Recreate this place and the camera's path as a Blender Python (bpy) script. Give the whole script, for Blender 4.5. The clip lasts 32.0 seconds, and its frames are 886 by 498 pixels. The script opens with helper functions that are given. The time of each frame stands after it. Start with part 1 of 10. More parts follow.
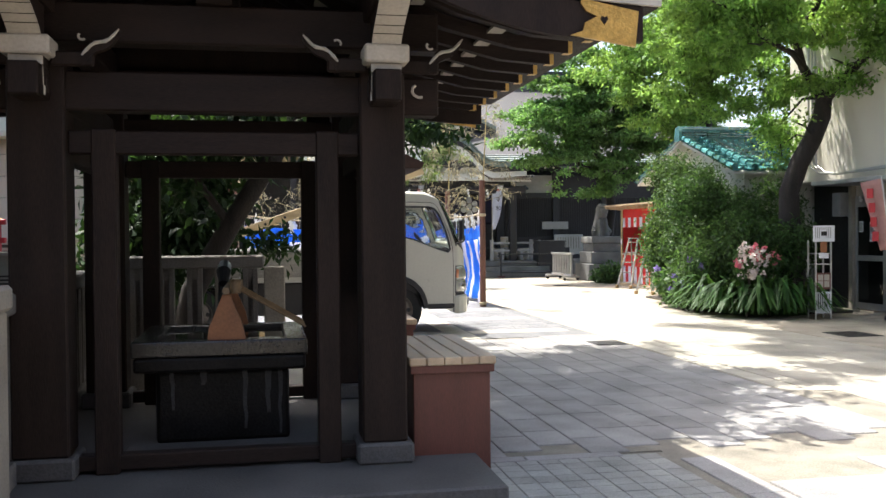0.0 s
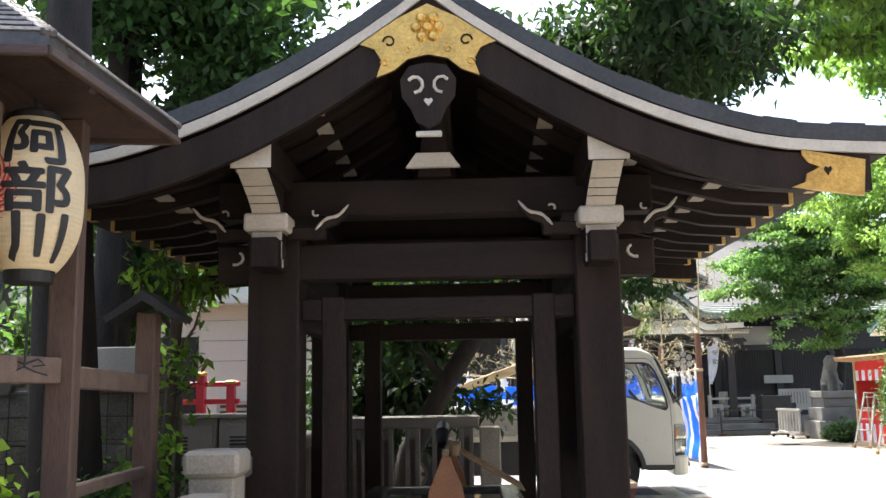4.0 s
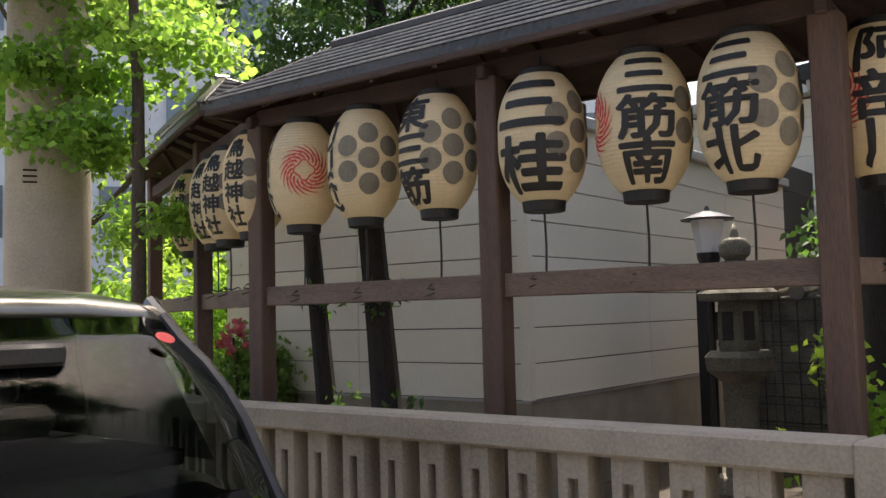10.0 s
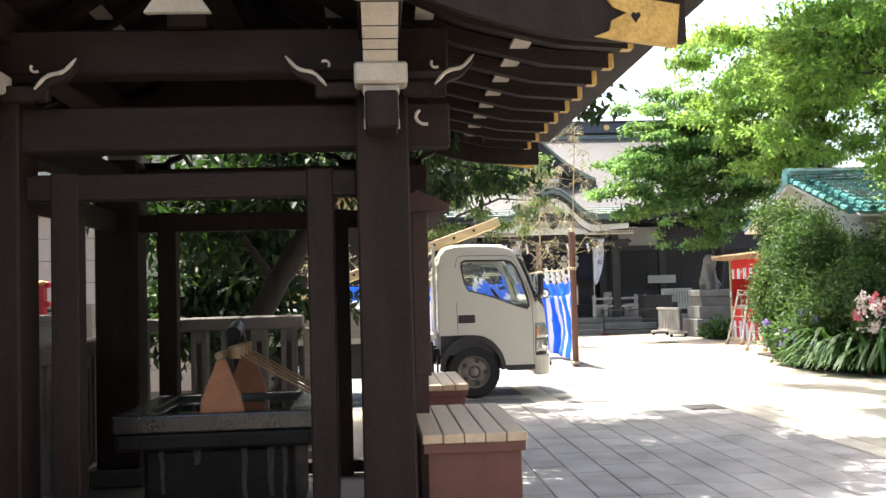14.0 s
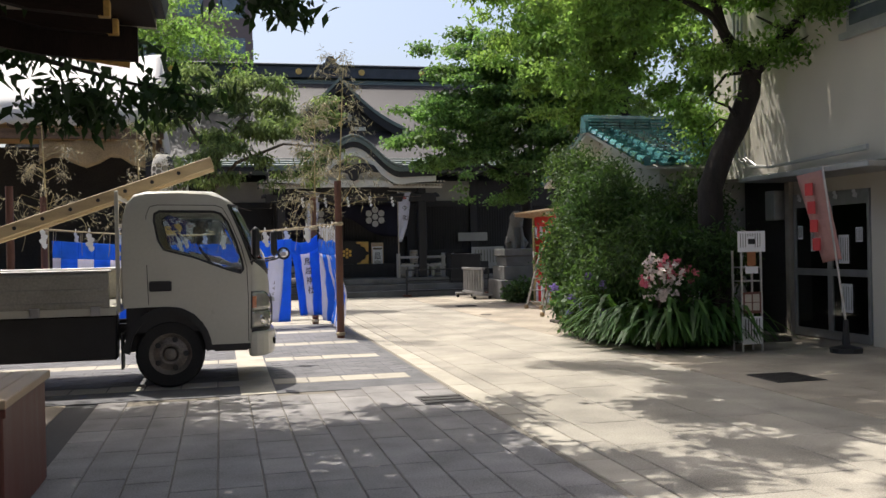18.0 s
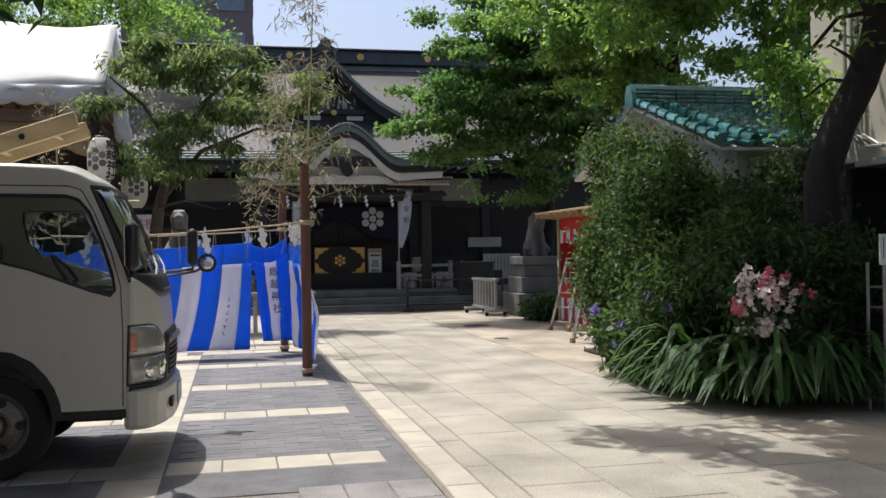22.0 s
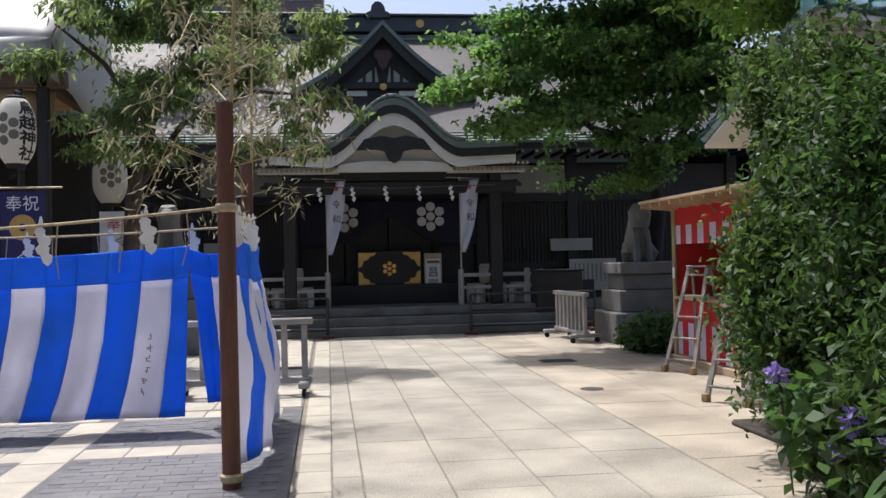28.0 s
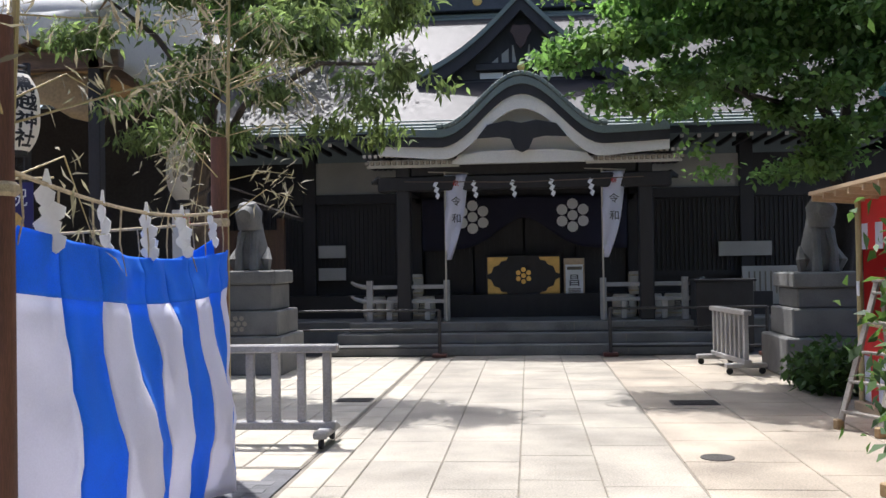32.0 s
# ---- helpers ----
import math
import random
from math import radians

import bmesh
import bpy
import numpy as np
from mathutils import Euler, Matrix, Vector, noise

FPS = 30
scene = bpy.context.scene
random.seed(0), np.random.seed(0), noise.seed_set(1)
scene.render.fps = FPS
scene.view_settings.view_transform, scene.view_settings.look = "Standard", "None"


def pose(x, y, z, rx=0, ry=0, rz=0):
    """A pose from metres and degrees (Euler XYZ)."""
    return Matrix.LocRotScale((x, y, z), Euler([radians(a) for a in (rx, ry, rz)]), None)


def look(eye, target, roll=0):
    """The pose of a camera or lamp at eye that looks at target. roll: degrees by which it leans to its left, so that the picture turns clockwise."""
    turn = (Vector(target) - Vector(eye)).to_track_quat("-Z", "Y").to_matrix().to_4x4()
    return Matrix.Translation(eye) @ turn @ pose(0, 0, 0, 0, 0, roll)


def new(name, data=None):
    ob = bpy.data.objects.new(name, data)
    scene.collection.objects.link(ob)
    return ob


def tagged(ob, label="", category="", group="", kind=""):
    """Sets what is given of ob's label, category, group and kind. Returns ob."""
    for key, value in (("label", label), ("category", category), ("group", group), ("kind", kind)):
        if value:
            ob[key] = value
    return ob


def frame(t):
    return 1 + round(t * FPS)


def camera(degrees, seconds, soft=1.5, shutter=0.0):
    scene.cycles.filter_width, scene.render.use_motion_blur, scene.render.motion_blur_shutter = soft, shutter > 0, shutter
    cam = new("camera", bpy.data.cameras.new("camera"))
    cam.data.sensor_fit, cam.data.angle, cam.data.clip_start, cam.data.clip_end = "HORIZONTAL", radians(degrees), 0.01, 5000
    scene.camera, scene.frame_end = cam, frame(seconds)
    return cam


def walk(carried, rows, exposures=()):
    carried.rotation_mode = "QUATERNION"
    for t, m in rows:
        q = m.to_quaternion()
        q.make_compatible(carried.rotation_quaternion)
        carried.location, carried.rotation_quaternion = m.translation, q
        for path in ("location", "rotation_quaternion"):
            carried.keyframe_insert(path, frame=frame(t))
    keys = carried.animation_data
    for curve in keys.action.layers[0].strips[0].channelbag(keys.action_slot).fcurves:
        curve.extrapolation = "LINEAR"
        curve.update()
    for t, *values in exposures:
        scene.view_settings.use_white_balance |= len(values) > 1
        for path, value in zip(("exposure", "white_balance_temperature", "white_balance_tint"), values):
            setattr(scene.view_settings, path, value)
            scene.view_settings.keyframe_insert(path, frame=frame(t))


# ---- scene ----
cam = camera(50.4, 32.0)
METRES, EYE, TILT, LEAN, TURN = 17.9, 1.49, -1.085, 0.277, -10.8
ROWS = [
    (0.0, 0.0, 0.0, 0.0, 0.0, 0.15, 0.23),
    (0.5, -0.0011, -0.0003, 0.0004, 3.97, 0.69, 0.22),
    (1.0, -0.0014, -0.0009, 0.001, 6.82, 1.99, 0.26),
    (1.5, -0.0017, -0.0011, 0.0017, 8.5, 3.45, 0.31),
    (2.0, -0.0021, -0.0014, 0.0028, 9.73, 4.9, 0.32),
    (2.5, -0.0024, -0.0021, 0.0033, 10.83, 6.36, 0.35),
    (4.5, -0.0039, -0.0013, 0.0018, 14.27, 10.01, 0.45),
    (5.0, -0.0064, -0.0042, 0.0018, 17.11, 10.07, 0.23),
    (5.5, -0.0107, -0.0104, 0.0012, 20.05, 10.16, 0.24),
    (6.0, -0.0144, -0.0165, 0.0011, 24.63, 10.1, 0.23),
    (6.5, -0.017, -0.0199, 0.0012, 31.24, 10.01, 0.26),
    (7.0, -0.0174, -0.0204, 0.0014, 38.68, 10.02, 0.37),
    (7.5, -0.0167, -0.0206, 0.0016, 45.76, 10.01, 0.33),
    (8.0, -0.0164, -0.0208, 0.0017, 51.55, 10.0, 0.28),
    (8.5, -0.0159, -0.0209, 0.0015, 55.59, 9.96, 0.28),
    (9.0, -0.0152, -0.0206, 0.0011, 57.37, 9.04, 0.28),
    (9.5, -0.0148, -0.0205, 0.0011, 57.77, 5.98, 0.3),
    (10.0, -0.014, -0.019, 0.0008, 57.22, 4.32, 0.37),
    (10.5, -0.0152, -0.0174, -0.0007, 53.17, 4.29, 0.37),
    (11.0, -0.0158, -0.0156, -0.0018, 46.33, 4.3, 0.49),
    (11.5, -0.012, -0.0103, -0.0029, 39.23, 4.25, 0.79),
    (12.0, -0.003, -0.001, -0.0028, 33.07, 4.17, 0.99),
    (12.5, 0.0045, 0.0083, -0.0031, 26.42, 3.99, 0.99),
    (13.0, 0.0085, 0.0241, -0.0024, 18.91, 3.83, 1.01),
    (13.5, 0.0155, 0.0363, -0.0029, 11.9, 3.87, 1.19),
    (14.0, 0.0282, 0.0533, -0.0015, 6.97, 3.8, 1.24),
    (14.5, 0.0369, 0.0703, -0.0015, 2.94, 3.72, 1.11),
    (15.0, 0.0447, 0.0883, -0.0007, -0.11, 3.72, 1.11),
    (15.5, 0.0568, 0.1052, 0.0002, -1.13, 3.16, 1.13),
    (17.5, 0.0954, 0.1811, 0.001, -2.12, 0.92, 0.96),
    (18.0, 0.1031, 0.2059, 0.0025, -2.41, 0.94, 0.98),
    (18.5, 0.1117, 0.2313, 0.0032, -2.59, 1.01, 0.88),
    (19.0, 0.1152, 0.259, 0.0032, -2.71, 1.07, 0.7),
    (19.5, 0.1186, 0.2838, 0.0033, -2.71, 1.1, 0.75),
    (20.0, 0.1215, 0.3116, 0.0042, -2.64, 1.09, 0.67),
    (20.5, 0.1202, 0.3409, 0.0058, -2.57, 1.16, 0.66),
    (21.0, 0.1218, 0.3708, 0.0064, -2.33, 1.2, 0.7),
    (21.5, 0.1194, 0.3999, 0.007, -2.1, 1.28, 0.61),
    (22.0, 0.1185, 0.4251, 0.0073, -1.73, 1.33, 0.68),
    (22.5, 0.1178, 0.4548, 0.0093, -0.96, 1.35, 0.61),
    (23.0, 0.112, 0.4813, 0.0109, -0.28, 1.45, 0.58),
    (23.5, 0.1109, 0.5091, 0.0112, 0.1, 1.44, 0.67),
    (24.0, 0.1076, 0.5361, 0.0108, 0.31, 1.5, 0.6),
    (24.5, 0.1058, 0.5593, 0.0116, 0.57, 1.54, 0.7),
    (25.0, 0.1065, 0.5865, 0.0144, 1.27, 1.59, 0.73),
    (25.5, 0.106, 0.6104, 0.0136, 2.16, 1.74, 0.74),
    (27.5, 0.1366, 0.7001, 0.0143, 3.79, 1.76, 1.04),
    (28.0, 0.1481, 0.7227, 0.0143, 3.85, 1.67, 0.94),
    (28.5, 0.1577, 0.7455, 0.0158, 4.08, 1.72, 0.87),
    (29.0, 0.1691, 0.7658, 0.0174, 4.79, 1.78, 0.79),
    (29.5, 0.176, 0.7866, 0.0163, 5.23, 1.75, 0.67),
    (30.0, 0.1832, 0.8074, 0.0175, 5.64, 1.72, 0.64),
    (30.5, 0.1895, 0.8288, 0.0189, 6.69, 1.68, 0.51),
    (31.0, 0.1913, 0.8513, 0.0189, 8.74, 1.62, 0.42),
    (31.5, 0.1935, 0.8733, 0.0191, 12.33, 1.69, 0.42),
    (32.0, 0.1992, 0.8896, 0.0198, 15.99, 1.95, 0.32),
]
# the clip's camera opens up in the shade of the pavilion and closes again in the yard
EXPOSURES = [(0.0, 1.45, 6300, 9), (1.0, 2.4, 6400, 10), (2.0, 2.1, 6400, 10), (5.0, 1.95, 6300, 9), (6.0, 1.8, 6300, 9), (7.0, 1.6, 6600, 10), (8.0, 1.5, 6800, 11), (9.0, 1.4, 6900, 12), (10.0, 1.15, 7000, 12), (10.5, 1.35, 7000, 13), (11.2, 2.4, 7000, 13),
             (12.2, 2.8, 6500, 10), (13.2, 2.75, 6400, 10), (14.0, 2.05, 6600, 10), (14.5, 1.6, 6700, 11), (15.0, 1.2, 6600, 11), (15.5, 0.6, 6600, 12), (17.5, 0.32, 6500, 12), (20.0, 0.18, 6300, 13), (24.0, 0.12, 6100, 12),
             (28.0, 0.15, 6050, 14), (32.0, 0.55, 5900, 14)]
walk(cam, [(t, pose(0, 0, EYE, TILT, LEAN, TURN) @ pose(METRES * x, METRES * y, METRES * z, 90 + pitch, roll, yaw)) for t, x, y, z, yaw, pitch, roll in ROWS],
     exposures=EXPOSURES)

# ---- light ----
SUN = Vector((-0.33, 0.53, 1.55)).normalized()
world = bpy.data.worlds.new("sky")
scene.world = world
world.use_nodes = True
wn = world.node_tree
sky = wn.nodes.new("ShaderNodeTexSky")
sky.sky_type, sky.sun_disc = "NISHITA", False
sky.sun_elevation = math.asin(SUN.z)
sky.sun_rotation = math.atan2(SUN.x, SUN.y)
sky.air_density, sky.dust_density = 1.0, 5.0
bg = wn.nodes["Background"]
bg.inputs["Strength"].default_value = 0.17
wn.links.new(sky.outputs[0], bg.inputs["Color"])
sun = bpy.data.lights.new("sun", "SUN")
sun.energy, sun.angle, sun.color = 4.6, radians(0.53), (1.0, 0.95, 0.86)
sun_ob = new("sun", sun)
sun_ob.matrix_world = look(SUN * 60, (0, 0, 0))


# ---- materials ----
MATS = {}


def mat(name, col, rough=0.7, metal=0.0, var=0.18, scale=2.5, fine=45.0, bump=0.12, stretch=(1, 1, 1), col2=None, spec=0.5,
        per=0.0, glow=0.0, back=0.0, coat=0.0, island=0.0):
    """Painted, stone, wood or metal surface: two scales of noise in colour, fine relief, optional change from piece to piece."""
    if name in MATS:
        return MATS[name]
    m = bpy.data.materials.new(name)
    m.use_nodes = True
    nt = m.node_tree
    N, L = nt.nodes, nt.links
    b = N["Principled BSDF"]
    b.inputs["Roughness"].default_value = rough
    b.inputs["Metallic"].default_value = metal
    b.inputs["Specular IOR Level"].default_value = spec
    b.inputs["Coat Weight"].default_value = coat
    geo = N.new("ShaderNodeNewGeometry")
    mp = N.new("ShaderNodeMapping")
    mp.inputs["Scale"].default_value = stretch
    L.new(geo.outputs["Position"], mp.inputs["Vector"])
    n1, n2 = N.new("ShaderNodeTexNoise"), N.new("ShaderNodeTexNoise")
    n1.inputs["Scale"].default_value, n1.inputs["Detail"].default_value = scale, 5
    n2.inputs["Scale"].default_value, n2.inputs["Detail"].default_value = fine, 4
    L.new(mp.outputs[0], n1.inputs["Vector"]), L.new(mp.outputs[0], n2.inputs["Vector"])
    add = N.new("ShaderNodeMath")
    add.operation = "MULTIPLY_ADD"
    add.inputs[1].default_value, add.inputs[2].default_value = 0.45, 0.0
    L.new(n2.outputs["Fac"], add.inputs[0])
    mix = N.new("ShaderNodeMath")
    mix.operation = "MULTIPLY_ADD"
    mix.inputs[1].default_value = 0.55
    L.new(n1.outputs["Fac"], mix.inputs[0]), L.new(add.outputs[0], mix.inputs[2])
    fac = mix.outputs[0]
    ramp = N.new("ShaderNodeValToRGB")
    c2 = col2 or tuple(min(1, c * (1 + var * 1.2)) for c in col)
    e = ramp.color_ramp.elements
    e[0].position, e[0].color = 0.34, (*[c * (1 - var * 1.3) for c in col], 1)
    e[1].position, e[1].color = 0.66, (*c2, 1)
    mid = e.new(0.5)
    mid.color = (*col, 1)
    L.new(fac, ramp.inputs["Fac"])
    out = ramp.outputs["Color"]
    if per or island:
        if per:
            rnd = N.new("ShaderNodeObjectInfo").outputs["Random"]
        else:
            rnd = geo.outputs["Random Per Island"]
        hsv = N.new("ShaderNodeHueSaturation")
        mr = N.new("ShaderNodeMapRange")
        mr.inputs["To Min"].default_value, mr.inputs["To Max"].default_value = 1 - (per or island), 1 + (per or island)
        L.new(rnd, mr.inputs["Value"]), L.new(mr.outputs[0], hsv.inputs["Value"]), L.new(out, hsv.inputs["Color"])
        out = hsv.outputs["Color"]
    L.new(out, b.inputs["Base Color"])
    rr = N.new("ShaderNodeMapRange")
    rr.inputs["To Min"].default_value, rr.inputs["To Max"].default_value = max(0.03, rough - 0.12), min(1, rough + 0.12)
    L.new(n1.outputs["Fac"], rr.inputs["Value"]), L.new(rr.outputs[0], b.inputs["Roughness"])
    if bump:
        bp = N.new("ShaderNodeBump")
        bp.inputs["Strength"].default_value, bp.inputs["Distance"].default_value = bump, 0.01
        L.new(n2.outputs["Fac"], bp.inputs["Height"]), L.new(bp.outputs[0], b.inputs["Normal"])
    if glow:
        b.inputs["Emission Strength"].default_value = glow
        L.new(out, b.inputs["Emission Color"])
    if back:
        tr = N.new("ShaderNodeBsdfTranslucent")
        ms = N.new("ShaderNodeMixShader")
        ms.inputs[0].default_value = back
        L.new(out, tr.inputs["Color"]), L.new(b.outputs[0], ms.inputs[1]), L.new(tr.outputs[0], ms.inputs[2])
        L.new(ms.outputs[0], N["Material Output"].inputs["Surface"])
    MATS[name] = m
    return m


def leafmat(name, col, back=(0.25, 0.45, 0.04), share=0.45, spread=0.35):
    """Leaves: each one a little different, light shining through them from behind."""
    m = bpy.data.materials.new(name)
    m.use_nodes = True
    N, L = m.node_tree.nodes, m.node_tree.links
    b = N["Principled BSDF"]
    b.inputs["Roughness"].default_value = 0.58
    b.inputs["Specular IOR Level"].default_value = 0.3
    geo = N.new("ShaderNodeNewGeometry")
    mr = N.new("ShaderNodeMapRange")
    mr.inputs["To Min"].default_value, mr.inputs["To Max"].default_value = 1 - spread, 1 + spread
    L.new(geo.outputs["Random Per Island"], mr.inputs["Value"])
    noi = N.new("ShaderNodeTexNoise")
    noi.inputs["Scale"].default_value = 0.9
    L.new(geo.outputs["Position"], noi.inputs["Vector"])
    hue = N.new("ShaderNodeMapRange")
    hue.inputs["To Min"].default_value, hue.inputs["To Max"].default_value = 0.47, 0.53
    L.new(noi.outputs["Fac"], hue.inputs["Value"])
    sh = []
    for c in (col, back):
        h = N.new("ShaderNodeHueSaturation")
        h.inputs["Color"].default_value = (*c, 1)
        L.new(mr.outputs[0], h.inputs["Value"]), L.new(hue.outputs[0], h.inputs["Hue"])
        sh.append(h.outputs["Color"])
    L.new(sh[0], b.inputs["Base Color"])
    tr = N.new("ShaderNodeBsdfTranslucent")
    L.new(sh[1], tr.inputs["Color"])
    ms = N.new("ShaderNodeMixShader")
    ms.inputs[0].default_value = share
    L.new(b.outputs[0], ms.inputs[1]), L.new(tr.outputs[0], ms.inputs[2])
    L.new(ms.outputs[0], N["Material Output"].inputs["Surface"])
    MATS[name] = m
    return m


def glassmat(name, col=(0.9, 0.95, 0.95), rough=0.02, ior=1.45):
    m = bpy.data.materials.new(name)
    m.use_nodes = True
    b = m.node_tree.nodes["Principled BSDF"]
    b.inputs["Base Color"].default_value = (*col, 1)
    b.inputs["Transmission Weight"].default_value = 1.0
    b.inputs["Roughness"].default_value = rough
    b.inputs["IOR"].default_value = ior
    MATS[name] = m
    return m


DARKWOOD = mat("dark_stained_wood", (0.0195, 0.0125, 0.0095), 0.62, spec=0.16, var=0.35, scale=1.5, fine=30, stretch=(6, 6, 0.8), bump=0.2)
DARKBEAM = mat("dark_stained_beam", (0.019, 0.0122, 0.0095), 0.62, spec=0.16, var=0.35, scale=1.5, fine=30, stretch=(0.8, 6, 6), bump=0.2)
CASEWOOD = mat("dark_red_brown_case_wood", (0.045, 0.022, 0.016), 0.6, var=0.3, scale=2, fine=30)
RACKWOOD = mat("weathered_brown_wood", (0.085, 0.05, 0.035), 0.7, var=0.35, scale=1.8, fine=28, stretch=(6, 6, 0.7), bump=0.3)
RACKRAIL = mat("weathered_brown_rail", (0.13, 0.088, 0.064), 0.7, var=0.35, scale=1.8, fine=28, stretch=(0.7, 6, 6), bump=0.3)
BLACKWOOD = mat("black_wood", (0.018, 0.016, 0.017), 0.6, var=0.4, scale=2, fine=30, stretch=(4, 4, 0.8))
POLEWOOD = mat("red_brown_pole_wood", (0.13, 0.055, 0.035), 0.65, var=0.3, scale=2, fine=35, stretch=(6, 6, 0.6), bump=0.25)
PALEWOOD = mat("pale_new_wood", (0.46, 0.34, 0.215), 0.55, var=0.15, scale=2, fine=40, stretch=(8, 1, 8), bump=0.1, per=0.12)
LADDERWOOD = mat("pale_timber", (0.50, 0.38, 0.22), 0.6, var=0.2, scale=2, fine=40, stretch=(1, 6, 6))
REDBOX = mat("red_brown_stained_board", (0.115, 0.038, 0.026), 0.45, var=0.2, scale=2, fine=30, stretch=(5, 5, 0.8), bump=0.08)
# cream white paint, dimmed so the eaves' shade sits in its colour
WHITEPAINT = mat("dimmed_cream_paint", (0.44, 0.395, 0.325), 0.6, var=0.12, scale=6, fine=50)
GOLD = mat("gold_leaf_metal", (0.62, 0.39, 0.11), 0.35, metal=0.9, var=0.2, scale=9, fine=60, bump=0.5)
GOLDFLAT = mat("gold_paint", (0.62, 0.40, 0.12), 0.45, metal=0.5, var=0.15, scale=9, fine=60)
CONCRETE = mat("grey_cast_stone", (0.275, 0.245, 0.20), 0.85, var=0.22, scale=3, fine=70, bump=0.25)
# rack wood darkened: the shade under its roof is put into the colour
RACKSHADED = mat("shaded_rack_board", (0.055, 0.032, 0.024), 0.75, var=0.35, scale=1.8, fine=28, stretch=(0.7, 6, 6), bump=0.3)
# plinth stone darkened; the pavilion roof's shade is put into the colour
PLINTH = mat("shade_darkened_stone", (0.068, 0.064, 0.061), 0.75, var=0.3, scale=2.5, fine=70, bump=0.3)
# the front fence's cast stone, dimmed to carry the pavilion's shade in its colour
DIMFENCE = mat("shade_dimmed_cast_stone", (0.13, 0.12, 0.108), 0.85, var=0.3, scale=3, fine=70, bump=0.3)
PAVROOF = mat("dark_grey_copper_roof", (0.042, 0.044, 0.044), 0.55, metal=0.3, var=0.25, scale=2.5, fine=40, bump=0.15)
# granite darkened: roof and maple shade on steps and pedestals put into the colour
STEPSTONE = mat("shade_darkened_granite", (0.15, 0.148, 0.14), 0.8, var=0.3, scale=2.5, fine=90, bump=0.3, per=0.08)
STREAK = mat("lime_streak", (0.045, 0.043, 0.04), 0.7, var=0.3, scale=12, fine=60)
# lighter copper that paints the sun's glint on the course edges
EDGEGLINT = mat("copper_edge_glint", (0.30, 0.275, 0.25), 0.4, metal=0.4, var=0.3, scale=4, fine=40)
GRANITE = mat("grey_granite", (0.30, 0.29, 0.28), 0.8, var=0.28, scale=2.5, fine=90, bump=0.3, per=0.06)
LADLEWOOD = mat("darkened_ladle_wood", (0.20, 0.13, 0.065), 0.55, var=0.25, scale=8, fine=60)
STREAK = mat("pale_streak_stone", (0.028, 0.027, 0.026), 0.6, var=0.6, scale=12, fine=60)
RIMWET = mat("wet_stone_rim", (0.022, 0.02, 0.018), 0.22, spec=0.5, var=0.5, scale=3, fine=60, bump=0.25)
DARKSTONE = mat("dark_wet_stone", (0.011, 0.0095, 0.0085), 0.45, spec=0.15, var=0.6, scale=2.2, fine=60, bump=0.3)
MOSSSTONE = mat("old_lantern_stone", (0.13, 0.12, 0.095), 0.9, var=0.4, scale=4, fine=60, bump=0.5)
BRICKBED = mat("dark_brick_joint", (0.12, 0.12, 0.124), 0.95, var=0.3, scale=4, fine=80, bump=0.3)
MORTAR = mat("paving_joint", (0.19, 0.17, 0.135), 0.95, var=0.3, scale=4, fine=80, bump=0.3)
SLABGREY = mat("grey_paving_slab", (0.225, 0.215, 0.205), 0.8, var=0.34, scale=2.2, fine=75, bump=0.3, per=0.12)
SLABPALE = mat("pale_path_slab", (0.30, 0.276, 0.226), 0.75, var=0.34, scale=1.4, fine=70, bump=0.3, per=0.07)
SLABTAN = mat("tan_paving_slab", (0.315, 0.274, 0.213), 0.8, var=0.34, scale=1.3, fine=70, bump=0.3, per=0.08)
BANDPALE = mat("pale_band_block", (0.38, 0.35, 0.285), 0.8, var=0.18, scale=3, fine=90, bump=0.2, per=0.07)
BRICKGREY = mat("dark_grey_paver_brick", (0.135, 0.135, 0.14), 0.8, var=0.22, scale=2.5, fine=90, bump=0.25, per=0.13)
BRICKREST = mat("dark_grey_paver_rest", (0.135, 0.135, 0.14), 0.8, var=0.22, scale=2.5, fine=90, bump=0.25, island=0.13)
COBBLE = mat("small_grey_tile", (0.25, 0.245, 0.22), 0.8, var=0.25, scale=3, fine=100, bump=0.35, per=0.12)
ASPHALT = mat("asphalt", (0.06, 0.06, 0.06), 0.9, var=0.25, scale=0.6, fine=140, bump=0.4)
SOIL = mat("dark_soil", (0.05, 0.04, 0.03), 0.95, var=0.4, scale=5, fine=60, bump=0.6)
IRON = mat("dark_iron_plate", (0.07, 0.065, 0.06), 0.6, metal=0.6, var=0.3, scale=6, fine=80, bump=0.4)
BLACKMETAL = mat("black_painted_steel", (0.02, 0.02, 0.022), 0.4, var=0.2, scale=8, fine=50)
STEEL = mat("brushed_steel", (0.55, 0.55, 0.55), 0.35, metal=0.9, var=0.1, scale=8, fine=60, bump=0.05)
CHROME = mat("chrome", (0.8, 0.8, 0.8), 0.08, metal=1.0, var=0.03, scale=4, fine=20, bump=0)
ALUFRAME = mat("grey_aluminium_frame", (0.42, 0.42, 0.41), 0.4, metal=0.6, var=0.1, scale=8, fine=60)
PLASTER = mat("aged_white_plaster", (0.62, 0.60, 0.55), 0.9, var=0.12, scale=0.9, fine=60, bump=0.25)
# white plaster dimmed: shade on hall panels and boards put into the colour
DIMPLASTER = mat("shade_dimmed_plaster", (0.36, 0.345, 0.31), 0.9, var=0.18, scale=0.9, fine=60, bump=0.25)
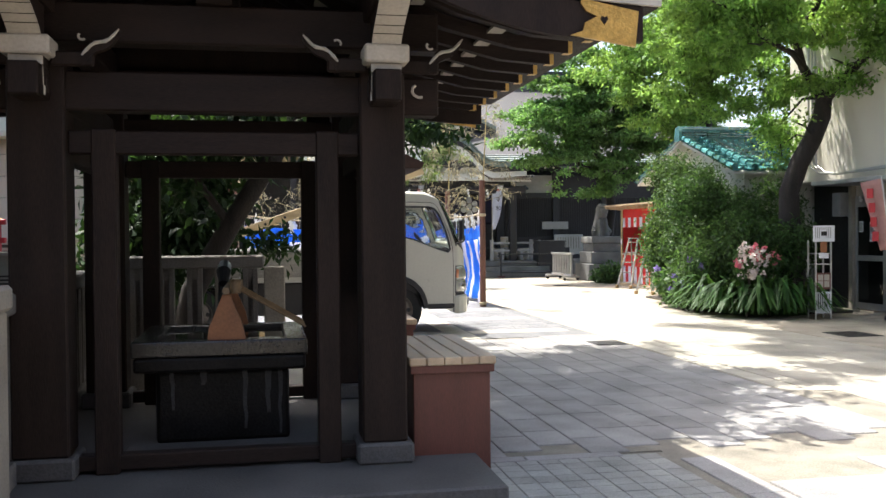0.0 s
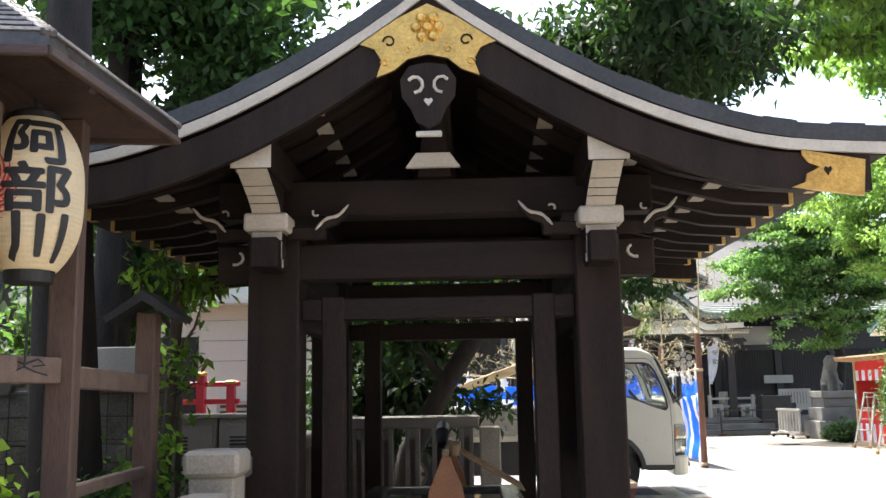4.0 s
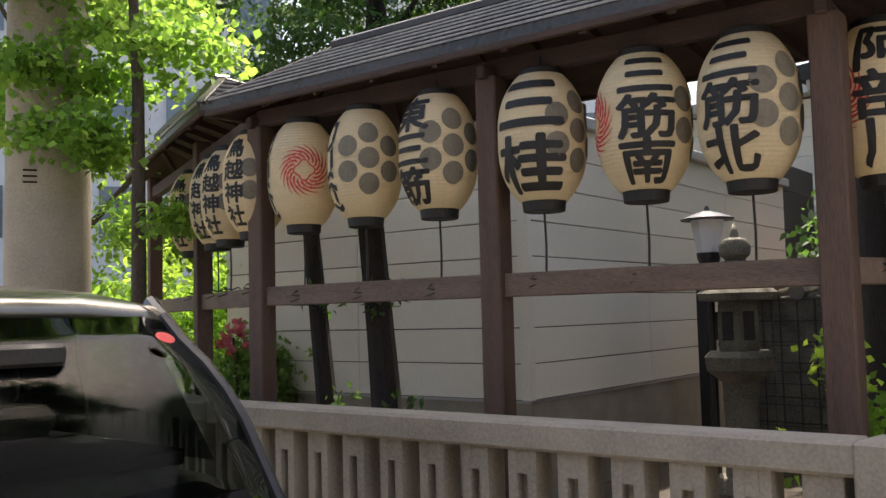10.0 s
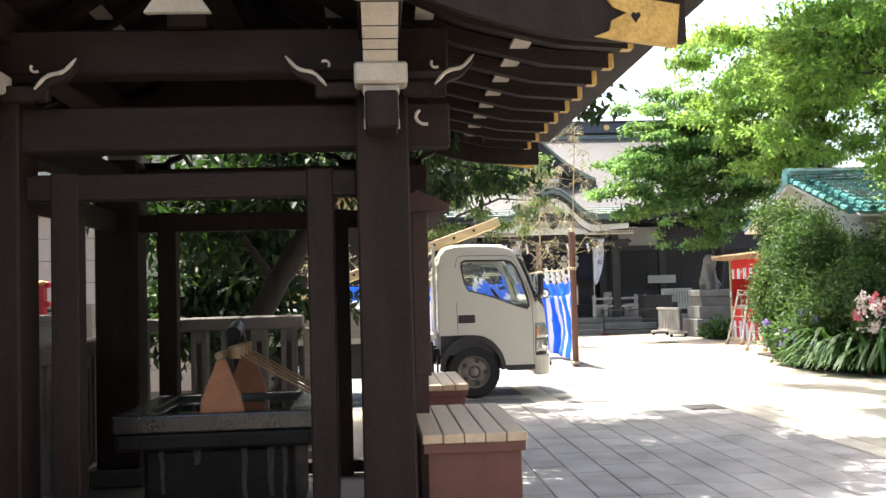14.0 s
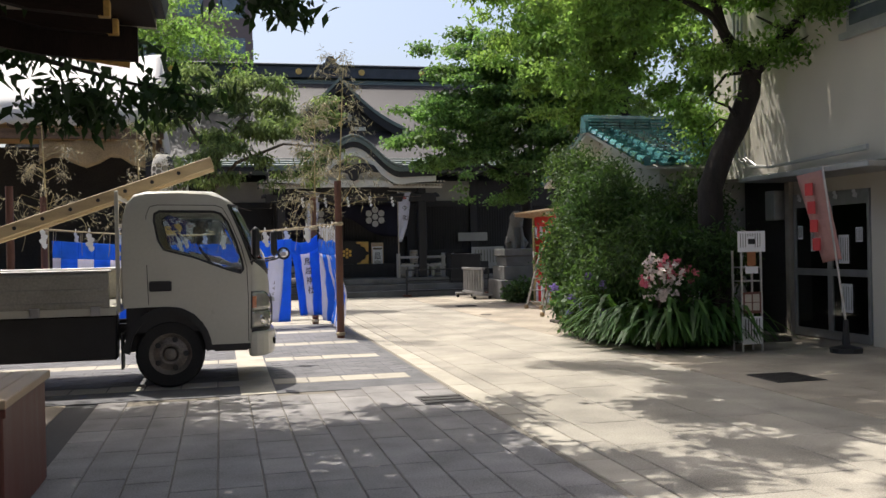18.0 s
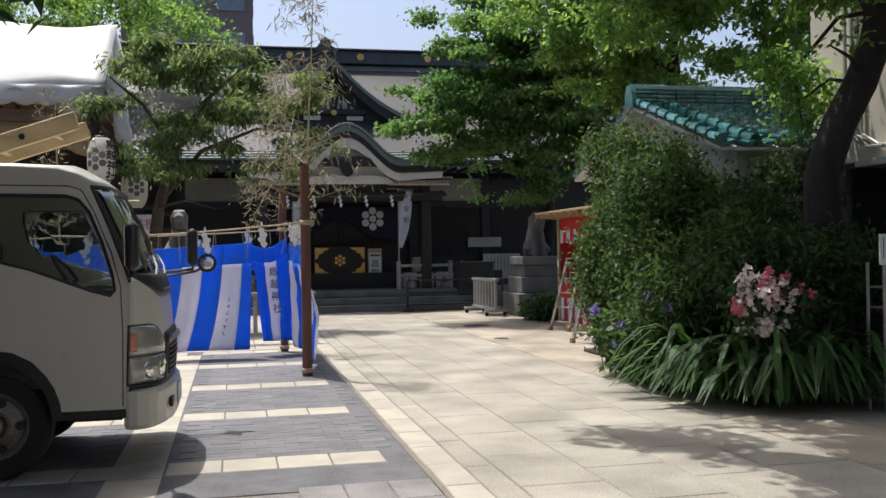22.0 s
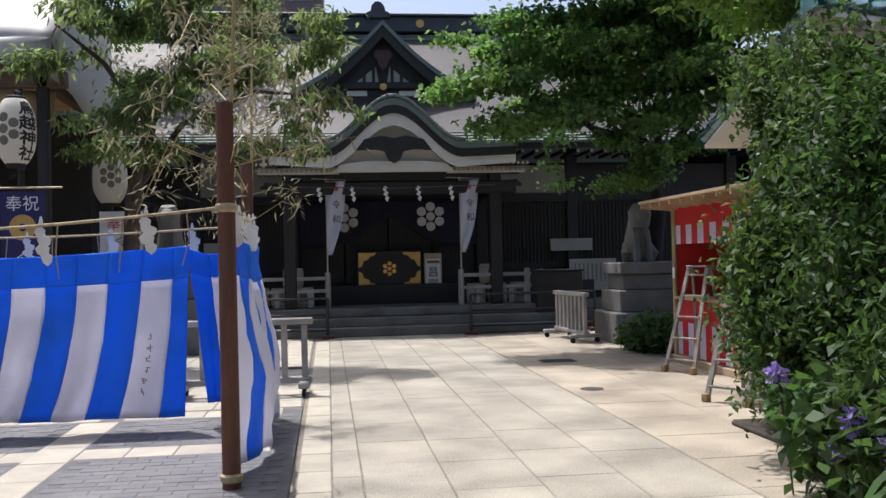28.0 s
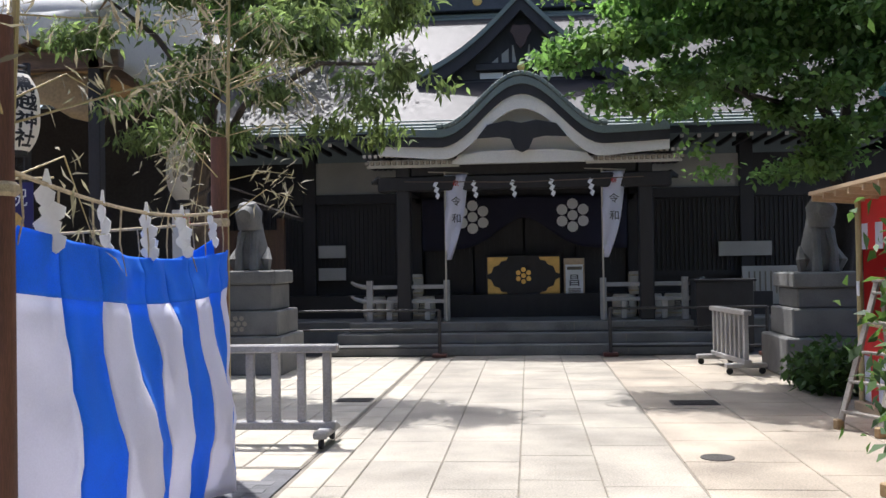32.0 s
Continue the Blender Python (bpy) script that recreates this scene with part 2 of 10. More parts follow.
SIDING = mat("white_siding_panel", (0.70, 0.665, 0.575), 0.6, var=0.06, scale=0.7, fine=50, bump=0.06, per=0.03)
CREAMWALL = mat("cream_rendered_wall", (0.58, 0.54, 0.46), 0.85, var=0.14, scale=0.5, fine=80, bump=0.3)
# near black that paints the lack of light inside rooms and openings
DARKROOM = mat("unlit_interior_tone", (0.03, 0.028, 0.026), 0.9, var=0.3, scale=2, fine=20)
COPPERROOF = mat("grey_green_copper_sheet", (0.135, 0.165, 0.15), 0.62, metal=0.15, var=0.16, scale=1.2, fine=40, bump=0.08, island=0.10)
COPPERDARK = mat("dark_ridge_copper", (0.05, 0.055, 0.065), 0.5, metal=0.3, var=0.3, scale=3, fine=40)
RACKROOF = mat("brown_grey_copper_sheet", (0.06, 0.054, 0.05), 0.30, metal=0.45, var=0.3, scale=2.5, fine=40, bump=0.1, per=0.28)
TEALTILE = mat("teal_glazed_roof_tile", (0.055, 0.165, 0.17), 0.16, var=0.35, scale=5, fine=40, bump=0.1, coat=0.8, per=0.4)
WHITETRUCK = mat("cream_white_truck_paint", (0.52, 0.505, 0.43), 0.32, var=0.04, scale=1.5, fine=30, bump=0.01, coat=0.3)
DROPSIDE = mat("worn_grey_dropside_paint", (0.30, 0.285, 0.245), 0.55, var=0.2, scale=2.5, fine=40, bump=0.1)
BLACKPLASTIC = mat("black_plastic", (0.02, 0.02, 0.021), 0.45, var=0.2, scale=6, fine=60)
RUBBER = mat("tyre_rubber", (0.016, 0.016, 0.016), 0.85, var=0.25, scale=8, fine=60, bump=0.3)
RIMMETAL = mat("worn_rusty_rim", (0.19, 0.165, 0.14), 0.5, metal=0.2, var=0.35, scale=10, fine=60)
GLASS = glassmat("clear_glass")
# rear panes near black, the cabin's dimness put into the glass colour
REARGLASS = glassmat("near_black_rear_glass", (0.04, 0.045, 0.045))
TINTGLASS = glassmat("tinted_glass", (0.72, 0.78, 0.76))
CARGLASS = glassmat("green_tinted_car_glass", (0.20, 0.23, 0.215), ior=1.12)
ANNEXDARK = mat("charcoal_board", (0.035, 0.037, 0.034), 0.8, var=0.25, scale=2, fine=40)
WIPERGREY = mat("worn_grey_metal", (0.16, 0.16, 0.16), 0.5, metal=0.3, var=0.2, scale=8)
CABINCLOTH = mat("black_cabin_cloth", (0.012, 0.012, 0.013), 0.95, spec=0.05, var=0.2, scale=6, fine=80)
WATER = glassmat("basin_water", (0.6, 0.7, 0.7))
HEADLAMP = mat("headlamp_clear_plastic", (0.36, 0.35, 0.31), 0.10, metal=0.35, var=0.2, scale=9, fine=14, coat=0.8, bump=0.03)
AMBERLAMP = mat("amber_lamp_plastic", (0.50, 0.20, 0.11), 0.2, var=0.15, scale=12, coat=0.5)
CLOTHBLUE = mat("blue_cloth", (0.035, 0.25, 0.92), 0.75, var=0.12, scale=3, fine=120, bump=0.1, back=0.4)
CLOTHWHITE = mat("white_cloth", (0.80, 0.80, 0.89), 0.8, var=0.05, scale=3, fine=120, bump=0.1, back=0.45)
CLOTHRED = mat("red_cloth", (0.60, 0.025, 0.025), 0.75, var=0.12, scale=3, fine=120, bump=0.1, back=0.15)
LADDERGREY = mat("dull_worn_aluminium", (0.26, 0.24, 0.21), 0.6, metal=0.3, var=0.25, scale=8, fine=60)
TARP = mat("white_tent_sheet", (0.62, 0.61, 0.58), 0.55, var=0.07, scale=1.2, fine=30, bump=0.1, back=0.35)
TARPTAN = mat("tan_tarp", (0.42, 0.30, 0.16), 0.7, var=0.25, scale=1.5, fine=30, bump=0.2, back=0.3)
# paper yellowed, taking in part of the sun's glow from behind
PAPER = mat("cream_lantern_paper", (0.86, 0.73, 0.48), 0.75, var=0.07, scale=4, fine=60, bump=0.05, back=0.42)
PALELANTERN = mat("pale_lantern_paper", (0.78, 0.74, 0.64), 0.75, var=0.07, scale=4, fine=60, bump=0.05, back=0.3)
WHITEPAPER = mat("white_paper", (0.85, 0.85, 0.85), 0.8, var=0.04, scale=5, fine=60, bump=0.05, back=0.2)
INK = mat("black_ink", (0.012, 0.012, 0.012), 0.6, var=0.2, scale=9, fine=60, bump=0)
GREYINK = mat("grey_crest_print", (0.17, 0.15, 0.11), 0.75, var=0.2, scale=9, fine=60, bump=0)
REDINK = mat("red_print", (0.55, 0.05, 0.05), 0.7, var=0.15, scale=9, fine=60, bump=0)
REDPAINT = mat("red_painted_rail", (0.50, 0.03, 0.05), 0.45, var=0.12, scale=5, fine=40)
ROPE = mat("straw_rope", (0.45, 0.37, 0.24), 0.9, var=0.3, scale=30, fine=160, bump=0.5)
BARK = mat("grey_brown_bark", (0.075, 0.058, 0.045), 0.95, var=0.4, scale=4, fine=35, stretch=(3, 3, 0.7), bump=0.8)
BARKDARK = mat("dark_bark", (0.024, 0.019, 0.016), 0.95, var=0.45, scale=4, fine=35, stretch=(3, 3, 0.7), bump=0.8)
TORIISTONE = mat("weathered_torii_stone", (0.34, 0.30, 0.23), 0.85, var=0.2, scale=2, fine=60, bump=0.3)
CABINETGREY = mat("beige_steel_cabinet", (0.40, 0.38, 0.33), 0.5, var=0.1, scale=3, fine=50, bump=0.05)
GREENPIPE = mat("green_painted_pipe", (0.10, 0.30, 0.22), 0.5, var=0.12, scale=5, fine=40)
INDIGO = mat("black_indigo_cloth", (0.012, 0.012, 0.03), 0.8, var=0.15, scale=4)
PURPLE = mat("purple_banner_cloth", (0.035, 0.03, 0.12), 0.75, var=0.1, back=0.2)
PINKCLOTH = mat("faded_pink_banner_cloth", (0.58, 0.32, 0.28), 0.75, var=0.12, scale=4, back=0.3)
ORANGEPLANK = mat("orange_ladle_rest_wood", (0.28, 0.11, 0.042), 0.5, var=0.2, scale=5, fine=50)
BAMBOO = mat("dry_bamboo", (0.42, 0.34, 0.16), 0.5, var=0.2, scale=6, fine=60, stretch=(3, 3, 0.6))
CARPAINT = mat("bronze_grey_car_paint", (0.13, 0.125, 0.105), 0.25, metal=0.4, var=0.05, scale=3, fine=40, bump=0.0, coat=0.7)
FARWALL = mat("far_grey_facade", (0.60, 0.60, 0.60), 0.8, var=0.06, scale=0.3, fine=8, bump=0.02)
FARBROWN = mat("far_brown_facade", (0.17, 0.13, 0.125), 0.8, var=0.06, scale=0.3, fine=8, bump=0.02)
FARWHITE = mat("far_white_facade", (0.70, 0.70, 0.70), 0.8, var=0.05, scale=0.3, fine=8, bump=0.02)
FARGLASS = mat("far_window_glass", (0.16, 0.19, 0.21), 0.15, metal=0.3, var=0.2, scale=0.6, fine=6, bump=0)
LEAF = leafmat("broad_green_leaf", (0.086, 0.158, 0.043), (0.351, 0.572, 0.104), 0.42)
LEAFDARK = leafmat("dark_evergreen_leaf", (0.036, 0.078, 0.026), (0.12, 0.24, 0.04), 0.35)
# camellia leaves darkened: their backlit shade is put into the colour
LEAFCAMELLIA = leafmat("shade_darkened_camellia_leaf", (0.020, 0.042, 0.016), (0.055, 0.12, 0.02), 0.25)
LEAFLIME = leafmat("young_lime_leaf", (0.10, 0.20, 0.035), (0.40, 0.62, 0.07), 0.5)
LEAFMAPLE = leafmat("maple_leaf", (0.071, 0.132, 0.046), (0.250, 0.450, 0.094), 0.36, 0.45)
LEAFBUSH = leafmat("shrub_leaf", (0.036, 0.074, 0.023), (0.114, 0.210, 0.041), 0.30, 0.55)
LEAFOLIVE = leafmat("olive_grey_leaf", (0.105, 0.145, 0.055), (0.27, 0.37, 0.11), 0.40, 0.45)
LEAFGINKGO = leafmat("ginkgo_leaf", (0.09, 0.19, 0.035), (0.40, 0.62, 0.09), 0.5)
LEAFDRY = leafmat("dry_bamboo_leaf", (0.23, 0.205, 0.135), (0.32, 0.29, 0.18), 0.3)
LEAFSTRAP = leafmat("strap_leaf", (0.04, 0.09, 0.022), (0.13, 0.26, 0.035), 0.3, 0.45)
PETALPINK = leafmat("pink_petal", (0.62, 0.16, 0.22), (0.6, 0.2, 0.25), 0.25, 0.2)
PETALWHITE = leafmat("white_petal", (0.75, 0.66, 0.62), (0.7, 0.6, 0.55), 0.25, 0.12)
PETALVIOLET = leafmat("violet_petal", (0.26, 0.20, 0.50), (0.3, 0.22, 0.55), 0.25, 0.25)

# ---- building helpers ----


def obj(name, bm, material, smooth=False):
    me = bpy.data.meshes.new(name)
    bm.to_mesh(me)
    bm.free()
    me.materials.append(material)
    if smooth:
        me.shade_smooth()
        me.set_sharp_from_angle(angle=radians(38))
    return new(name, me)


def part(name, bm, material, parent, label="", smooth=False):
    ob = obj(name, bm, material, smooth)
    ob.parent = parent
    if label:
        ob["label"] = label
    return ob


def thing(name, label, category, group="", at=None, kind=""):
    ob = tagged(new(name), label, category, group, kind)
    ob.empty_display_size = 0.1
    if at is not None:
        ob.matrix_world = at if isinstance(at, Matrix) else Matrix.Translation(at)
    return ob


def box(bm, x0, x1, y0, y1, z0, z1, bev=0.0, m=None):
    r = bmesh.ops.create_cube(bm, size=1, matrix=Matrix.LocRotScale(((x0 + x1) / 2, (y0 + y1) / 2, (z0 + z1) / 2), None, (x1 - x0, y1 - y0, z1 - z0)))
    vs = r["verts"]
    if bev:
        es = list({e for v in vs for e in v.link_edges})
        r2 = bmesh.ops.bevel(bm, geom=es, offset=bev, segments=1, affect="EDGES")
        vs = list({v for f in r2["faces"] for v in f.verts} | {v for v in vs if v.is_valid})
    if m is not None:
        bmesh.ops.transform(bm, matrix=m, verts=vs)
    return vs


def bx(x0, x1, y0, y1, z0, z1, bev=0.0, m=None):
    bm = bmesh.new()
    box(bm, x0, x1, y0, y1, z0, z1, bev, m)
    return bm


def beam(bm, a, b, w, h, bev=0.0, up=(0, 0, 1)):
    """A squared timber from a to b, w wide and h high."""
    a, b = Vector(a), Vector(b)
    d = (b - a)
    n = d.length
    d.normalize()
    s = d.cross(Vector(up))
    if s.length < 1e-4:
        s = Vector((1, 0, 0))
    s.normalize()
    u = s.cross(d)
    m = Matrix((s, d, u)).transposed().to_4x4()
    m.translation = (a + b) / 2
    return box(bm, -w / 2, w / 2, -n / 2, n / 2, -h / 2, h / 2, bev, m)


def bmb(a, b, w, h, bev=0.0, up=(0, 0, 1)):
    bm = bmesh.new()
    beam(bm, a, b, w, h, bev, up)
    return bm


def tube(bm, pts, radii, seg=8, cap=True):
    """A round limb, rope or pipe along points."""
    pts = [Vector(p) for p in pts]
    if not hasattr(radii, "__len__"):
        radii = [radii] * len(pts)
    rings, prev = [], None
    for i, p in enumerate(pts):
        d = (pts[min(i + 1, len(pts) - 1)] - pts[max(i - 1, 0)]).normalized()
        if prev is None:
            s = d.orthogonal().normalized()
        else:
            s = (prev - d * prev.dot(d)).normalized()
        prev = s
        t = d.cross(s)
        rings.append([bm.verts.new(p + radii[i] * (math.cos(a) * s + math.sin(a) * t)) for a in [2 * math.pi * k / seg for k in range(seg)]])
    for r, q in zip(rings, rings[1:]):
        for k in range(seg):
            bm.faces.new((r[k], r[(k + 1) % seg], q[(k + 1) % seg], q[k]))
    if cap:
        bm.faces.new(rings[0][::-1]), bm.faces.new(rings[-1])


def tb(pts, radii, seg=8):
    bm = bmesh.new()
    tube(bm, pts, radii, seg)
    return bm


def lathe(bm, prof, seg=24, centre=(0, 0, 0), square=0):
    """A turned shape from (radius, height) pairs."""
    c = Vector(centre)
    rings = []
    for r, z in prof:
        rings.append([bm.verts.new(c + Vector((r * math.cos(a), r * math.sin(a), z))) for a in [2 * math.pi * (k + 0.5 * square) / seg for k in range(seg)]])
    for r, q in zip(rings, rings[1:]):
        for k in range(seg):
            bm.faces.new((r[k], r[(k + 1) % seg], q[(k + 1) % seg], q[k]))
    if prof[0][0] > 1e-4:
        bm.faces.new(rings[0][::-1])
    if prof[-1][0] > 1e-4:
        bm.faces.new(rings[-1])
    bmesh.ops.remove_doubles(bm, verts=bm.verts, dist=1e-5)


def lt(prof, seg=24, centre=(0, 0, 0), square=0):
    bm = bmesh.new()
    lathe(bm, prof, seg, centre, square)
    return bm


def prism(bm, poly, a, b, axis="y"):
    """A flat outline (list of pairs) pushed from a to b along an axis; x-z outlines for y, y-z for x, x-y for z."""
    put = {"y": lambda p, t: (p[0], t, p[1]), "x": lambda p, t: (t, p[0], p[1]), "z": lambda p, t: (p[0], p[1], t)}[axis]
    A, B = [bm.verts.new(put(p, a)) for p in poly], [bm.verts.new(put(p, b)) for p in poly]
    n = len(poly)
    fs = [bm.faces.new(A[::-1]), bm.faces.new(B)] + [bm.faces.new((A[k], A[(k + 1) % n], B[(k + 1) % n], B[k])) for k in range(n)]
    bmesh.ops.recalc_face_normals(bm, faces=fs)
    return A + B


def pr(poly, a, b, axis="y"):
    bm = bmesh.new()
    prism(bm, poly, a, b, axis)
    return bm


def sheet(bm, rows):
    """A grid of points (rows of equal length) joined into quads."""
    V = [[bm.verts.new(p) for p in r] for r in rows]
    for r, q in zip(V, V[1:]):
        for k in range(len(r) - 1):
            bm.faces.new((r[k], r[k + 1], q[k + 1], q[k]))
    return V


def thicken(ob, t, offset=0.0):
    md = ob.modifiers.new("thickness", "SOLIDIFY")
    md.thickness, md.offset = t, offset
    return ob


def bevel(ob, w):
    md = ob.modifiers.new("bevel", "BEVEL")
    md.width, md.segments, md.limit_method = w, 2, "ANGLE"
    return ob


def quads(name, V, material):
    """A mesh of loose four-cornered faces from an array of shape (n, 4, 3)."""
    n = len(V)
    me = bpy.data.meshes.new(name)
    me.vertices.add(4 * n), me.loops.add(4 * n), me.polygons.add(n)
    me.vertices.foreach_set("co", np.asarray(V, dtype=np.float32).ravel())
    me.loops.foreach_set("vertex_index", np.arange(4 * n, dtype=np.int32))
    me.polygons.foreach_set("loop_start", np.arange(0, 4 * n, 4, dtype=np.int32))
    me.update(calc_edges=True)
    me.materials.append(material)
    return new(name, me)


def unit(v):
    return v / np.maximum(np.linalg.norm(v, axis=-1, keepdims=True), 1e-9)


def leaf_quads(P, size, rng, wide=0.5, up=0.5, hang=0.2, D=None):
    """Leaves at the points P: pointed diamonds folded along the middle, turned mostly towards the sky."""
    n = len(P)
    d = unit(rng.normal(size=(n, 3)) + (0, 0, -hang * 2)) if D is None else unit(D + rng.normal(size=(n, 3)) * 0.35)
    nrm = unit(rng.normal(size=(n, 3)) * (1 - up) + np.array((0, 0, up * 1.6)))
    s = unit(np.cross(d, nrm))
    f = np.cross(s, d)
    L = size * rng.uniform(0.6, 1.25, (n, 1))
    W = L * wide * 0.5
    a, c = P, P + d * L - f * L * 0.12
    return np.stack([a, P + d * L * 0.45 + s * W + f * L * 0.06, c, P + d * L * 0.45 - s * W + f * L * 0.06], axis=1)


def crown_points(blobs, twigs, per, spread, rng, shell=0.5, gaps=0.0, grain=0.8, flat=0.6, sprays=0):
    """Points for leaves: twigs scattered in blobs (x, y, z, rx, ry, rz), denser towards the outside, with gaps between clumps."""
    B = np.array(blobs, dtype=float)
    vol = (B[:, 3] * B[:, 4] * B[:, 5]) ** 0.75
    if sprays:
        # each blob breaks up into flat sprays of its own
        k = rng.choice(len(B), size=sprays, p=vol / vol.sum())
        C = B[k, :3] + unit(rng.normal(size=(sprays, 3))) * B[k, 3:6] * rng.uniform(0.25, 1.0, (sprays, 1)) ** 0.6
        R = (B[k, 3:4] + B[k, 4:5]) * 0.5 * rng.uniform(0.20, 0.46, (sprays, 1))
        B = np.concatenate([C, R * rng.uniform(0.8, 1.3, (sprays, 1)), R, R * 0.34], axis=1)
        vol = B[:, 3] * B[:, 4]
    pick = rng.choice(len(B), size=twigs * 2, p=vol / vol.sum())
    u = unit(rng.normal(size=(twigs * 2, 3)))
    lump = np.array([noise.noise(Vector(b[:3]) + Vector(v) * 1.9) for b, v in zip(B[pick], u)])
    r = rng.uniform(shell, 1.0, (twigs * 2, 1)) * (1 + 0.32 * lump[:, None])
    T = B[pick, :3] + u * B[pick, 3:6] * r
    if gaps:
        g = np.array([noise.noise(Vector(p) * grain + Vector((7, 3, 1))) for p in T])
        T = T[np.argsort(-g + rng.normal(size=len(g)) * 0.12)][: int(len(T) * (1 - gaps))]
        rng.shuffle(T)
    T = T[:twigs]
    P = np.repeat(T, per, axis=0) + rng.normal(size=(len(T) * per, 3)) * spread * np.array((1, 1, flat))
    return T, P


def text_mesh(s, size, heavy=0.0, sub=0.0):
    """Flat letters as a bmesh in x-y, centred on their middle."""
    cu = bpy.data.curves.new("letters", "FONT")
    cu.body, cu.size, cu.offset = s, size, heavy
    cu.align_x, cu.align_y = "CENTER", "CENTER"
    cu.resolution_u = 2
    ob = bpy.data.objects.new("letters", cu)
    scene.collection.objects.link(ob)
    bpy.context.view_layer.update()
    me = bpy.data.meshes.new_from_object(ob.evaluated_get(bpy.context.evaluated_depsgraph_get()))
    bpy.data.objects.remove(ob)
    bm = bmesh.new()
    bm.from_mesh(me)
    bpy.data.meshes.remove(me)
    bmesh.ops.remove_doubles(bm, verts=bm.verts, dist=1e-5)
    if bm.verts:
        xs, ys = [v.co.x for v in bm.verts], [v.co.y for v in bm.verts]
        c = Vector(((min(xs) + max(xs)) / 2, (min(ys) + max(ys)) / 2, 0))
        for v in bm.verts:
            v.co -= c
    if sub:
        for _ in range(4):
            long = [e for e in bm.edges if e.calc_length() > sub]
            if not long:
                break
            bmesh.ops.subdivide_edges(bm, edges=long, cuts=1)
            bmesh.ops.triangulate(bm, faces=bm.faces[:])
    return bm


def letters(name, s, size, m, material, parent, heavy=0.0, label=""):
    bm = text_mesh(s, size, heavy)
    bmesh.ops.transform(bm, matrix=m, verts=bm.verts)
    return part(name, bm, material, parent, label)


def column(name, s, size, m, material, parent, step=1.05, heavy=0.0):
    """Writing that runs downwards, one sign under the other, each a part."""
    for k, ch in enumerate(s):
        letters(name, ch, size, m @ Matrix.Translation((0, -k * size * step, 0)), material, parent, heavy)


WALL = pose(0, 0, 0, 90, 0, 0)  # letters upright, facing -y

# ---- setting: ground and large buildings ----
bm = bmesh.new()
sheet(bm, [[(x, y, -0.02) for x in (-400, -60, -12, 0, 12, 60, 400)] for y in (-400, -60, -12, 0, 20, 60, 400)])
ground = tagged(obj("ground", bm, ASPHALT), "dark asphalt ground round the shrine yard", "ground", kind="structure")


def paved(name, label, x0, x1, y0, y1, bed=MORTAR, top=0.0):
    return tagged(obj(name, bx(x0, x1, y0, y1, -0.06, top - 0.010), bed), label, "pavement", kind="structure")


def slab_mesh(w, l, material, h=0.03, bev=0.006):
    me = bpy.data.meshes.new("slab")
    bm = bx(-w / 2, w / 2, -l / 2, l / 2, -h, 0, bev)
    bm.to_mesh(me)
    bm.free()
    me.materials.append(material)
    return me


def lay(parent, me, name, places, rng, top=0.0, uneven=0.0015):
    """Pieces of one mesh laid at (x, y), each a trace higher or lower than the next."""
    for x, y in places:
        ob = new(name, me)
        ob.parent = parent
        ob.matrix_basis = pose(x, y, top + rng.uniform(-uneven, uneven), rng.uniform(-0.06, 0.06), rng.uniform(-0.06, 0.06), rng.uniform(-0.15, 0.15))


# ---- water pavilion ----
PX, PYF, PYR = -0.262, 5.6, 8.02


def gable_curve(t, half, z_top, z_end, sag):
    """Height of the curved roof line at t = -1..1 across the ridge."""
    a = abs(t)
    return z_top - (z_top - z_end) * (a ** 0.9) - sag * math.sin(math.pi * min(a, 1.0)) * 0.9 + 0.06 * max(0, a - 0.75) / 0.25


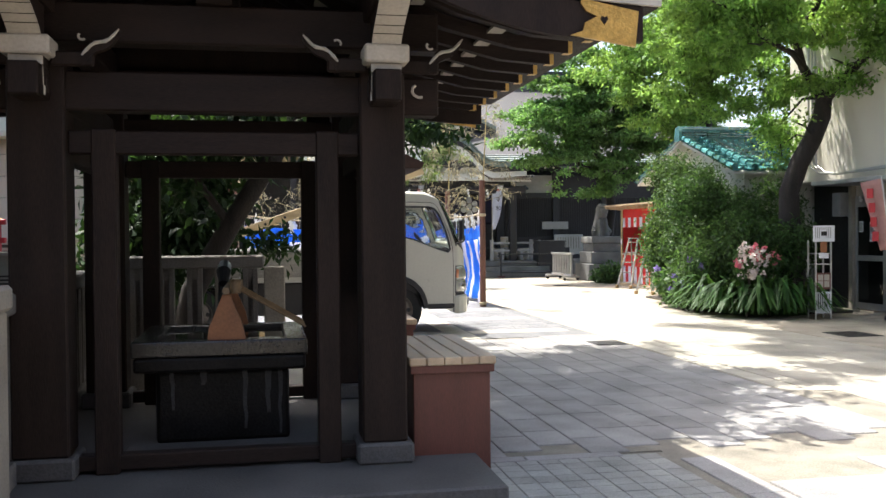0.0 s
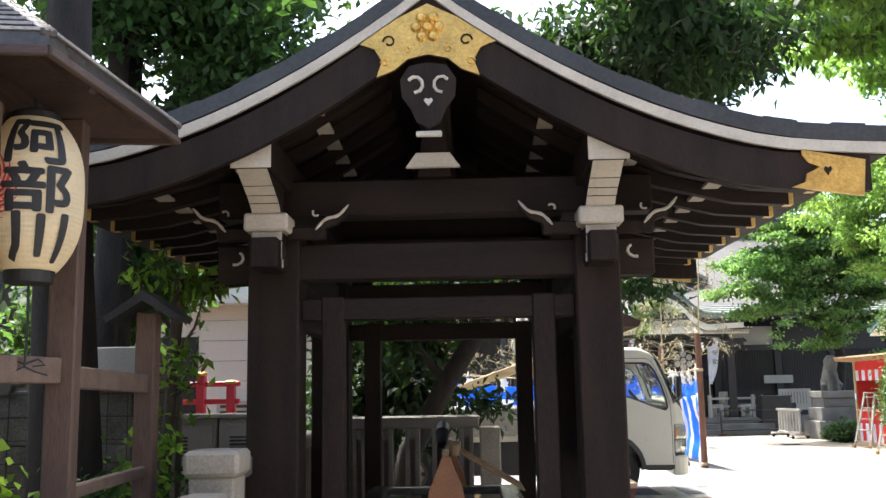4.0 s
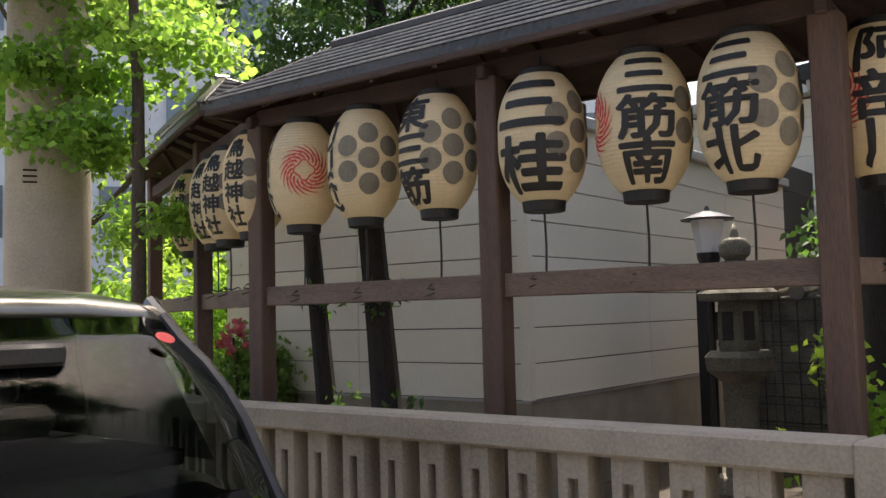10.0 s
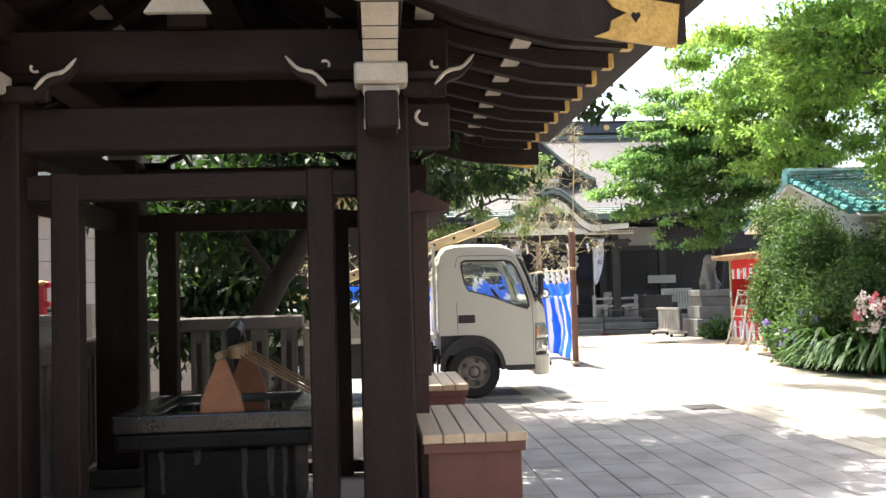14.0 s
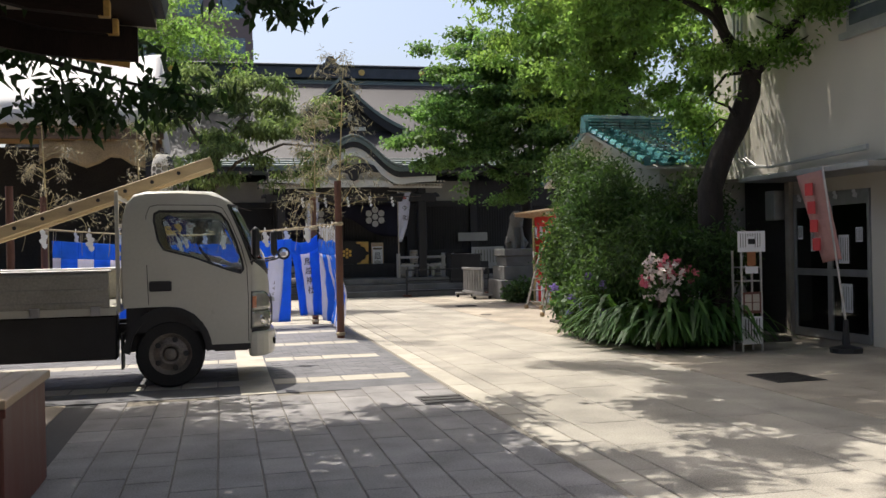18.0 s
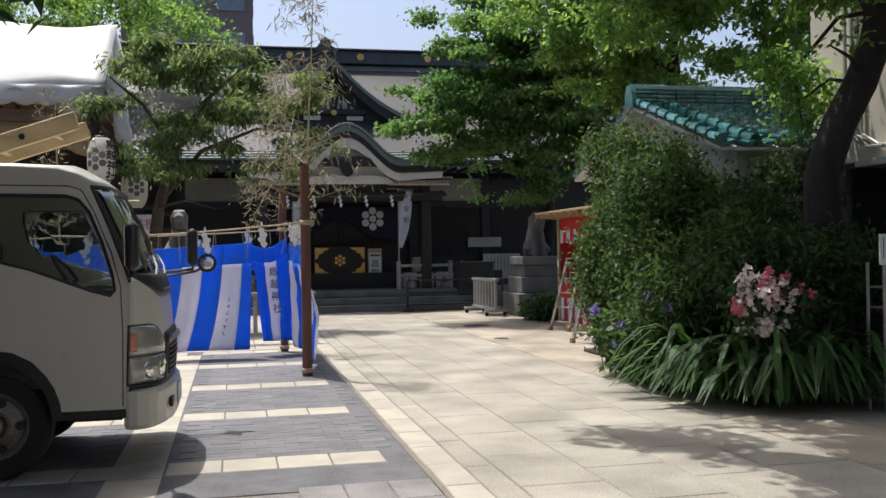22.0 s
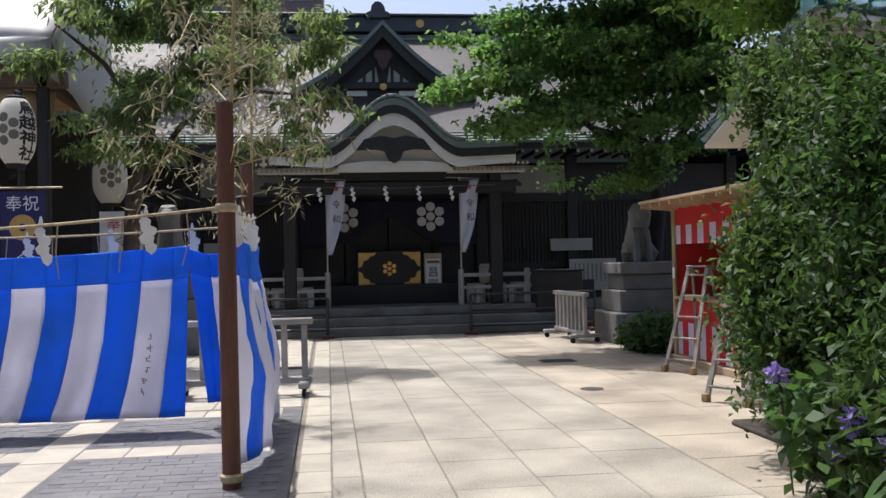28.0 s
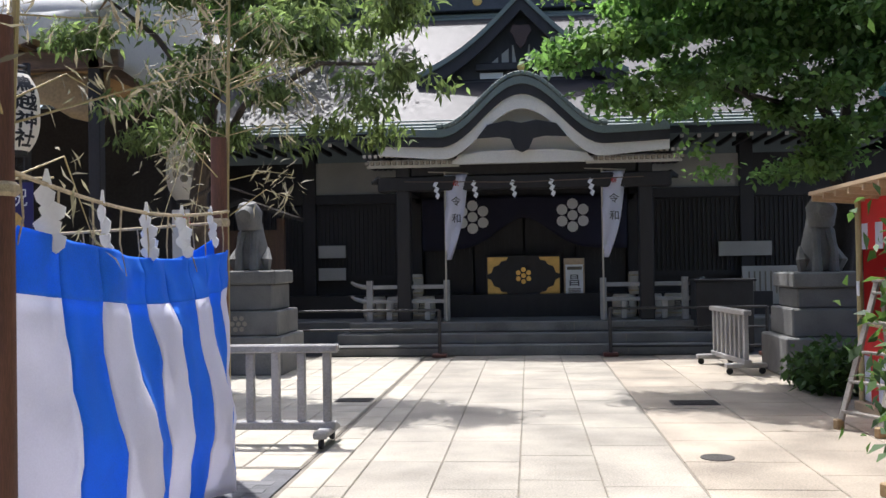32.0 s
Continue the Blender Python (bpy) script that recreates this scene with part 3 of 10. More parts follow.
def pavilion():
    pav = thing("water_pavilion", "dark wooden water pavilion with a curved copper roof and gilt fittings", "pavilion")
    part("plinth", bx(-1.85, 1.30, 4.95, 8.75, 0, 0.115, 0.012), PLINTH, pav, "worn grey stone plinth darkened for the roof shade")
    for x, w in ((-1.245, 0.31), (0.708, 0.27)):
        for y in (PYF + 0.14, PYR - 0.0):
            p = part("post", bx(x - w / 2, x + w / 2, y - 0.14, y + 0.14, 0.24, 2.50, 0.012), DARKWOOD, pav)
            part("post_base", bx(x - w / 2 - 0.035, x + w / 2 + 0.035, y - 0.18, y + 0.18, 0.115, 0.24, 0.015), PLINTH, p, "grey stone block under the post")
    for x in (-0.897, 0.382):
        for y in (PYF + 0.14, PYR):
            part("inner_post", bx(x - 0.068, x + 0.068, y - 0.066, y + 0.066, 0.115, 2.11, 0.008), DARKWOOD, pav)
    for y in (PYF + 0.14, PYR):
        part("main_beam", bx(-1.6, 1.06, y - 0.085, y + 0.085, 2.21, 2.435, 0.01), DARKBEAM, pav)
        part("lintel", bx(-1.09, 0.572, y - 0.055, y + 0.055, 1.965, 2.10, 0.008), DARKBEAM, pav)
        part("upper_beam", bx(-1.6, 1.06, y - 0.09, y + 0.09, 2.60, 2.83, 0.012), DARKBEAM, pav)
        part("sill_beam", bx(-1.09, 0.572, y - 0.05, y + 0.05, 0.135, 0.225, 0.008), DARKBEAM, pav)
    for x in (-1.245, 0.708):
        part("side_beam", bx(x - 0.08, x + 0.08, PYF - 0.28, PYR + 0.3, 2.25, 2.43, 0.01), DARKWOOD, pav)
        part("side_lintel", bx(x - 0.05, x + 0.05, PYF + 0.28, PYR - 0.14, 1.965, 2.10, 0.008), DARKWOOD, pav)
        part("purlin", bx(x - 0.105, x + 0.105, PYF - 0.62, PYR + 0.62, 2.755, 2.955, 0.01), DARKWOOD, pav)
        for s, y in ((-1, PYF - 0.622), (1, PYR + 0.622)):
            part("purlin_end", bx(x - 0.112, x + 0.112, y - 0.004, y + 0.004, 2.757, 2.953, 0.002), WHITEPAINT, pav, "white painted beam end")
    # white edged bracket sets on the posts
    for x in (-1.245, 0.708):
        for s, y in ((-1, PYF), (1, PYR + 0.14)):
            q = part("bracket", bx(x - 0.09, x + 0.09, min(y, y + s * 0.09), max(y, y + s * 0.09), 2.275, 2.40, 0.01), DARKWOOD, pav)
            # stepped arms that sweep out to the purlin, their front faces painted
            for k in range(4):
                z0, z1 = 2.265 + 0.0525 * k, 2.3175 + 0.0525 * k
                w2 = 0.092 * (1.0 - 0.10 * math.sin(math.pi * (k + 0.5) / 4))
                yf = y + s * (0.15 + 0.065 * (k / 4) ** 1.6 + 0.008 * (k % 2))
                part("bracket_step", bx(x - w2 + 0.006, x + w2 - 0.006, min(y + s * 0.03, yf - s * 0.012), max(y + s * 0.03, yf - s * 0.012), z0, z1), DARKWOOD, q)
                part("bracket_face", bx(x - w2, x + w2, min(yf, yf - s * 0.012), max(yf, yf - s * 0.012), z0, z1 - 0.002, 0.002), WHITEPAINT, q, "white painted bracket face")
            sweep = [(0.22 + 0.385 * (k / 10) ** 1.25 - 0.03 * math.sin(math.pi * k / 10), 2.58 + 0.176 * (0.85 * k / 10 + 0.15 * (k / 10) ** 3)) for k in range(11)]
            part("bracket_arm", pr([(y + s * (a - 0.012), b + 0.003) for a, b in sweep] + [(y + s * 0.10, 2.757), (y + s * 0.10, 2.583)], x - 0.078, x + 0.078, "x"), DARKWOOD, q)
            part("bracket_face", pr([(y + s * a, b) for a, b in sweep] + [(y + s * (a - 0.012), b + 0.003) for a, b in sweep[::-1]], x - 0.084, x + 0.084, "x"), WHITEPAINT, q, "white painted sweeping bracket face", smooth=True)
            for k in (3, 5, 7):
                a, b = sweep[k]
                part("face_groove", tb([(x - 0.084, y + s * (a + 0.001), b), (x + 0.084, y + s * (a + 0.001), b)], 0.003, 4), DARKWOOD, q)
            part("bearing_block", bx(x - 0.13, x + 0.13, min(y, y + s * 0.24), max(y, y + s * 0.24), 2.475, 2.58, 0.012), WHITEPAINT, q, "white painted bearing block")
            for sx in (-1, 1):
                # scrolled beam noses beside each post, edged in white
                pts = [(x + sx * (0.27 + 0.20 * k / 8), y + s * 0.10, 2.495 + 0.15 * (0.5 - 0.5 * math.cos(math.pi * k / 8)) + 0.034 * math.sin(2 * math.pi * k / 8)) for k in range(9)]
                nose = [(p[0], p[2]) for p in pts] + [(p[0], p[2] - 0.06 + 0.004 * k) for k, p in enumerate(pts)][::-1]
                part("beam_nose", pr(nose, y + s * 0.03, y + s * 0.09), DARKWOOD, q)
                part("beam_nose", bx(min(x + sx * 0.10, x + sx * 0.33), max(x + sx * 0.10, x + sx * 0.33), min(y + s * 0.03, y + s * 0.085), max(y + s * 0.03, y + s * 0.085), 2.44, 2.52, 0.01), DARKWOOD, q)
                part("curl", tb(pts, [0.005, 0.011, 0.009, 0.012, 0.010, 0.012, 0.009, 0.010, 0.004], 6), WHITEPAINT, q, "white scrolled bracket edge")
                cx, cz = x + sx * 0.275, 2.60
                part("curl", tb([(cx + 0.022 * math.cos(2.4 + sx * 0.6 * k), y + s * 0.10, cz + 0.02 * math.sin(2.4 + sx * 0.6 * k)) for k in range(6)], 0.007, 5), WHITEPAINT, q, "white scroll")
            sx = -1 if x < 0 else 1
            part("curl", tb([(x + sx * (0.22 + 0.05 * math.cos(a)), y + s * 0.06, 2.34 + 0.04 * math.sin(a)) for a in [2.2 + 0.55 * k for k in range(6)]], 0.009, 5), WHITEPAINT, q, "white scroll")
    # king strut, gable board ends and pendant
    for s, y in ((-1, PYF), (1, PYR + 0.14)):
        part("king_strut", pr([(PX - 0.10, 2.83), (PX + 0.10, 2.83), (PX + 0.05, 3.3), (PX - 0.05, 3.3)], y, y + 0.14), DARKWOOD, pav)
        part("strut_block", pr([(PX - 0.16, 2.835), (PX + 0.16, 2.835), (PX + 0.10, 2.92), (PX - 0.10, 2.92)], y + s * 0.18, y + s * 0.22), WHITEPAINT, pav, "white painted strut block")
    # dark boarding added so that the rear gable lets no light through
    part("gable_board", pr([(PX - 1.30, 2.84), (PX + 1.30, 2.84), (PX + 0.75, 3.02), (PX + 0.25, 3.40), (PX, 3.52), (PX - 0.25, 3.40), (PX - 0.75, 3.02)], PYR + 0.02, PYR + 0.045), DARKWOOD, pav)
    part("ridge_purlin", bx(PX - 0.1, PX + 0.1, PYF - 0.6, PYR + 0.75, 3.22, 3.4, 0.01), DARKWOOD, pav)
    half, y0, y1 = 2.33, PYF - 0.70, PYR + 0.85
    N = 28
    ts = [-1 + 2 * k / N for k in range(N + 1)]

    def line(dz, grow=0.0):
        return [(PX + t * (half + grow), gable_curve(t, half, 3.72, 2.70, 0.20) + dz) for t in ts]
    up, lo = line(0.115, 0.17), line(0.03, 0.15)
    roof = part("roof", pr(up + lo[::-1], y0 - 0.02, y1 + 0.02), PAVROOF, pav, "dark grey copper roof", smooth=True)
    part("eave_layer", pr(line(0.028, 0.10) + line(-0.03, 0.10)[::-1], y0 + 0.03, y1 - 0.03), DARKWOOD, pav, smooth=True)
    # copper sheets stepping down both slopes
    for k in range(N):
        if k % 2 == 0:
            a, b = up[k], up[k + 1]
            part("roof_sheet", pr([(a[0], a[1] + 0.002), (b[0], b[1] + 0.002), (b[0], b[1] + 0.016), (a[0], a[1] + 0.016)], y0 + 0.0, y1 - 0.0), PAVROOF, roof)
    part("roof_ridge", pr([(PX - 0.17, 3.80), (PX + 0.17, 3.80), (PX + 0.13, 4.02), (PX - 0.13, 4.02)], y0 + 0.12, y1 - 0.12), COPPERDARK, roof, "dark boxed ridge")
    for y, s in ((y0, -1), (y1, 1)):
        b = part("bargeboard", pr(line(-0.035) + [(x, z - 0.24 + 0.05 * abs(x - PX) / half) for x, z in line(-0.035)][::-1], y + 0.03 * -s - 0.025, y + 0.03 * -s + 0.025), DARKWOOD, pav, smooth=True)
        part("white_edge", pr(line(0.03, 0.10) + line(-0.03, 0.10)[::-1], y + s * 0.005 - 0.012, y + s * 0.005 + 0.012), WHITEPAINT, b, "white painted roof edge", smooth=True)
        yy = y + 0.03 * -s + s * 0.03
        gp = [(-0.37, -0.27), (-0.29, -0.30), (-0.25, -0.37), (-0.28, -0.46), (-0.18, -0.42), (-0.11, -0.36), (0, -0.335), (0.11, -0.36), (0.18, -0.42), (0.28, -0.46), (0.25, -0.37), (0.29, -0.30), (0.37, -0.27), (0.17, -0.13), (0, -0.045), (-0.17, -0.13)]
        fit = part("gilt_fitting", pr([(PX + a, 3.68 + c) for a, c in gp], yy - 0.012, yy + 0.012), GOLD, pav, "engraved gilt gable fitting")
        for sx in (-1, 1):
            for q, (cx, cz, rr) in enumerate(((0.21, 3.42, 0.035), (0.235, 3.30, 0.022), (0.11, 3.37, 0.02))):
                pts = [(PX + sx * (cx + rr * (1 - 0.06 * k) * math.cos(0.7 * k)), yy + s * 0.014, cz + rr * (1 - 0.06 * k) * math.sin(0.7 * k)) for k in range(9)]
                part("engraved_scroll", tb(pts, 0.006, 5), DARKWOOD if q == 0 else GOLD, fit)
        for k in range(7):
            r = 0 if k == 0 else 0.062
            a = k * math.pi / 3
            part("boss", lt([(0.0, 0.02), (0.02, 0.016), (0.033, 0.0)], 10, (0, 0, 0)), GOLD, fit).matrix_basis = Matrix.Translation((PX + r * math.cos(a), yy + s * 0.012, 3.50 + r * math.sin(a))) @ pose(0, 0, 0, 90 if s < 0 else -90)
        pend = [(0, 0.10), (0.13, 0.08), (0.19, 0.0), (0.18, -0.10), (0.12, -0.17), (0.08, -0.25), (0, -0.29), (-0.08, -0.25), (-0.12, -0.17), (-0.18, -0.10), (-0.19, 0.0), (-0.13, 0.08)]
        pe = part("pendant", pr([(PX + 0.80 * a, 3.20 + 0.95 * c) for a, c in pend], yy - 0.02, yy + 0.015), DARKWOOD, pav, "carved gable pendant")
        for sx in (-1, 1):
            pts = [(PX + sx * (0.072 + 0.042 * math.cos(a)), yy + s * 0.02, 3.17 + 0.045 * math.sin(a)) for a in [0.6 + 0.7 * k for k in range(7)]]
            part("scroll", tb(pts, 0.010, 5), WHITEPAINT, pe, "white scroll")
        part("heart", pr([(PX, 3.05), (PX + 0.025, 3.08), (PX + 0.015, 3.095), (PX, 3.088), (PX - 0.015, 3.095), (PX - 0.025, 3.08)], yy + s * 0.018 - 0.004, yy + s * 0.018 + 0.004), WHITEPAINT, pe)
        part("pendant_foot", bx(PX - 0.07, PX + 0.07, yy - 0.015, yy + 0.015, 2.885, 2.915, 0.006), WHITEPAINT, pe)
        for sx in (-1, 1):
            # gilt shoe on the end of each bargeboard
            xa, xb = PX + sx * (half - 0.36), PX + sx * (half - 0.03)
            za, zb = 2.75, 2.72
            part("gilt_shoe", pr([(xa, za + 0.01), (xb, zb - 0.02), (xb + sx * -0.02, zb - 0.215), (xa - sx * 0.06, za - 0.19), (xa + sx * 0.01, za - 0.165), (xa + sx * 0.02, za - 0.12), (xa + sx * 0.09, za - 0.085), (xa + sx * 0.03, za - 0.06), (xa + sx * 0.0, za - 0.02)], yy - 0.01, yy + 0.012), GOLD, b, "engraved gilt board end")
            hx_ = xa + sx * 0.13
            part("heart_cut", pr([(hx_, za - 0.13), (hx_ + 0.022, za - 0.10), (hx_ + 0.014, za - 0.082), (hx_, za - 0.09), (hx_ - 0.014, za - 0.082), (hx_ - 0.022, za - 0.10)], yy + s * 0.012 - 0.003, yy + s * 0.012 + 0.003), DARKWOOD, b)
    # rafters with gilt ends along both eaves
    n = 10
    for sx in (-1, 1):
        for k in range(n):
            y = y0 + 0.18 + (y1 - y0 - 0.36) * k / (n - 1)
            pts = [(PX + sx * f * half, gable_curve(f, half, 3.72, 2.70, 0.20) - 0.075) for f in (0.12, 0.35, 0.6, 0.8, 0.95)]
            bm = pr([(p[0], p[1] + 0.042) for p in pts] + [(p[0], p[1] - 0.042) for p in pts[::-1]], y - 0.035, y + 0.035)
            r = part("rafter", bm, DARKBEAM, pav)
            part("rafter_cap", bx(pts[-1][0] - 0.03, pts[-1][0] + 0.03, y - 0.033, y + 0.033, pts[-1][1] - 0.042, pts[-1][1] + 0.042, 0.004), GOLDFLAT, r, "gilt rafter end")
        for f in (0.30, 0.52, 0.74):
            z = gable_curve(f, half, 3.72, 2.70, 0.20) - 0.05
            part("batten", bx(PX + sx * f * half - 0.05, PX + sx * f * half + 0.05, y0 + 0.1, y1 - 0.1, z + 0.0, z + 0.02), WHITEPAINT, pav, "pale batten between the rafters")
    return pav


pavilion()


# ---- main hall ----
HX = 6.41


def hall():
    h = thing("shrine_hall", "dark timber shrine hall under a grey green copper roof", "shrine hall")
    # stone podium and steps
    for k, (ya, z) in enumerate(((30.75, 0.17), (31.10, 0.34), (31.45, 0.52))):
        st = part("step", bx(HX - 3.4 + 0.15 * k, HX + 3.4 - 0.15 * k, ya, 32.2, z - 0.17, z, 0.012), STEPSTONE, h, "grey granite step")
        for x in (-1.7, -0.85, 0.85, 1.7):
            part("joint", bx(HX + x - 0.006, HX + x + 0.006, ya - 0.003, ya + 0.02, z - 0.165, z - 0.012), MORTAR, st)
    part("podium", bx(-3.5, 15.5, 32.0, 42, 0, 0.52, 0.02), STEPSTONE, h, "granite podium")
    part("floor_deck", bx(HX - 4.6, HX + 4.6, 33.0, 41, 0.52, 0.95), BLACKWOOD, h)
    # posts and walls
    for x in (-8.2, -6.2, -4.3, -2.15, 2.15, 4.3, 6.2, 8.2):
        part("post", bx(HX + x - 0.13, HX + x + 0.13, 33.6, 33.86, 0.52, 4.0, 0.012), BLACKWOOD, h)
    for x in (-2.15, 2.15):
        part("porch_post", bx(HX + x - 0.125, HX + x + 0.125, 31.75, 32.0, 0.52, 3.35, 0.02), BLACKWOOD, h)
    for a, b in ((-8.2, -6.2), (-6.2, -4.3), (-4.3, -2.15), (2.15, 4.3), (4.3, 6.2), (6.2, 8.2)):
        w = part("wall_panel", bx(HX + a + 0.13, HX + b - 0.13, 33.72, 33.80, 0.52, 2.95), BLACKWOOD, h)
        inner = min(abs(a), abs(b)) < 3
        # outer bays go black: shade under the eaves put into the colour
        part("plaster_panel" if inner else "transom_board", bx(HX + a + 0.13, HX + b - 0.13, 33.70, 33.80, 2.95, 3.62), DIMPLASTER if inner else BLACKWOOD, h, "plaster panel under the eaves, dimmed for shade" if inner else "bay panel blackened for the shade under the eaves")
        n = int((b - a - 0.3) / 0.085)
        for k in range(n):
            x = HX + a + 0.2 + (b - a - 0.4) * k / (n - 1)
            part("lattice_bar", bx(x - 0.014, x + 0.014, 33.685, 33.72, 1.35, 2.75), BLACKWOOD, w)
        part("rail", bx(HX + a + 0.13, HX + b - 0.13, 33.66, 33.74, 1.25, 1.35), BLACKWOOD, w)
        part("tie_beam", bx(HX + a + 0.13, HX + b - 0.13, 33.62, 33.84, 2.78, 2.97), BLACKWOOD, w)
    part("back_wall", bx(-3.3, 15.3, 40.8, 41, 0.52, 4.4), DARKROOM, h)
    for x in (-3.3, 15.1):
        part("end_wall", bx(x, x + 0.2, 33.72, 40.8, 0.52, 4.4), BLACKWOOD, h)
    part("porch_beam", bx(HX - 2.6, HX + 2.6, 31.72, 32.02, 2.86, 3.12, 0.02), BLACKWOOD, h)
    part("porch_carving", bx(HX - 2.0, HX + 2.0, 31.78, 31.96, 3.12, 3.36, 0.02), BLACKWOOD, h)
    part("inner_beam", bx(HX - 2.15, HX + 2.15, 33.6, 33.86, 2.75, 3.6), BLACKWOOD, h)
    for x in (-2.15, 2.15):
        part("tie_in", bx(HX + x - 0.1, HX + x + 0.1, 32.0, 33.6, 2.86, 3.08), BLACKWOOD, h)
        for k in range(3):
            part("carved_nose", tb([(HX + x * 1.06, 31.87, 2.98), (HX + x * 1.15, 31.87, 3.0), (HX + x * 1.22, 31.87, 3.06 + 0.02 * k), (HX + x * 1.27, 31.87, 3.03)], [0.09, 0.085, 0.06, 0.03], 7), BLACKWOOD, h)
    # main roof: gently hollow slope to the ridge, in long overlapping copper courses
    ye, yr, ze, zr = 32.3, 38.0, 4.02, 7.75
    M = 34

    def slope(f):
        return ze + (zr - ze) * (0.72 * f + 0.28 * f * f)
    roof = part("roof", pr([(ye + 0.3, ze + 0.1), (yr, zr - 0.06), (yr, zr - 0.22), (ye + 0.3, ze - 0.02)], -2.7, 15.5, "x"), BLACKWOOD, h, "boarding under the copper")
    for k in range(M):
        bm = bmesh.new()
        f0, f1 = k / M, (k + 1) / M
        y_a, y_b = ye + (yr - ye) * f0, ye + (yr - ye) * f1
        xa, xb = -3.9 + 1.2 * f0, 16.7 - 1.2 * f0
        vs = [bm.verts.new(p) for p in ((xa, y_a, slope(f0) + 0.022), (xb, y_a, slope(f0) + 0.022), (xb, y_b + 0.05, slope(f1)), (xa, y_b + 0.05, slope(f1)), (xa, y_a, slope(f0) - 0.03), (xb, y_a, slope(f0) - 0.03))]
        bm.faces.new(vs[:4]), bm.faces.new((vs[4], vs[5], vs[1], vs[0]))
        part("roof_course", bm, COPPERROOF, roof)
    part("roof_under", pr([(ye + 0.05, ze - 0.04), (yr, zr - 0.2), (yr, zr - 0.5), (ye + 0.05, ze - 0.16)], -3.7, 16.5, "x"), BLACKWOOD, h)
    part("rear_roof", pr([(yr, zr), (43.5, ze), (43.5, ze - 0.15), (yr, zr - 0.3)], -3.7, 16.5, "x"), COPPERROOF, h)
    ridge = part("roof_ridge", bx(-2.6, 15.4, yr - 0.28, yr + 0.28, zr - 0.05, zr + 0.36, 0.02), COPPERDARK, h, "dark boxed copper ridge")
    part("ridge_cap", bx(-2.8, 15.6, yr - 0.36, yr + 0.36, zr + 0.36, zr + 0.44, 0.02), COPPERDARK, ridge)
    for x in (-5.6, -3.4, -1.15, 1.15, 3.4, 5.6):
        fl = part("ridge_crest", lt([(0.0, 0.03), (0.11, 0.02), (0.12, 0.0)], 14), GOLDFLAT, ridge, "gilt plum crest")
        fl.matrix_basis = Matrix.Translation((HX + 0.1 + x, yr - 0.285, zr + 0.17)) @ pose(0, 0, 0, 90)
    og = [(-0.34, 0), (0.34, 0), (0.30, 0.14), (0.20, 0.18), (0.17, 0.32), (0.08, 0.42), (0, 0.44), (-0.08, 0.42), (-0.17, 0.32), (-0.20, 0.18), (-0.30, 0.14)]
    part("ridge_ornament", pr([(HX + 0.1 + a, zr + 0.3 + b) for a, b in og], yr - 0.42, yr - 0.30), COPPERDARK, ridge, "dark ridge end ornament")
    # triangular dormer gable
    gy, az, fz, hw = 34.4, 7.02, 5.36, 2.16
    n = 14

    def dorm(t, dz=0.0):
        return (HX + t * hw, az - (az - fz) * abs(t) - 0.20 * math.sin(math.pi * abs(t)) + dz)
    T = [-1 + 2 * k / (2 * n) for k in range(2 * n + 1)]
    part("dormer_roof", pr([dorm(t, 0.10) for t in T] + [dorm(t, -0.02) for t in T][::-1], gy - 0.25, gy + 2.6), COPPERROOF, h, "copper dormer roof", smooth=True)
    part("dormer_board", pr([dorm(t, -0.02) for t in T] + [dorm(t, -0.30) for t in T][::-1], gy - 0.20, gy - 0.12), BLACKWOOD, h)
    part("dormer_wall", pr([dorm(t * 0.94, -0.1) for t in T] + [(HX + hw * 0.9, fz - 0.4), (HX - hw * 0.9, fz - 0.4)], gy + 0.1, gy + 0.2), BLACKWOOD, h)
    for sx in (-1, 1):
        part("dormer_plaster", bx(HX + sx * 0.62 - 0.24, HX + sx * 0.62 + 0.24, gy + 0.07, gy + 0.11, fz + 0.02, fz + 0.14), PLASTER, h, "white plaster slot")
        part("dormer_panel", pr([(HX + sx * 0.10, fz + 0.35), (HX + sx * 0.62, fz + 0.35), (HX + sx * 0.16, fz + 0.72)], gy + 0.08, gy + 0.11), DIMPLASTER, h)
    for k in range(7):
        part("dormer_lattice", bx(HX - 0.66 + 0.22 * k - 0.035, HX - 0.66 + 0.22 * k + 0.035, gy + 0.05, gy + 0.08, fz + 0.33, fz + 0.85 - 0.10 * abs(k - 3)), BLACKWOOD, h)
    part("dormer_beam", bx(HX - 1.25, HX + 1.25, gy - 0.02, gy + 0.1, fz - 0.24, fz - 0.02, 0.02), BLACKWOOD, h)
    part("dormer_beam", bx(HX - 0.95, HX + 0.95, gy - 0.02, gy + 0.1, fz + 0.17, fz + 0.33, 0.02), BLACKWOOD, h)
    pe = [(0, 0.0), (0.16, 0.02), (0.22, -0.12), (0.14, -0.22), (0.10, -0.36), (0, -0.46), (-0.10, -0.36), (-0.14, -0.22), (-0.22, -0.12), (-0.16, 0.02)]
    part("dormer_pendant", pr([(HX + a, az - 0.62 + b) for a, b in pe], gy - 0.20, gy - 0.12), CASEWOOD, h, "carved red brown pendant")
    part("dormer_crest", lt([(0, 0.03), (0.08, 0.02), (0.09, 0)], 10), GOLDFLAT, h, "gilt crest").matrix_basis = Matrix.Translation((HX, gy - 0.03, fz + 0.22)) @ pose(0, 0, 0, 90)
    # porch roof with its waved gable
    kw, ky = 2.52, 31.3

    def kara(x, dz=0.0):
        a = abs(x)
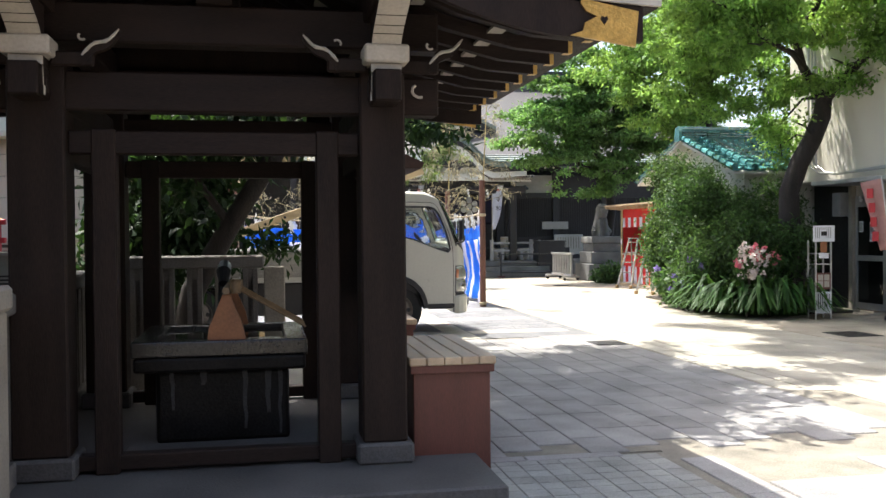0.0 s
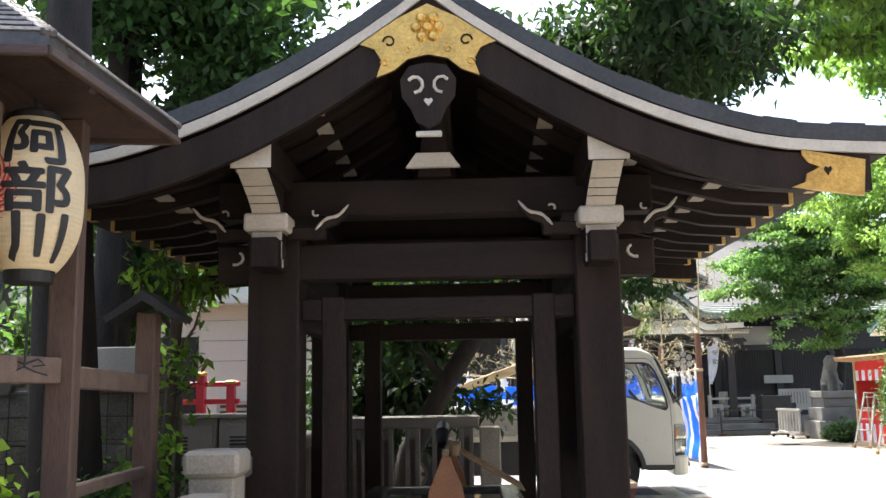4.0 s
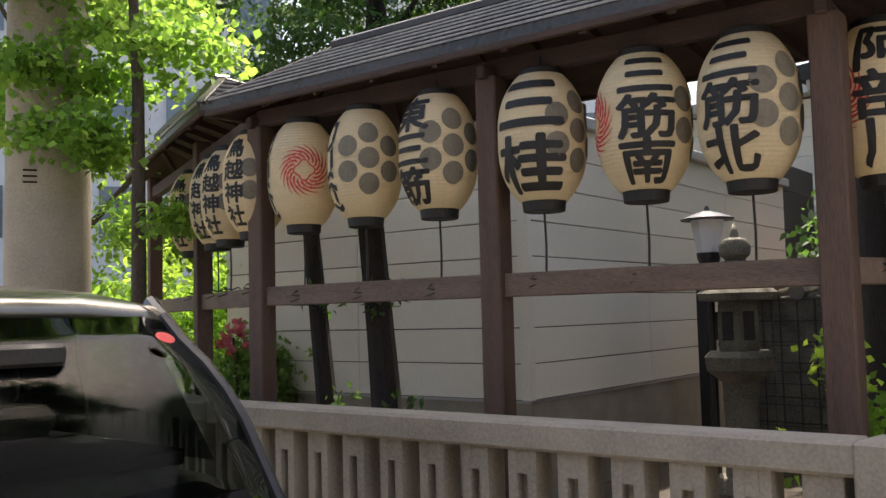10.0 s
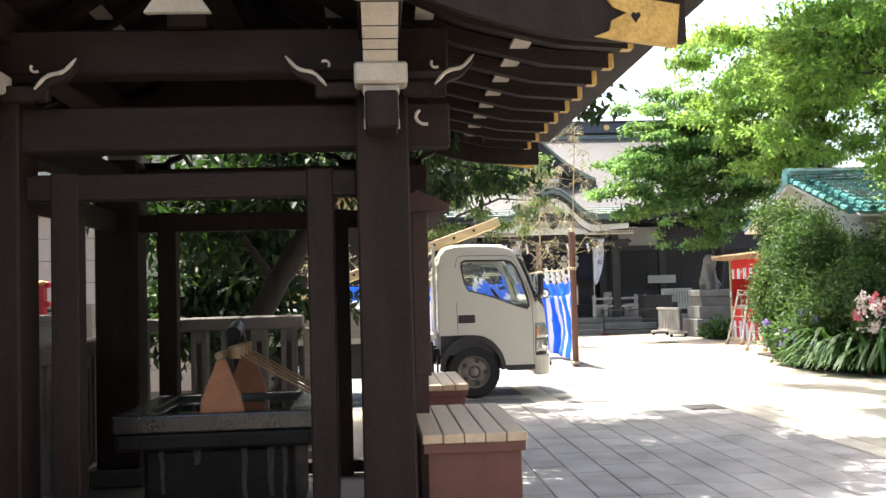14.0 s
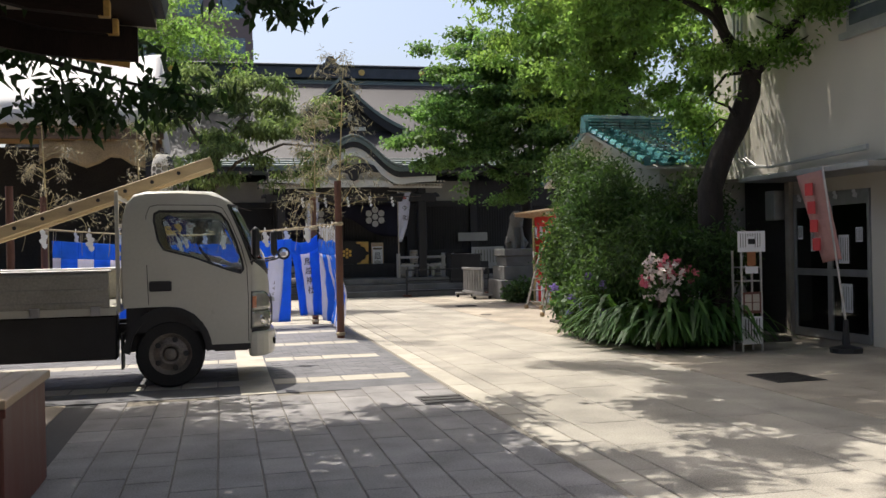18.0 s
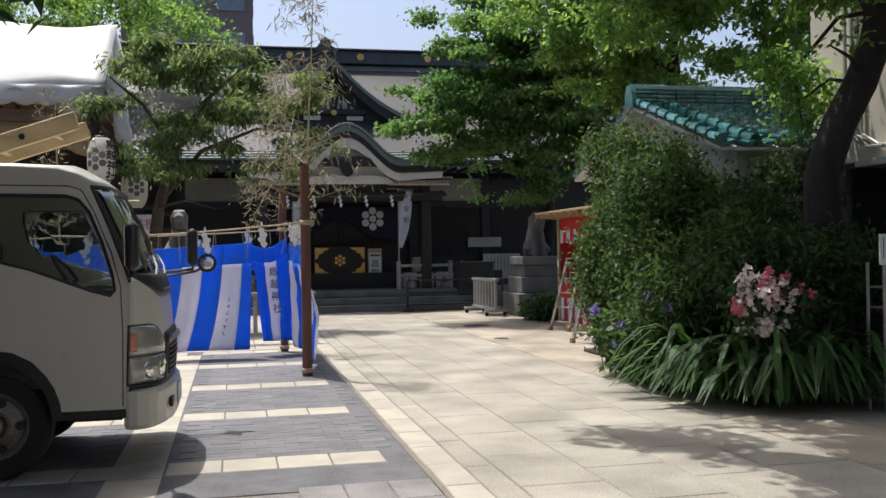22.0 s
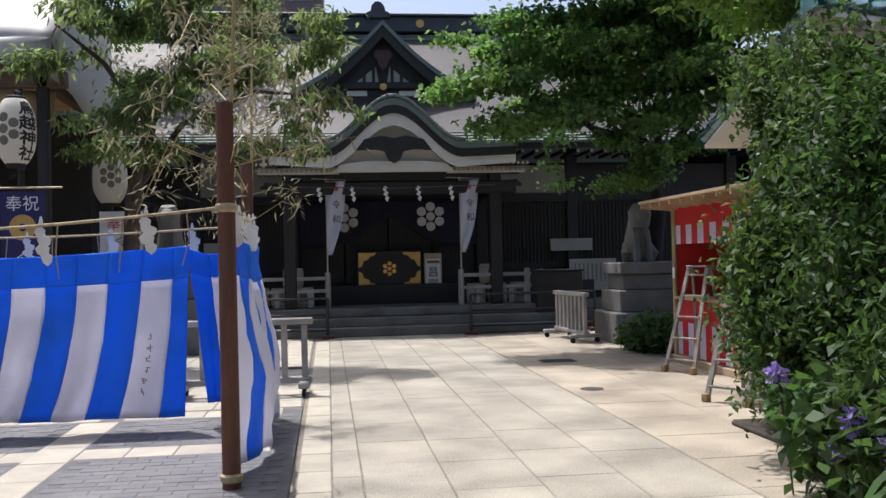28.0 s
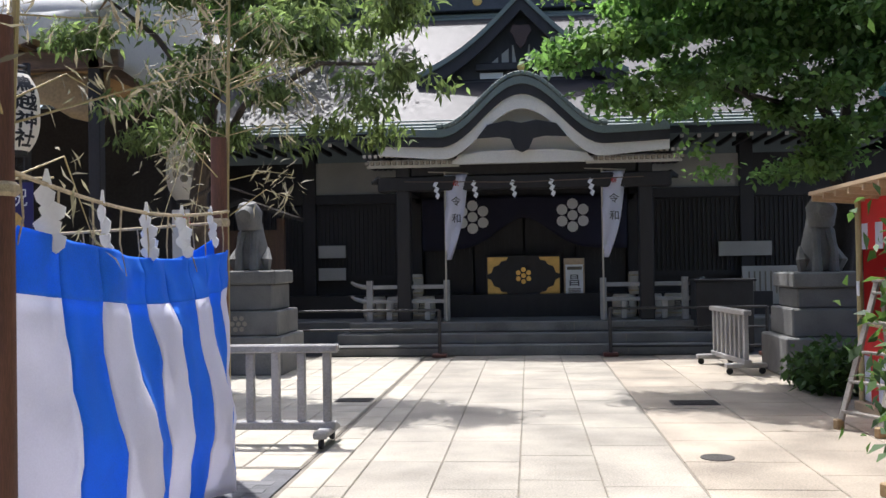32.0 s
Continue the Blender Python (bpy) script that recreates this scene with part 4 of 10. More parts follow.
        z = 3.58 + 0.90 * 0.5 * (1 + math.cos(math.pi * min(a / 1.42, 1.0))) + (0.05 * ((a - 1.42) / 1.3) if a > 1.42 else 0)
        return (HX + x, z + dz)
    X = [-kw + 2 * kw * k / 44 for k in range(45)]
    part("porch_roof", pr([kara(x, 0.30) for x in X] + [kara(x, 0.17) for x in X][::-1], ky - 0.03, 33.4), COPPERROOF, h, "copper porch roof with a waved front", smooth=True)
    part("porch_roof_edge", pr([kara(x, 0.17) for x in X] + [kara(x, 0.0) for x in X][::-1], ky, 33.2), BLACKWOOD, h, smooth=True)
    kb = part("porch_bargeboard", pr([kara(x, 0.0) for x in X] + [kara(x, -0.20 - 0.05 * math.cos(x)) for x in X][::-1], ky + 0.04, ky + 0.10), PLASTER, h, "white painted waved bargeboard", smooth=True)
    lip = [kara(x, 0.36) for x in X if abs(x) < 1.6]
    for (xa, za), (xb, zb) in zip(lip, lip[1:]):
        part("porch_ridge_tile", bmb((xa, ky + 0.06, za), (xb - 0.006, ky + 0.06, zb), 0.22, 0.07, 0.012), COPPERROOF, h)
    part("porch_tympanum", pr([kara(x, -0.2) for x in X if abs(x) < 1.15] + [(HX + 1.15, 3.36), (HX - 1.15, 3.36)], ky + 0.30, ky + 0.36), PLASTER, h, "pale panel behind the carving")
    part("porch_arch_beam", pr([(HX - 1.25, 3.30), (HX + 1.25, 3.30), (HX + 1.1, 3.46), (HX + 0.6, 3.52), (HX - 0.6, 3.52), (HX - 1.1, 3.46)], ky + 0.16, ky + 0.30), PLASTER, h, "pale arched beam")
    cv = [(-0.78, 3.72), (-0.6, 3.95), (-0.25, 4.02), (0, 3.97), (0.25, 4.02), (0.6, 3.95), (0.78, 3.72), (0.4, 3.74), (0.2, 3.70), (0.12, 3.52), (0, 3.46), (-0.12, 3.52), (-0.2, 3.70), (-0.4, 3.74)]
    part("porch_pendant", pr([(HX + a, b) for a, b in cv], ky + 0.0, ky + 0.04), BLACKWOOD, h, "pierced dark carving")
    # white rafter ends under the porch eaves, in two rows
    for sx in (-1, 1):
        for row, (dz, dy) in enumerate(((-0.10, 0.1), (-0.20, 0.32))):
            for k in range(17):
                x = HX + sx * (1.18 + 0.1 * k)
                rf = part("rafter", bx(x - 0.03, x + 0.03, ky + dy, 32.6, 3.56 + dz - 0.03, 3.56 + dz + 0.03), BLACKWOOD, h)
                part("rafter_end", bx(x - 0.028, x + 0.028, ky + dy - 0.006, ky + dy, 3.56 + dz - 0.028, 3.56 + dz + 0.028), WHITEPAINT, rf, "white rafter end")
        part("eave_board", bx(HX + sx * 1.95 - 0.83, HX + sx * 1.95 + 0.83, ky + 0.38, ky + 0.44, 3.28, 3.42), PLASTER, h)
    # main eave rafters to both sides
    for k in range(60):
        x = -3.4 + 0.31 * k
        if abs(x - HX) > 2.7:
            rf = part("eave_rafter", bx(x - 0.035, x + 0.035, ye + 0.12, 33.9, ze - 0.24, ze - 0.17), BLACKWOOD, h)
            part("rafter_end", bx(x - 0.033, x + 0.033, ye + 0.112, ye + 0.12, ze - 0.238, ze - 0.172), WHITEPAINT, rf, "white rafter end")
    # sheltered front: dark doors
    for k in range(4):
        d = part("hall_door", bx(HX - 2.0 + k * 1.0 + 0.02, HX - 2.0 + k * 1.0 + 0.98, 33.74, 33.79, 0.95, 2.75), BLACKWOOD, h)
        for q in range(9):
            x = HX - 2.0 + k * 1.0 + 0.1 + 0.1 * q
            part("door_bar", bx(x - 0.012, x + 0.012, 33.72, 33.74, 1.5, 2.65), BLACKWOOD, d)
    return h


hall()


# ---- house with white siding beside the lantern rack ----
def siding_house():
    hs = thing("house", "low white siding house behind the lantern rack", "house")
    W = Matrix.Translation((-4.93, 4.98, 0)) @ pose(0, 0, 0, 0, 0, 9)
    part("core", bx(-3.4, -0.03, 0.03, 6.1, 0.3, 3.0, 0, W), DARKROOM, hs)
    part("footing", bx(-3.4, 0.0, 0.01, 6.1, 0, 0.84, 0, W), CONCRETE, hs)
    part("flat_roof", bx(-3.5, 0.08, -0.06, 6.1, 3.0, 3.1, 0.01, W), ALUFRAME, hs)
    part("drip_rail", bx(-3.4, 0.012, -0.012, 0.0, 0.84, 0.86, 0, W), ALUFRAME, hs)
    part("drip_rail", bx(0.0, 0.012, 0.0, 6.1, 0.84, 0.86, 0, W), ALUFRAME, hs)
    rows = [0.86 + 0.268 * k for k in range(9)]
    for z0, z1 in zip(rows, rows[1:]):
        for k in range(2):
            part("siding_panel", bx(-1.7 * (k + 1) + 0.004, -1.7 * k - (0.07 if k == 0 else 0), 0.0, 0.03, z0 + 0.004, z1 - 0.004, 0.003, W), SIDING, hs)
        for k in range(3):
            part("siding_panel", bx(-0.03, 0.0, 0.06 + 2.01 * k, 2.01 * (k + 1) + 0.056, z0 + 0.004, z1 - 0.004, 0.003, W), SIDING, hs)
    part("corner_trim", bx(-0.07, 0.014, -0.014, 0.06, 0.86, 3.0, 0.004, W), SIDING, hs)
    part("dark_annex", bx(-3.0, -0.05, 6.1, 7.6, 0, 3.35, 0.01, W), ANNEXDARK, hs, "charcoal boarded annex")
    for k in range(6):
        part("board_joint", bx(-0.05, -0.044, 6.1, 7.6, 0.5 + 0.5 * k, 0.512 + 0.5 * k, 0, W), BLACKMETAL, hs)
    return hs


siding_house()


# ---- cream building with the office door ----
def office():
    b = thing("office_building", "cream rendered two storey shrine office with aluminium doors", "building")
    part("upper_wall", bx(10.45, 16, 5.0, 17.35, 2.42, 7.6, 0.01), CREAMWALL, b)
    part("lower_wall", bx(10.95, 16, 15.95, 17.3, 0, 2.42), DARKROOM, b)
    part("lower_wall", bx(10.95, 16, 5.0, 14.2, 0, 2.42), CREAMWALL, b)
    part("door_head", bx(10.95, 11.1, 14.2, 15.95, 2.12, 2.42), CREAMWALL, b)
    part("room", bx(12.6, 12.7, 14.0, 16.2, 0, 2.42), DARKROOM, b)
    part("canopy", bx(10.15, 11.0, 13.2, 16.15, 2.32, 2.40, 0.01), ALUFRAME, b, "thin metal canopy")
    part("door_post", bx(10.86, 10.98, 15.93, 16.05, 0, 2.42, 0.01), CONCRETE, b)
    for k, (ya, yb) in enumerate(((15.08, 15.93), (14.22, 15.08))):
        d = part("office_door", bx(10.93, 10.97, ya, yb, 0.02, 0.14), ALUFRAME, b, "aluminium framed glass door")
        for a, c, e, f in ((ya, ya + 0.05, 0.14, 1.98), (yb - 0.05, yb, 0.14, 1.98), (ya + 0.05, yb - 0.05, 1.92, 1.98), (ya + 0.05, yb - 0.05, 0.92, 1.02)):
            part("rail", bx(10.93, 10.97, a, c, e, f, 0.003), ALUFRAME, d)
        for e, f in ((0.14, 0.92), (1.02, 1.92)):
            part("pane", bx(10.945, 10.951, ya + 0.05, yb - 0.05, e, f), TINTGLASS, d).visible_shadow = False
        for yy, zz, w, hh in (((15.45, 1.45, 0.10, 0.36), (15.75, 1.55, 0.12, 0.2)) if k == 0 else ((14.75, 1.3, 0.22, 0.40), (14.70, 0.62, 0.24, 0.40), (14.42, 1.5, 0.14, 0.2))):
            nt = part("notice", bx(10.925, 10.929, yy - w / 2, yy + w / 2, zz - hh / 2, zz + hh / 2), WHITEPAPER, d, "paper notice on the glass")
            for q in range(4):
                part("line", bx(10.922, 10.925, yy - w / 2 + 0.02 + q * w / 4.6, yy - w / 2 + 0.028 + q * w / 4.6, zz - hh * 0.4, zz + hh * 0.4), GREYINK, nt)
    tr = part("transom", bx(10.93, 10.97, 14.22, 15.93, 1.98, 2.12, 0.003), ALUFRAME, b)
    for k in range(4):
        y = 15.72 - 0.42 * k
        sh = [(0.0, 2.10), (0.05, 2.10), (0.07, 2.06), (0.03, 2.05), (0.06, 2.01), (0.02, 1.99), (-0.03, 1.98), (-0.05, 2.04), (-0.02, 2.05)]
        part("paper_streamer", pr([(y + p, z + 0.02) for p, z in sh], 10.90, 10.905, "x"), WHITEPAPER, tr, "white zigzag paper streamer")
    w = part("upper_window", bx(10.40, 10.47, 11.9, 13.9, 4.1, 5.5, 0.005), ALUFRAME, b)
    part("pane", bx(10.385, 10.40, 11.98, 13.82, 4.18, 5.42), FARGLASS, w)
    for k in range(4):
        part("guard_bar", tb([(10.32, 11.85, 4.35 + 0.25 * k), (10.32, 13.95, 4.35 + 0.25 * k)], 0.012, 6), STEEL, w)
    for k, y in enumerate((16.62, 16.5, 16.40)):
        part("pipe", tb([(10.41, y, 7.4), (10.40, y, 3.0), (10.40, y - 0.06, 2.72), (10.42, y - 0.3, 2.58), (10.35, 15.6, 2.52), (10.3, 13.4, 2.56 + 0.02 * k)], [0.022, 0.018, 0.02][k], 6), ALUFRAME, b, "conduit on the wall")
    part("meter_box", bx(10.72, 10.95, 16.1, 16.35, 1.75, 2.2, 0.01), ALUFRAME, b, "grey meter box")
    part("sill", bx(10.36, 10.46, 11.8, 14.0, 4.02, 4.1), ALUFRAME, b)
    return b


office()


# ---- storehouse with the teal tiled roof ----
def storehouse():
    b = thing("storehouse", "small white storehouse with a teal glazed tile roof behind the shrubs", "storehouse")
    part("wall", bx(9.55, 12.9, 17.55, 21.5, 0, 2.72), PLASTER, b)
    gy, gz = 19.55, 3.50
    part("gable_wall", pr([(17.55, 2.72), (21.5, 2.72), (gy, gz - 0.1)], 9.55, 9.65, "x"), PLASTER, b, "white plaster gable")
    for s in (-1, 1):
        y_e = gy + s * 2.42
        part("roof_deck", pr([(gy, gz), (y_e, 2.66), (y_e, 2.62), (gy, gz - 0.05)], 9.1, 13.1, "x"), PLASTER, b)
        vec = Vector((0, y_e - gy, 2.66 - gz))
        rows = 9
        for k in range(rows):
            a = Vector((0, gy, gz)) + vec * (k / rows)
            c = Vector((0, gy, gz)) + vec * ((k + 1.12) / rows)
            for q in range(15):
                x = 9.15 + 0.27 * q
                bm = bmesh.new()
                up = Vector((0, 0, 0.055))
                pts = []
                for j in range(5):
                    ph = -1 + 0.5 * j
                    pts.append((ph * 0.125, 0.035 * (ph * ph)))
                r0 = [(x + p, a.y, a.z + 0.02 + h) for p, h in pts]
                r1 = [(x + p, c.y, c.z + 0.065 + h) for p, h in pts]
                r2 = [(x + p, c.y + 0.004, c.z + 0.022 + h) for p, h in pts]
                sheet(bm, [r0, r1, r2])
                part("roof_tile", bm, TEALTILE, b)
        for x in (9.12, 9.56):
            for k in range(9):
                a, c = gy + (y_e - gy) * k / 9, gy + (y_e - gy) * (k + 0.97) / 9
                za, zc = gz + (2.66 - gz) * k / 9 + 0.07, gz + (2.66 - gz) * (k + 0.97) / 9 + 0.085
                part("verge_roll", tb([(x, a, za), (x, c, zc)], [0.062, 0.078], 9), TEALTILE, b)
    r = part("roof_ridge", bx(9.10, 13.1, gy - 0.10, gy + 0.10, gz, gz + 0.06, 0.01), TEALTILE, b)
    for k in range(3):
        for q in range(13):
            part("ridge_tile", bx(9.10 + 0.305 * q, 9.395 + 0.305 * q, gy - 0.125 + 0.01 * k, gy + 0.125 - 0.01 * k, gz + 0.06 + 0.055 * k, gz + 0.105 + 0.055 * k, 0.012), TEALTILE, r)
    part("ridge_roll", tb([(9.05, gy, gz + 0.25), (13.1, gy, gz + 0.25)], 0.075, 8), TEALTILE, r)
    part("ridge_end", pr([(gy - 0.15, gz - 0.02), (gy + 0.15, gz - 0.02), (gy + 0.11, gz + 0.2), (gy + 0.06, gz + 0.30), (gy - 0.06, gz + 0.30), (gy - 0.11, gz + 0.2)], 9.02, 9.09, "x"), TEALTILE, r)
    return b


storehouse()

# ---- lantern rack ----
RA, RB, RC, RE = Vector((-1.92, 3.42, 0)), Vector((-3.48, 3.10, 0)), Vector((-5.20, 2.86, 0)), Vector((-8.9, 3.95, 0))


def along(a, b, s, z=0.0, off=0.0):
    """The point s metres from a towards b, off metres to the left of that way, at height z."""
    d = (b - a).normalized()
    n = Vector((-d.y, d.x, 0))
    p = a + d * s + n * off
    return Vector((p.x, p.y, z))


def hip_roof(parent, low, ridge, ze, zr, steps=7):
    """A low hipped roof. low: its four eave corners in order, front edge first; ridge: the ridge's two ends. Each course laps the one below."""
    low, ridge = [Vector((x, y, ze)) for x, y in low], [Vector((x, y, zr)) for x, y in ridge]
    faces = ((low[0], low[1], ridge[1], ridge[0]), (low[1], low[2], ridge[1], ridge[1]), (low[2], low[3], ridge[0], ridge[1]), (low[3], low[0], ridge[0], ridge[0]))
    up = Vector((0, 0, 1))
    for a, b, c, d in faces:
        for k in range(steps):
            f0, f1 = k / steps, (k + 1) / steps
            p, q, r, s = a.lerp(d, f0), b.lerp(c, f0), b.lerp(c, f1), a.lerp(d, f1)
            bm = bmesh.new()
            top = [bm.verts.new(v) for v in (p + up * 0.05, q + up * 0.05, r + up * 0.004, s + up * 0.004)]
            bot = [bm.verts.new(v - up * 0.012) for v in (p, q, r, s)]
            fs = [bm.faces.new(top), bm.faces.new(bot[::-1])] + [bm.faces.new((top[i], bot[i], bot[(i + 1) % 4], top[(i + 1) % 4])) for i in range(4)]
            bmesh.ops.remove_doubles(bm, verts=bm.verts, dist=1e-4)
            bmesh.ops.recalc_face_normals(bm, faces=bm.faces)
            part("roof_course", bm, RACKROOF, parent)
            # pale bar laid along the edge as a painted glint
            part("course_edge", bmb(p + up * 0.047, q + up * 0.047, 0.022, 0.012), EDGEGLINT, parent)
        bm = bmesh.new()
        bm.faces.new([bm.verts.new(v) for v in ((a - up * 0.024), (b - up * 0.024), (c - up * 0.03), (d - up * 0.03))])
        bmesh.ops.remove_doubles(bm, verts=bm.verts, dist=1e-4)
        thicken(part("soffit", bm, RACKSHADED, parent), 0.012)
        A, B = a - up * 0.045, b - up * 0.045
        part("fascia", bmb(A + up * 0.012, B + up * 0.012, 0.03, 0.036, 0.005), RACKSHADED, parent)
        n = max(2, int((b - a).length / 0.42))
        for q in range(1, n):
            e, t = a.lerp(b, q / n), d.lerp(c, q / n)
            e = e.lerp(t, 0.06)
            part("rafter", bmb(e - up * 0.055, t - up * 0.06, 0.04, 0.05), RACKSHADED, parent)
    for a, b in ((low[0], ridge[0]), (low[1], ridge[1]), (low[2], ridge[1]), (low[3], ridge[0])):
        part("hip_cap", bmb(a + up * 0.035, b + up * 0.035, 0.06, 0.03, 0.006), RACKROOF, parent)
    part("roof_ridge", bmb(ridge[0] + up * 0.04, ridge[1] + up * 0.04, 0.12, 0.06, 0.012), RACKROOF, parent)


def rack():
    r = thing("lantern_rack", "weathered brown timber lantern rack with a low copper roof", "rack")
    d = (RC - RA).normalized()
    back = Vector((-d.y, d.x, 0))
    if back.y < 0:
        back = -back
    depth = 0.95
    for p, w in ((RA, 0.125), (RB, 0.12), (RC, 0.12)):
        part("post", bx(-w / 2, w / 2, -w / 2, w / 2, 0, 2.68, 0.008, Matrix.Translation(p) @ pose(0, 0, 0, 0, 0, 9)), RACKWOOD, r)
    for p in (Vector((-1.83, 4.05, 0)),):
        part("post", bx(-0.06, 0.06, -0.06, 0.06, 0, 2.76, 0.008, Matrix.Translation(p) @ pose(0, 0, 0, 0, 0, 9)), RACKWOOD, r)
    D, E = along(RC, RE, 1.55), along(RC, RE, 3.5)
    for p in (D, E):
        part("post", bx(-0.06, 0.06, -0.06, 0.06, 0, 2.86, 0.008, Matrix.Translation(p) @ pose(0, 0, 0, 0, 0, -16)), RACKWOOD, r)
    # rails at chest height, bound with rope
    for a, b in ((RA, RB), (RB, RC), (RC, D), (D, E)):
        a2, b2 = a.lerp(b, 0.035), b.lerp(a, 0.035)
        part("rail", bmb((a2.x, a2.y, 1.645), (b2.x, b2.y, 1.645), 0.05, 0.115, 0.006), RACKRAIL, r)
    q = Vector((-1.83, 4.05, 0))
    part("rail", bmb((RA.x, RA.y + 0.06, 1.645), (q.x, q.y - 0.06, 1.645), 0.045, 0.11, 0.006), RACKRAIL, r)
    w3 = Vector((-1.89, 5.29, 0))
    part("rail", bmb((q.x, q.y + 0.06, 1.62), (w3.x, w3.y, 1.60), 0.045, 0.10, 0.006), RACKRAIL, r)
    part("rail", bmb((q.x, q.y + 0.06, 1.12), (w3.x, w3.y, 1.12), 0.04, 0.06, 0.006), RACKRAIL, r)
    # capped end post towards the pavilion
    part("post", bx(w3.x - 0.055, w3.x + 0.055, w3.y - 0.055, w3.y + 0.055, 0, 2.0, 0.008), RACKWOOD, r)
    part("post_cap", pr([(w3.x - 0.22, 1.97), (w3.x, 2.12), (w3.x + 0.22, 1.97), (w3.x + 0.2, 1.94), (w3.x, 2.06), (w3.x - 0.2, 1.94)], w3.y - 0.12, w3.y + 0.12), BLACKWOOD, r, "little dark roof on the end post")
    # hanging beam and its roof
    for a, b, z in ((RA, RC, 2.73), (RC, E, 2.72)):
        part("hanging_beam", bmb((a.x, a.y, z), (b.x, b.y, z), 0.07, 0.10, 0.006), RACKSHADED, r)
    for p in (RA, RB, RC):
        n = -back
        part("bracket_arm", bmb((p.x + back.x * 0.1, p.y + back.y * 0.1, 2.70), (p.x + n.x * 0.10, p.y + n.y * 0.10, 2.70), 0.05, 0.07, 0.008), RACKSHADED, r)
        part("tie", bmb((p.x, p.y, 2.66), (p.x + back.x * 0.95, p.y + back.y * 0.95, 2.66), 0.06, 0.09, 0.006), RACKSHADED, r)
    hip_roof(r, [(-1.56, 3.19), (-5.39, 2.60), (-5.55, 3.86), (-1.48, 4.45)], [(-2.03, 3.74), (-5.0, 3.30)], 2.80, 3.18)
    e = (E - RC).normalized()
    nn = Vector((-e.y, e.x, 0))
    if nn.y > 0:
        nn = -nn
    A, B = RC + e * 0.55, E + e * 0.12
    c4 = [A + nn * 0.24, B + nn * 0.24, B - nn * 0.8, A - nn * 0.8]
    hip_roof(r, [(v.x, v.y) for v in c4], [((A + e * 0.35).x, (A + e * 0.35).y), ((B - e * 0.4).x, (B - e * 0.4).y)], 2.90, 3.16, 6)
    return r


rack()


def lantern_radius(z, R, H):
    """Half width of a paper lantern at height z above its lower rim."""
    u = max(-1, min(1, (z / H) * 2 - 1))
    return R * (1 - 0.47 * abs(u) ** 2.9)


def wrap(bm, R, H, lift=0.003):
    """Bend flat letters (x across, y up, from the lantern's middle) on to the lantern's skin, facing -y."""
    for v in bm.verts:
        z = v.co.y + H / 2
        r = lantern_radius(z, R, H) + lift + v.co.z
        a = v.co.x / (R * 1.0)
        v.co = Vector((r * math.sin(a), -r * math.cos(a), z))


def disc(bm, x, y, r, seg=18):
    c = bm.verts.new((x, y, 0))
    rings = []
    for f in (0.5, 1.0):
        rings.append([bm.verts.new((x + r * f * math.cos(2 * math.pi * k / seg), y + r * f * math.sin(2 * math.pi * k / seg), 0)) for k in range(seg)])
    for k in range(seg):
        bm.faces.new((c, rings[0][k], rings[0][(k + 1) % seg]))
        bm.faces.new((rings[0][k], rings[1][k], rings[1][(k + 1) % seg], rings[0][(k + 1) % seg]))


def signs_on(bm, s, x, ytop, size, step, heavy, wide=1.0):
    """Brush signs one under the other; each is laid down several times a trace apart, which makes its strokes heavy."""
    for k, ch in enumerate(s):
        t = text_mesh(ch, size, 0.0, sub=0.05)
        me = bpy.data.meshes.new("sign")
        for q in range(9):
            r = heavy if q else 0.0
            dx, dy = r * math.cos(q * math.pi / 4), r * math.sin(q * math.pi / 4)
            c = t.copy()
            for v in c.verts:
                v.co = Vector((v.co.x * wide + x + dx, v.co.y + dy + ytop - size * 0.5 - k * step, 0.0001 * q))
            c.to_mesh(me)
            c.free()
            bm.from_mesh(me)
        t.free()
        bpy.data.meshes.remove(me)


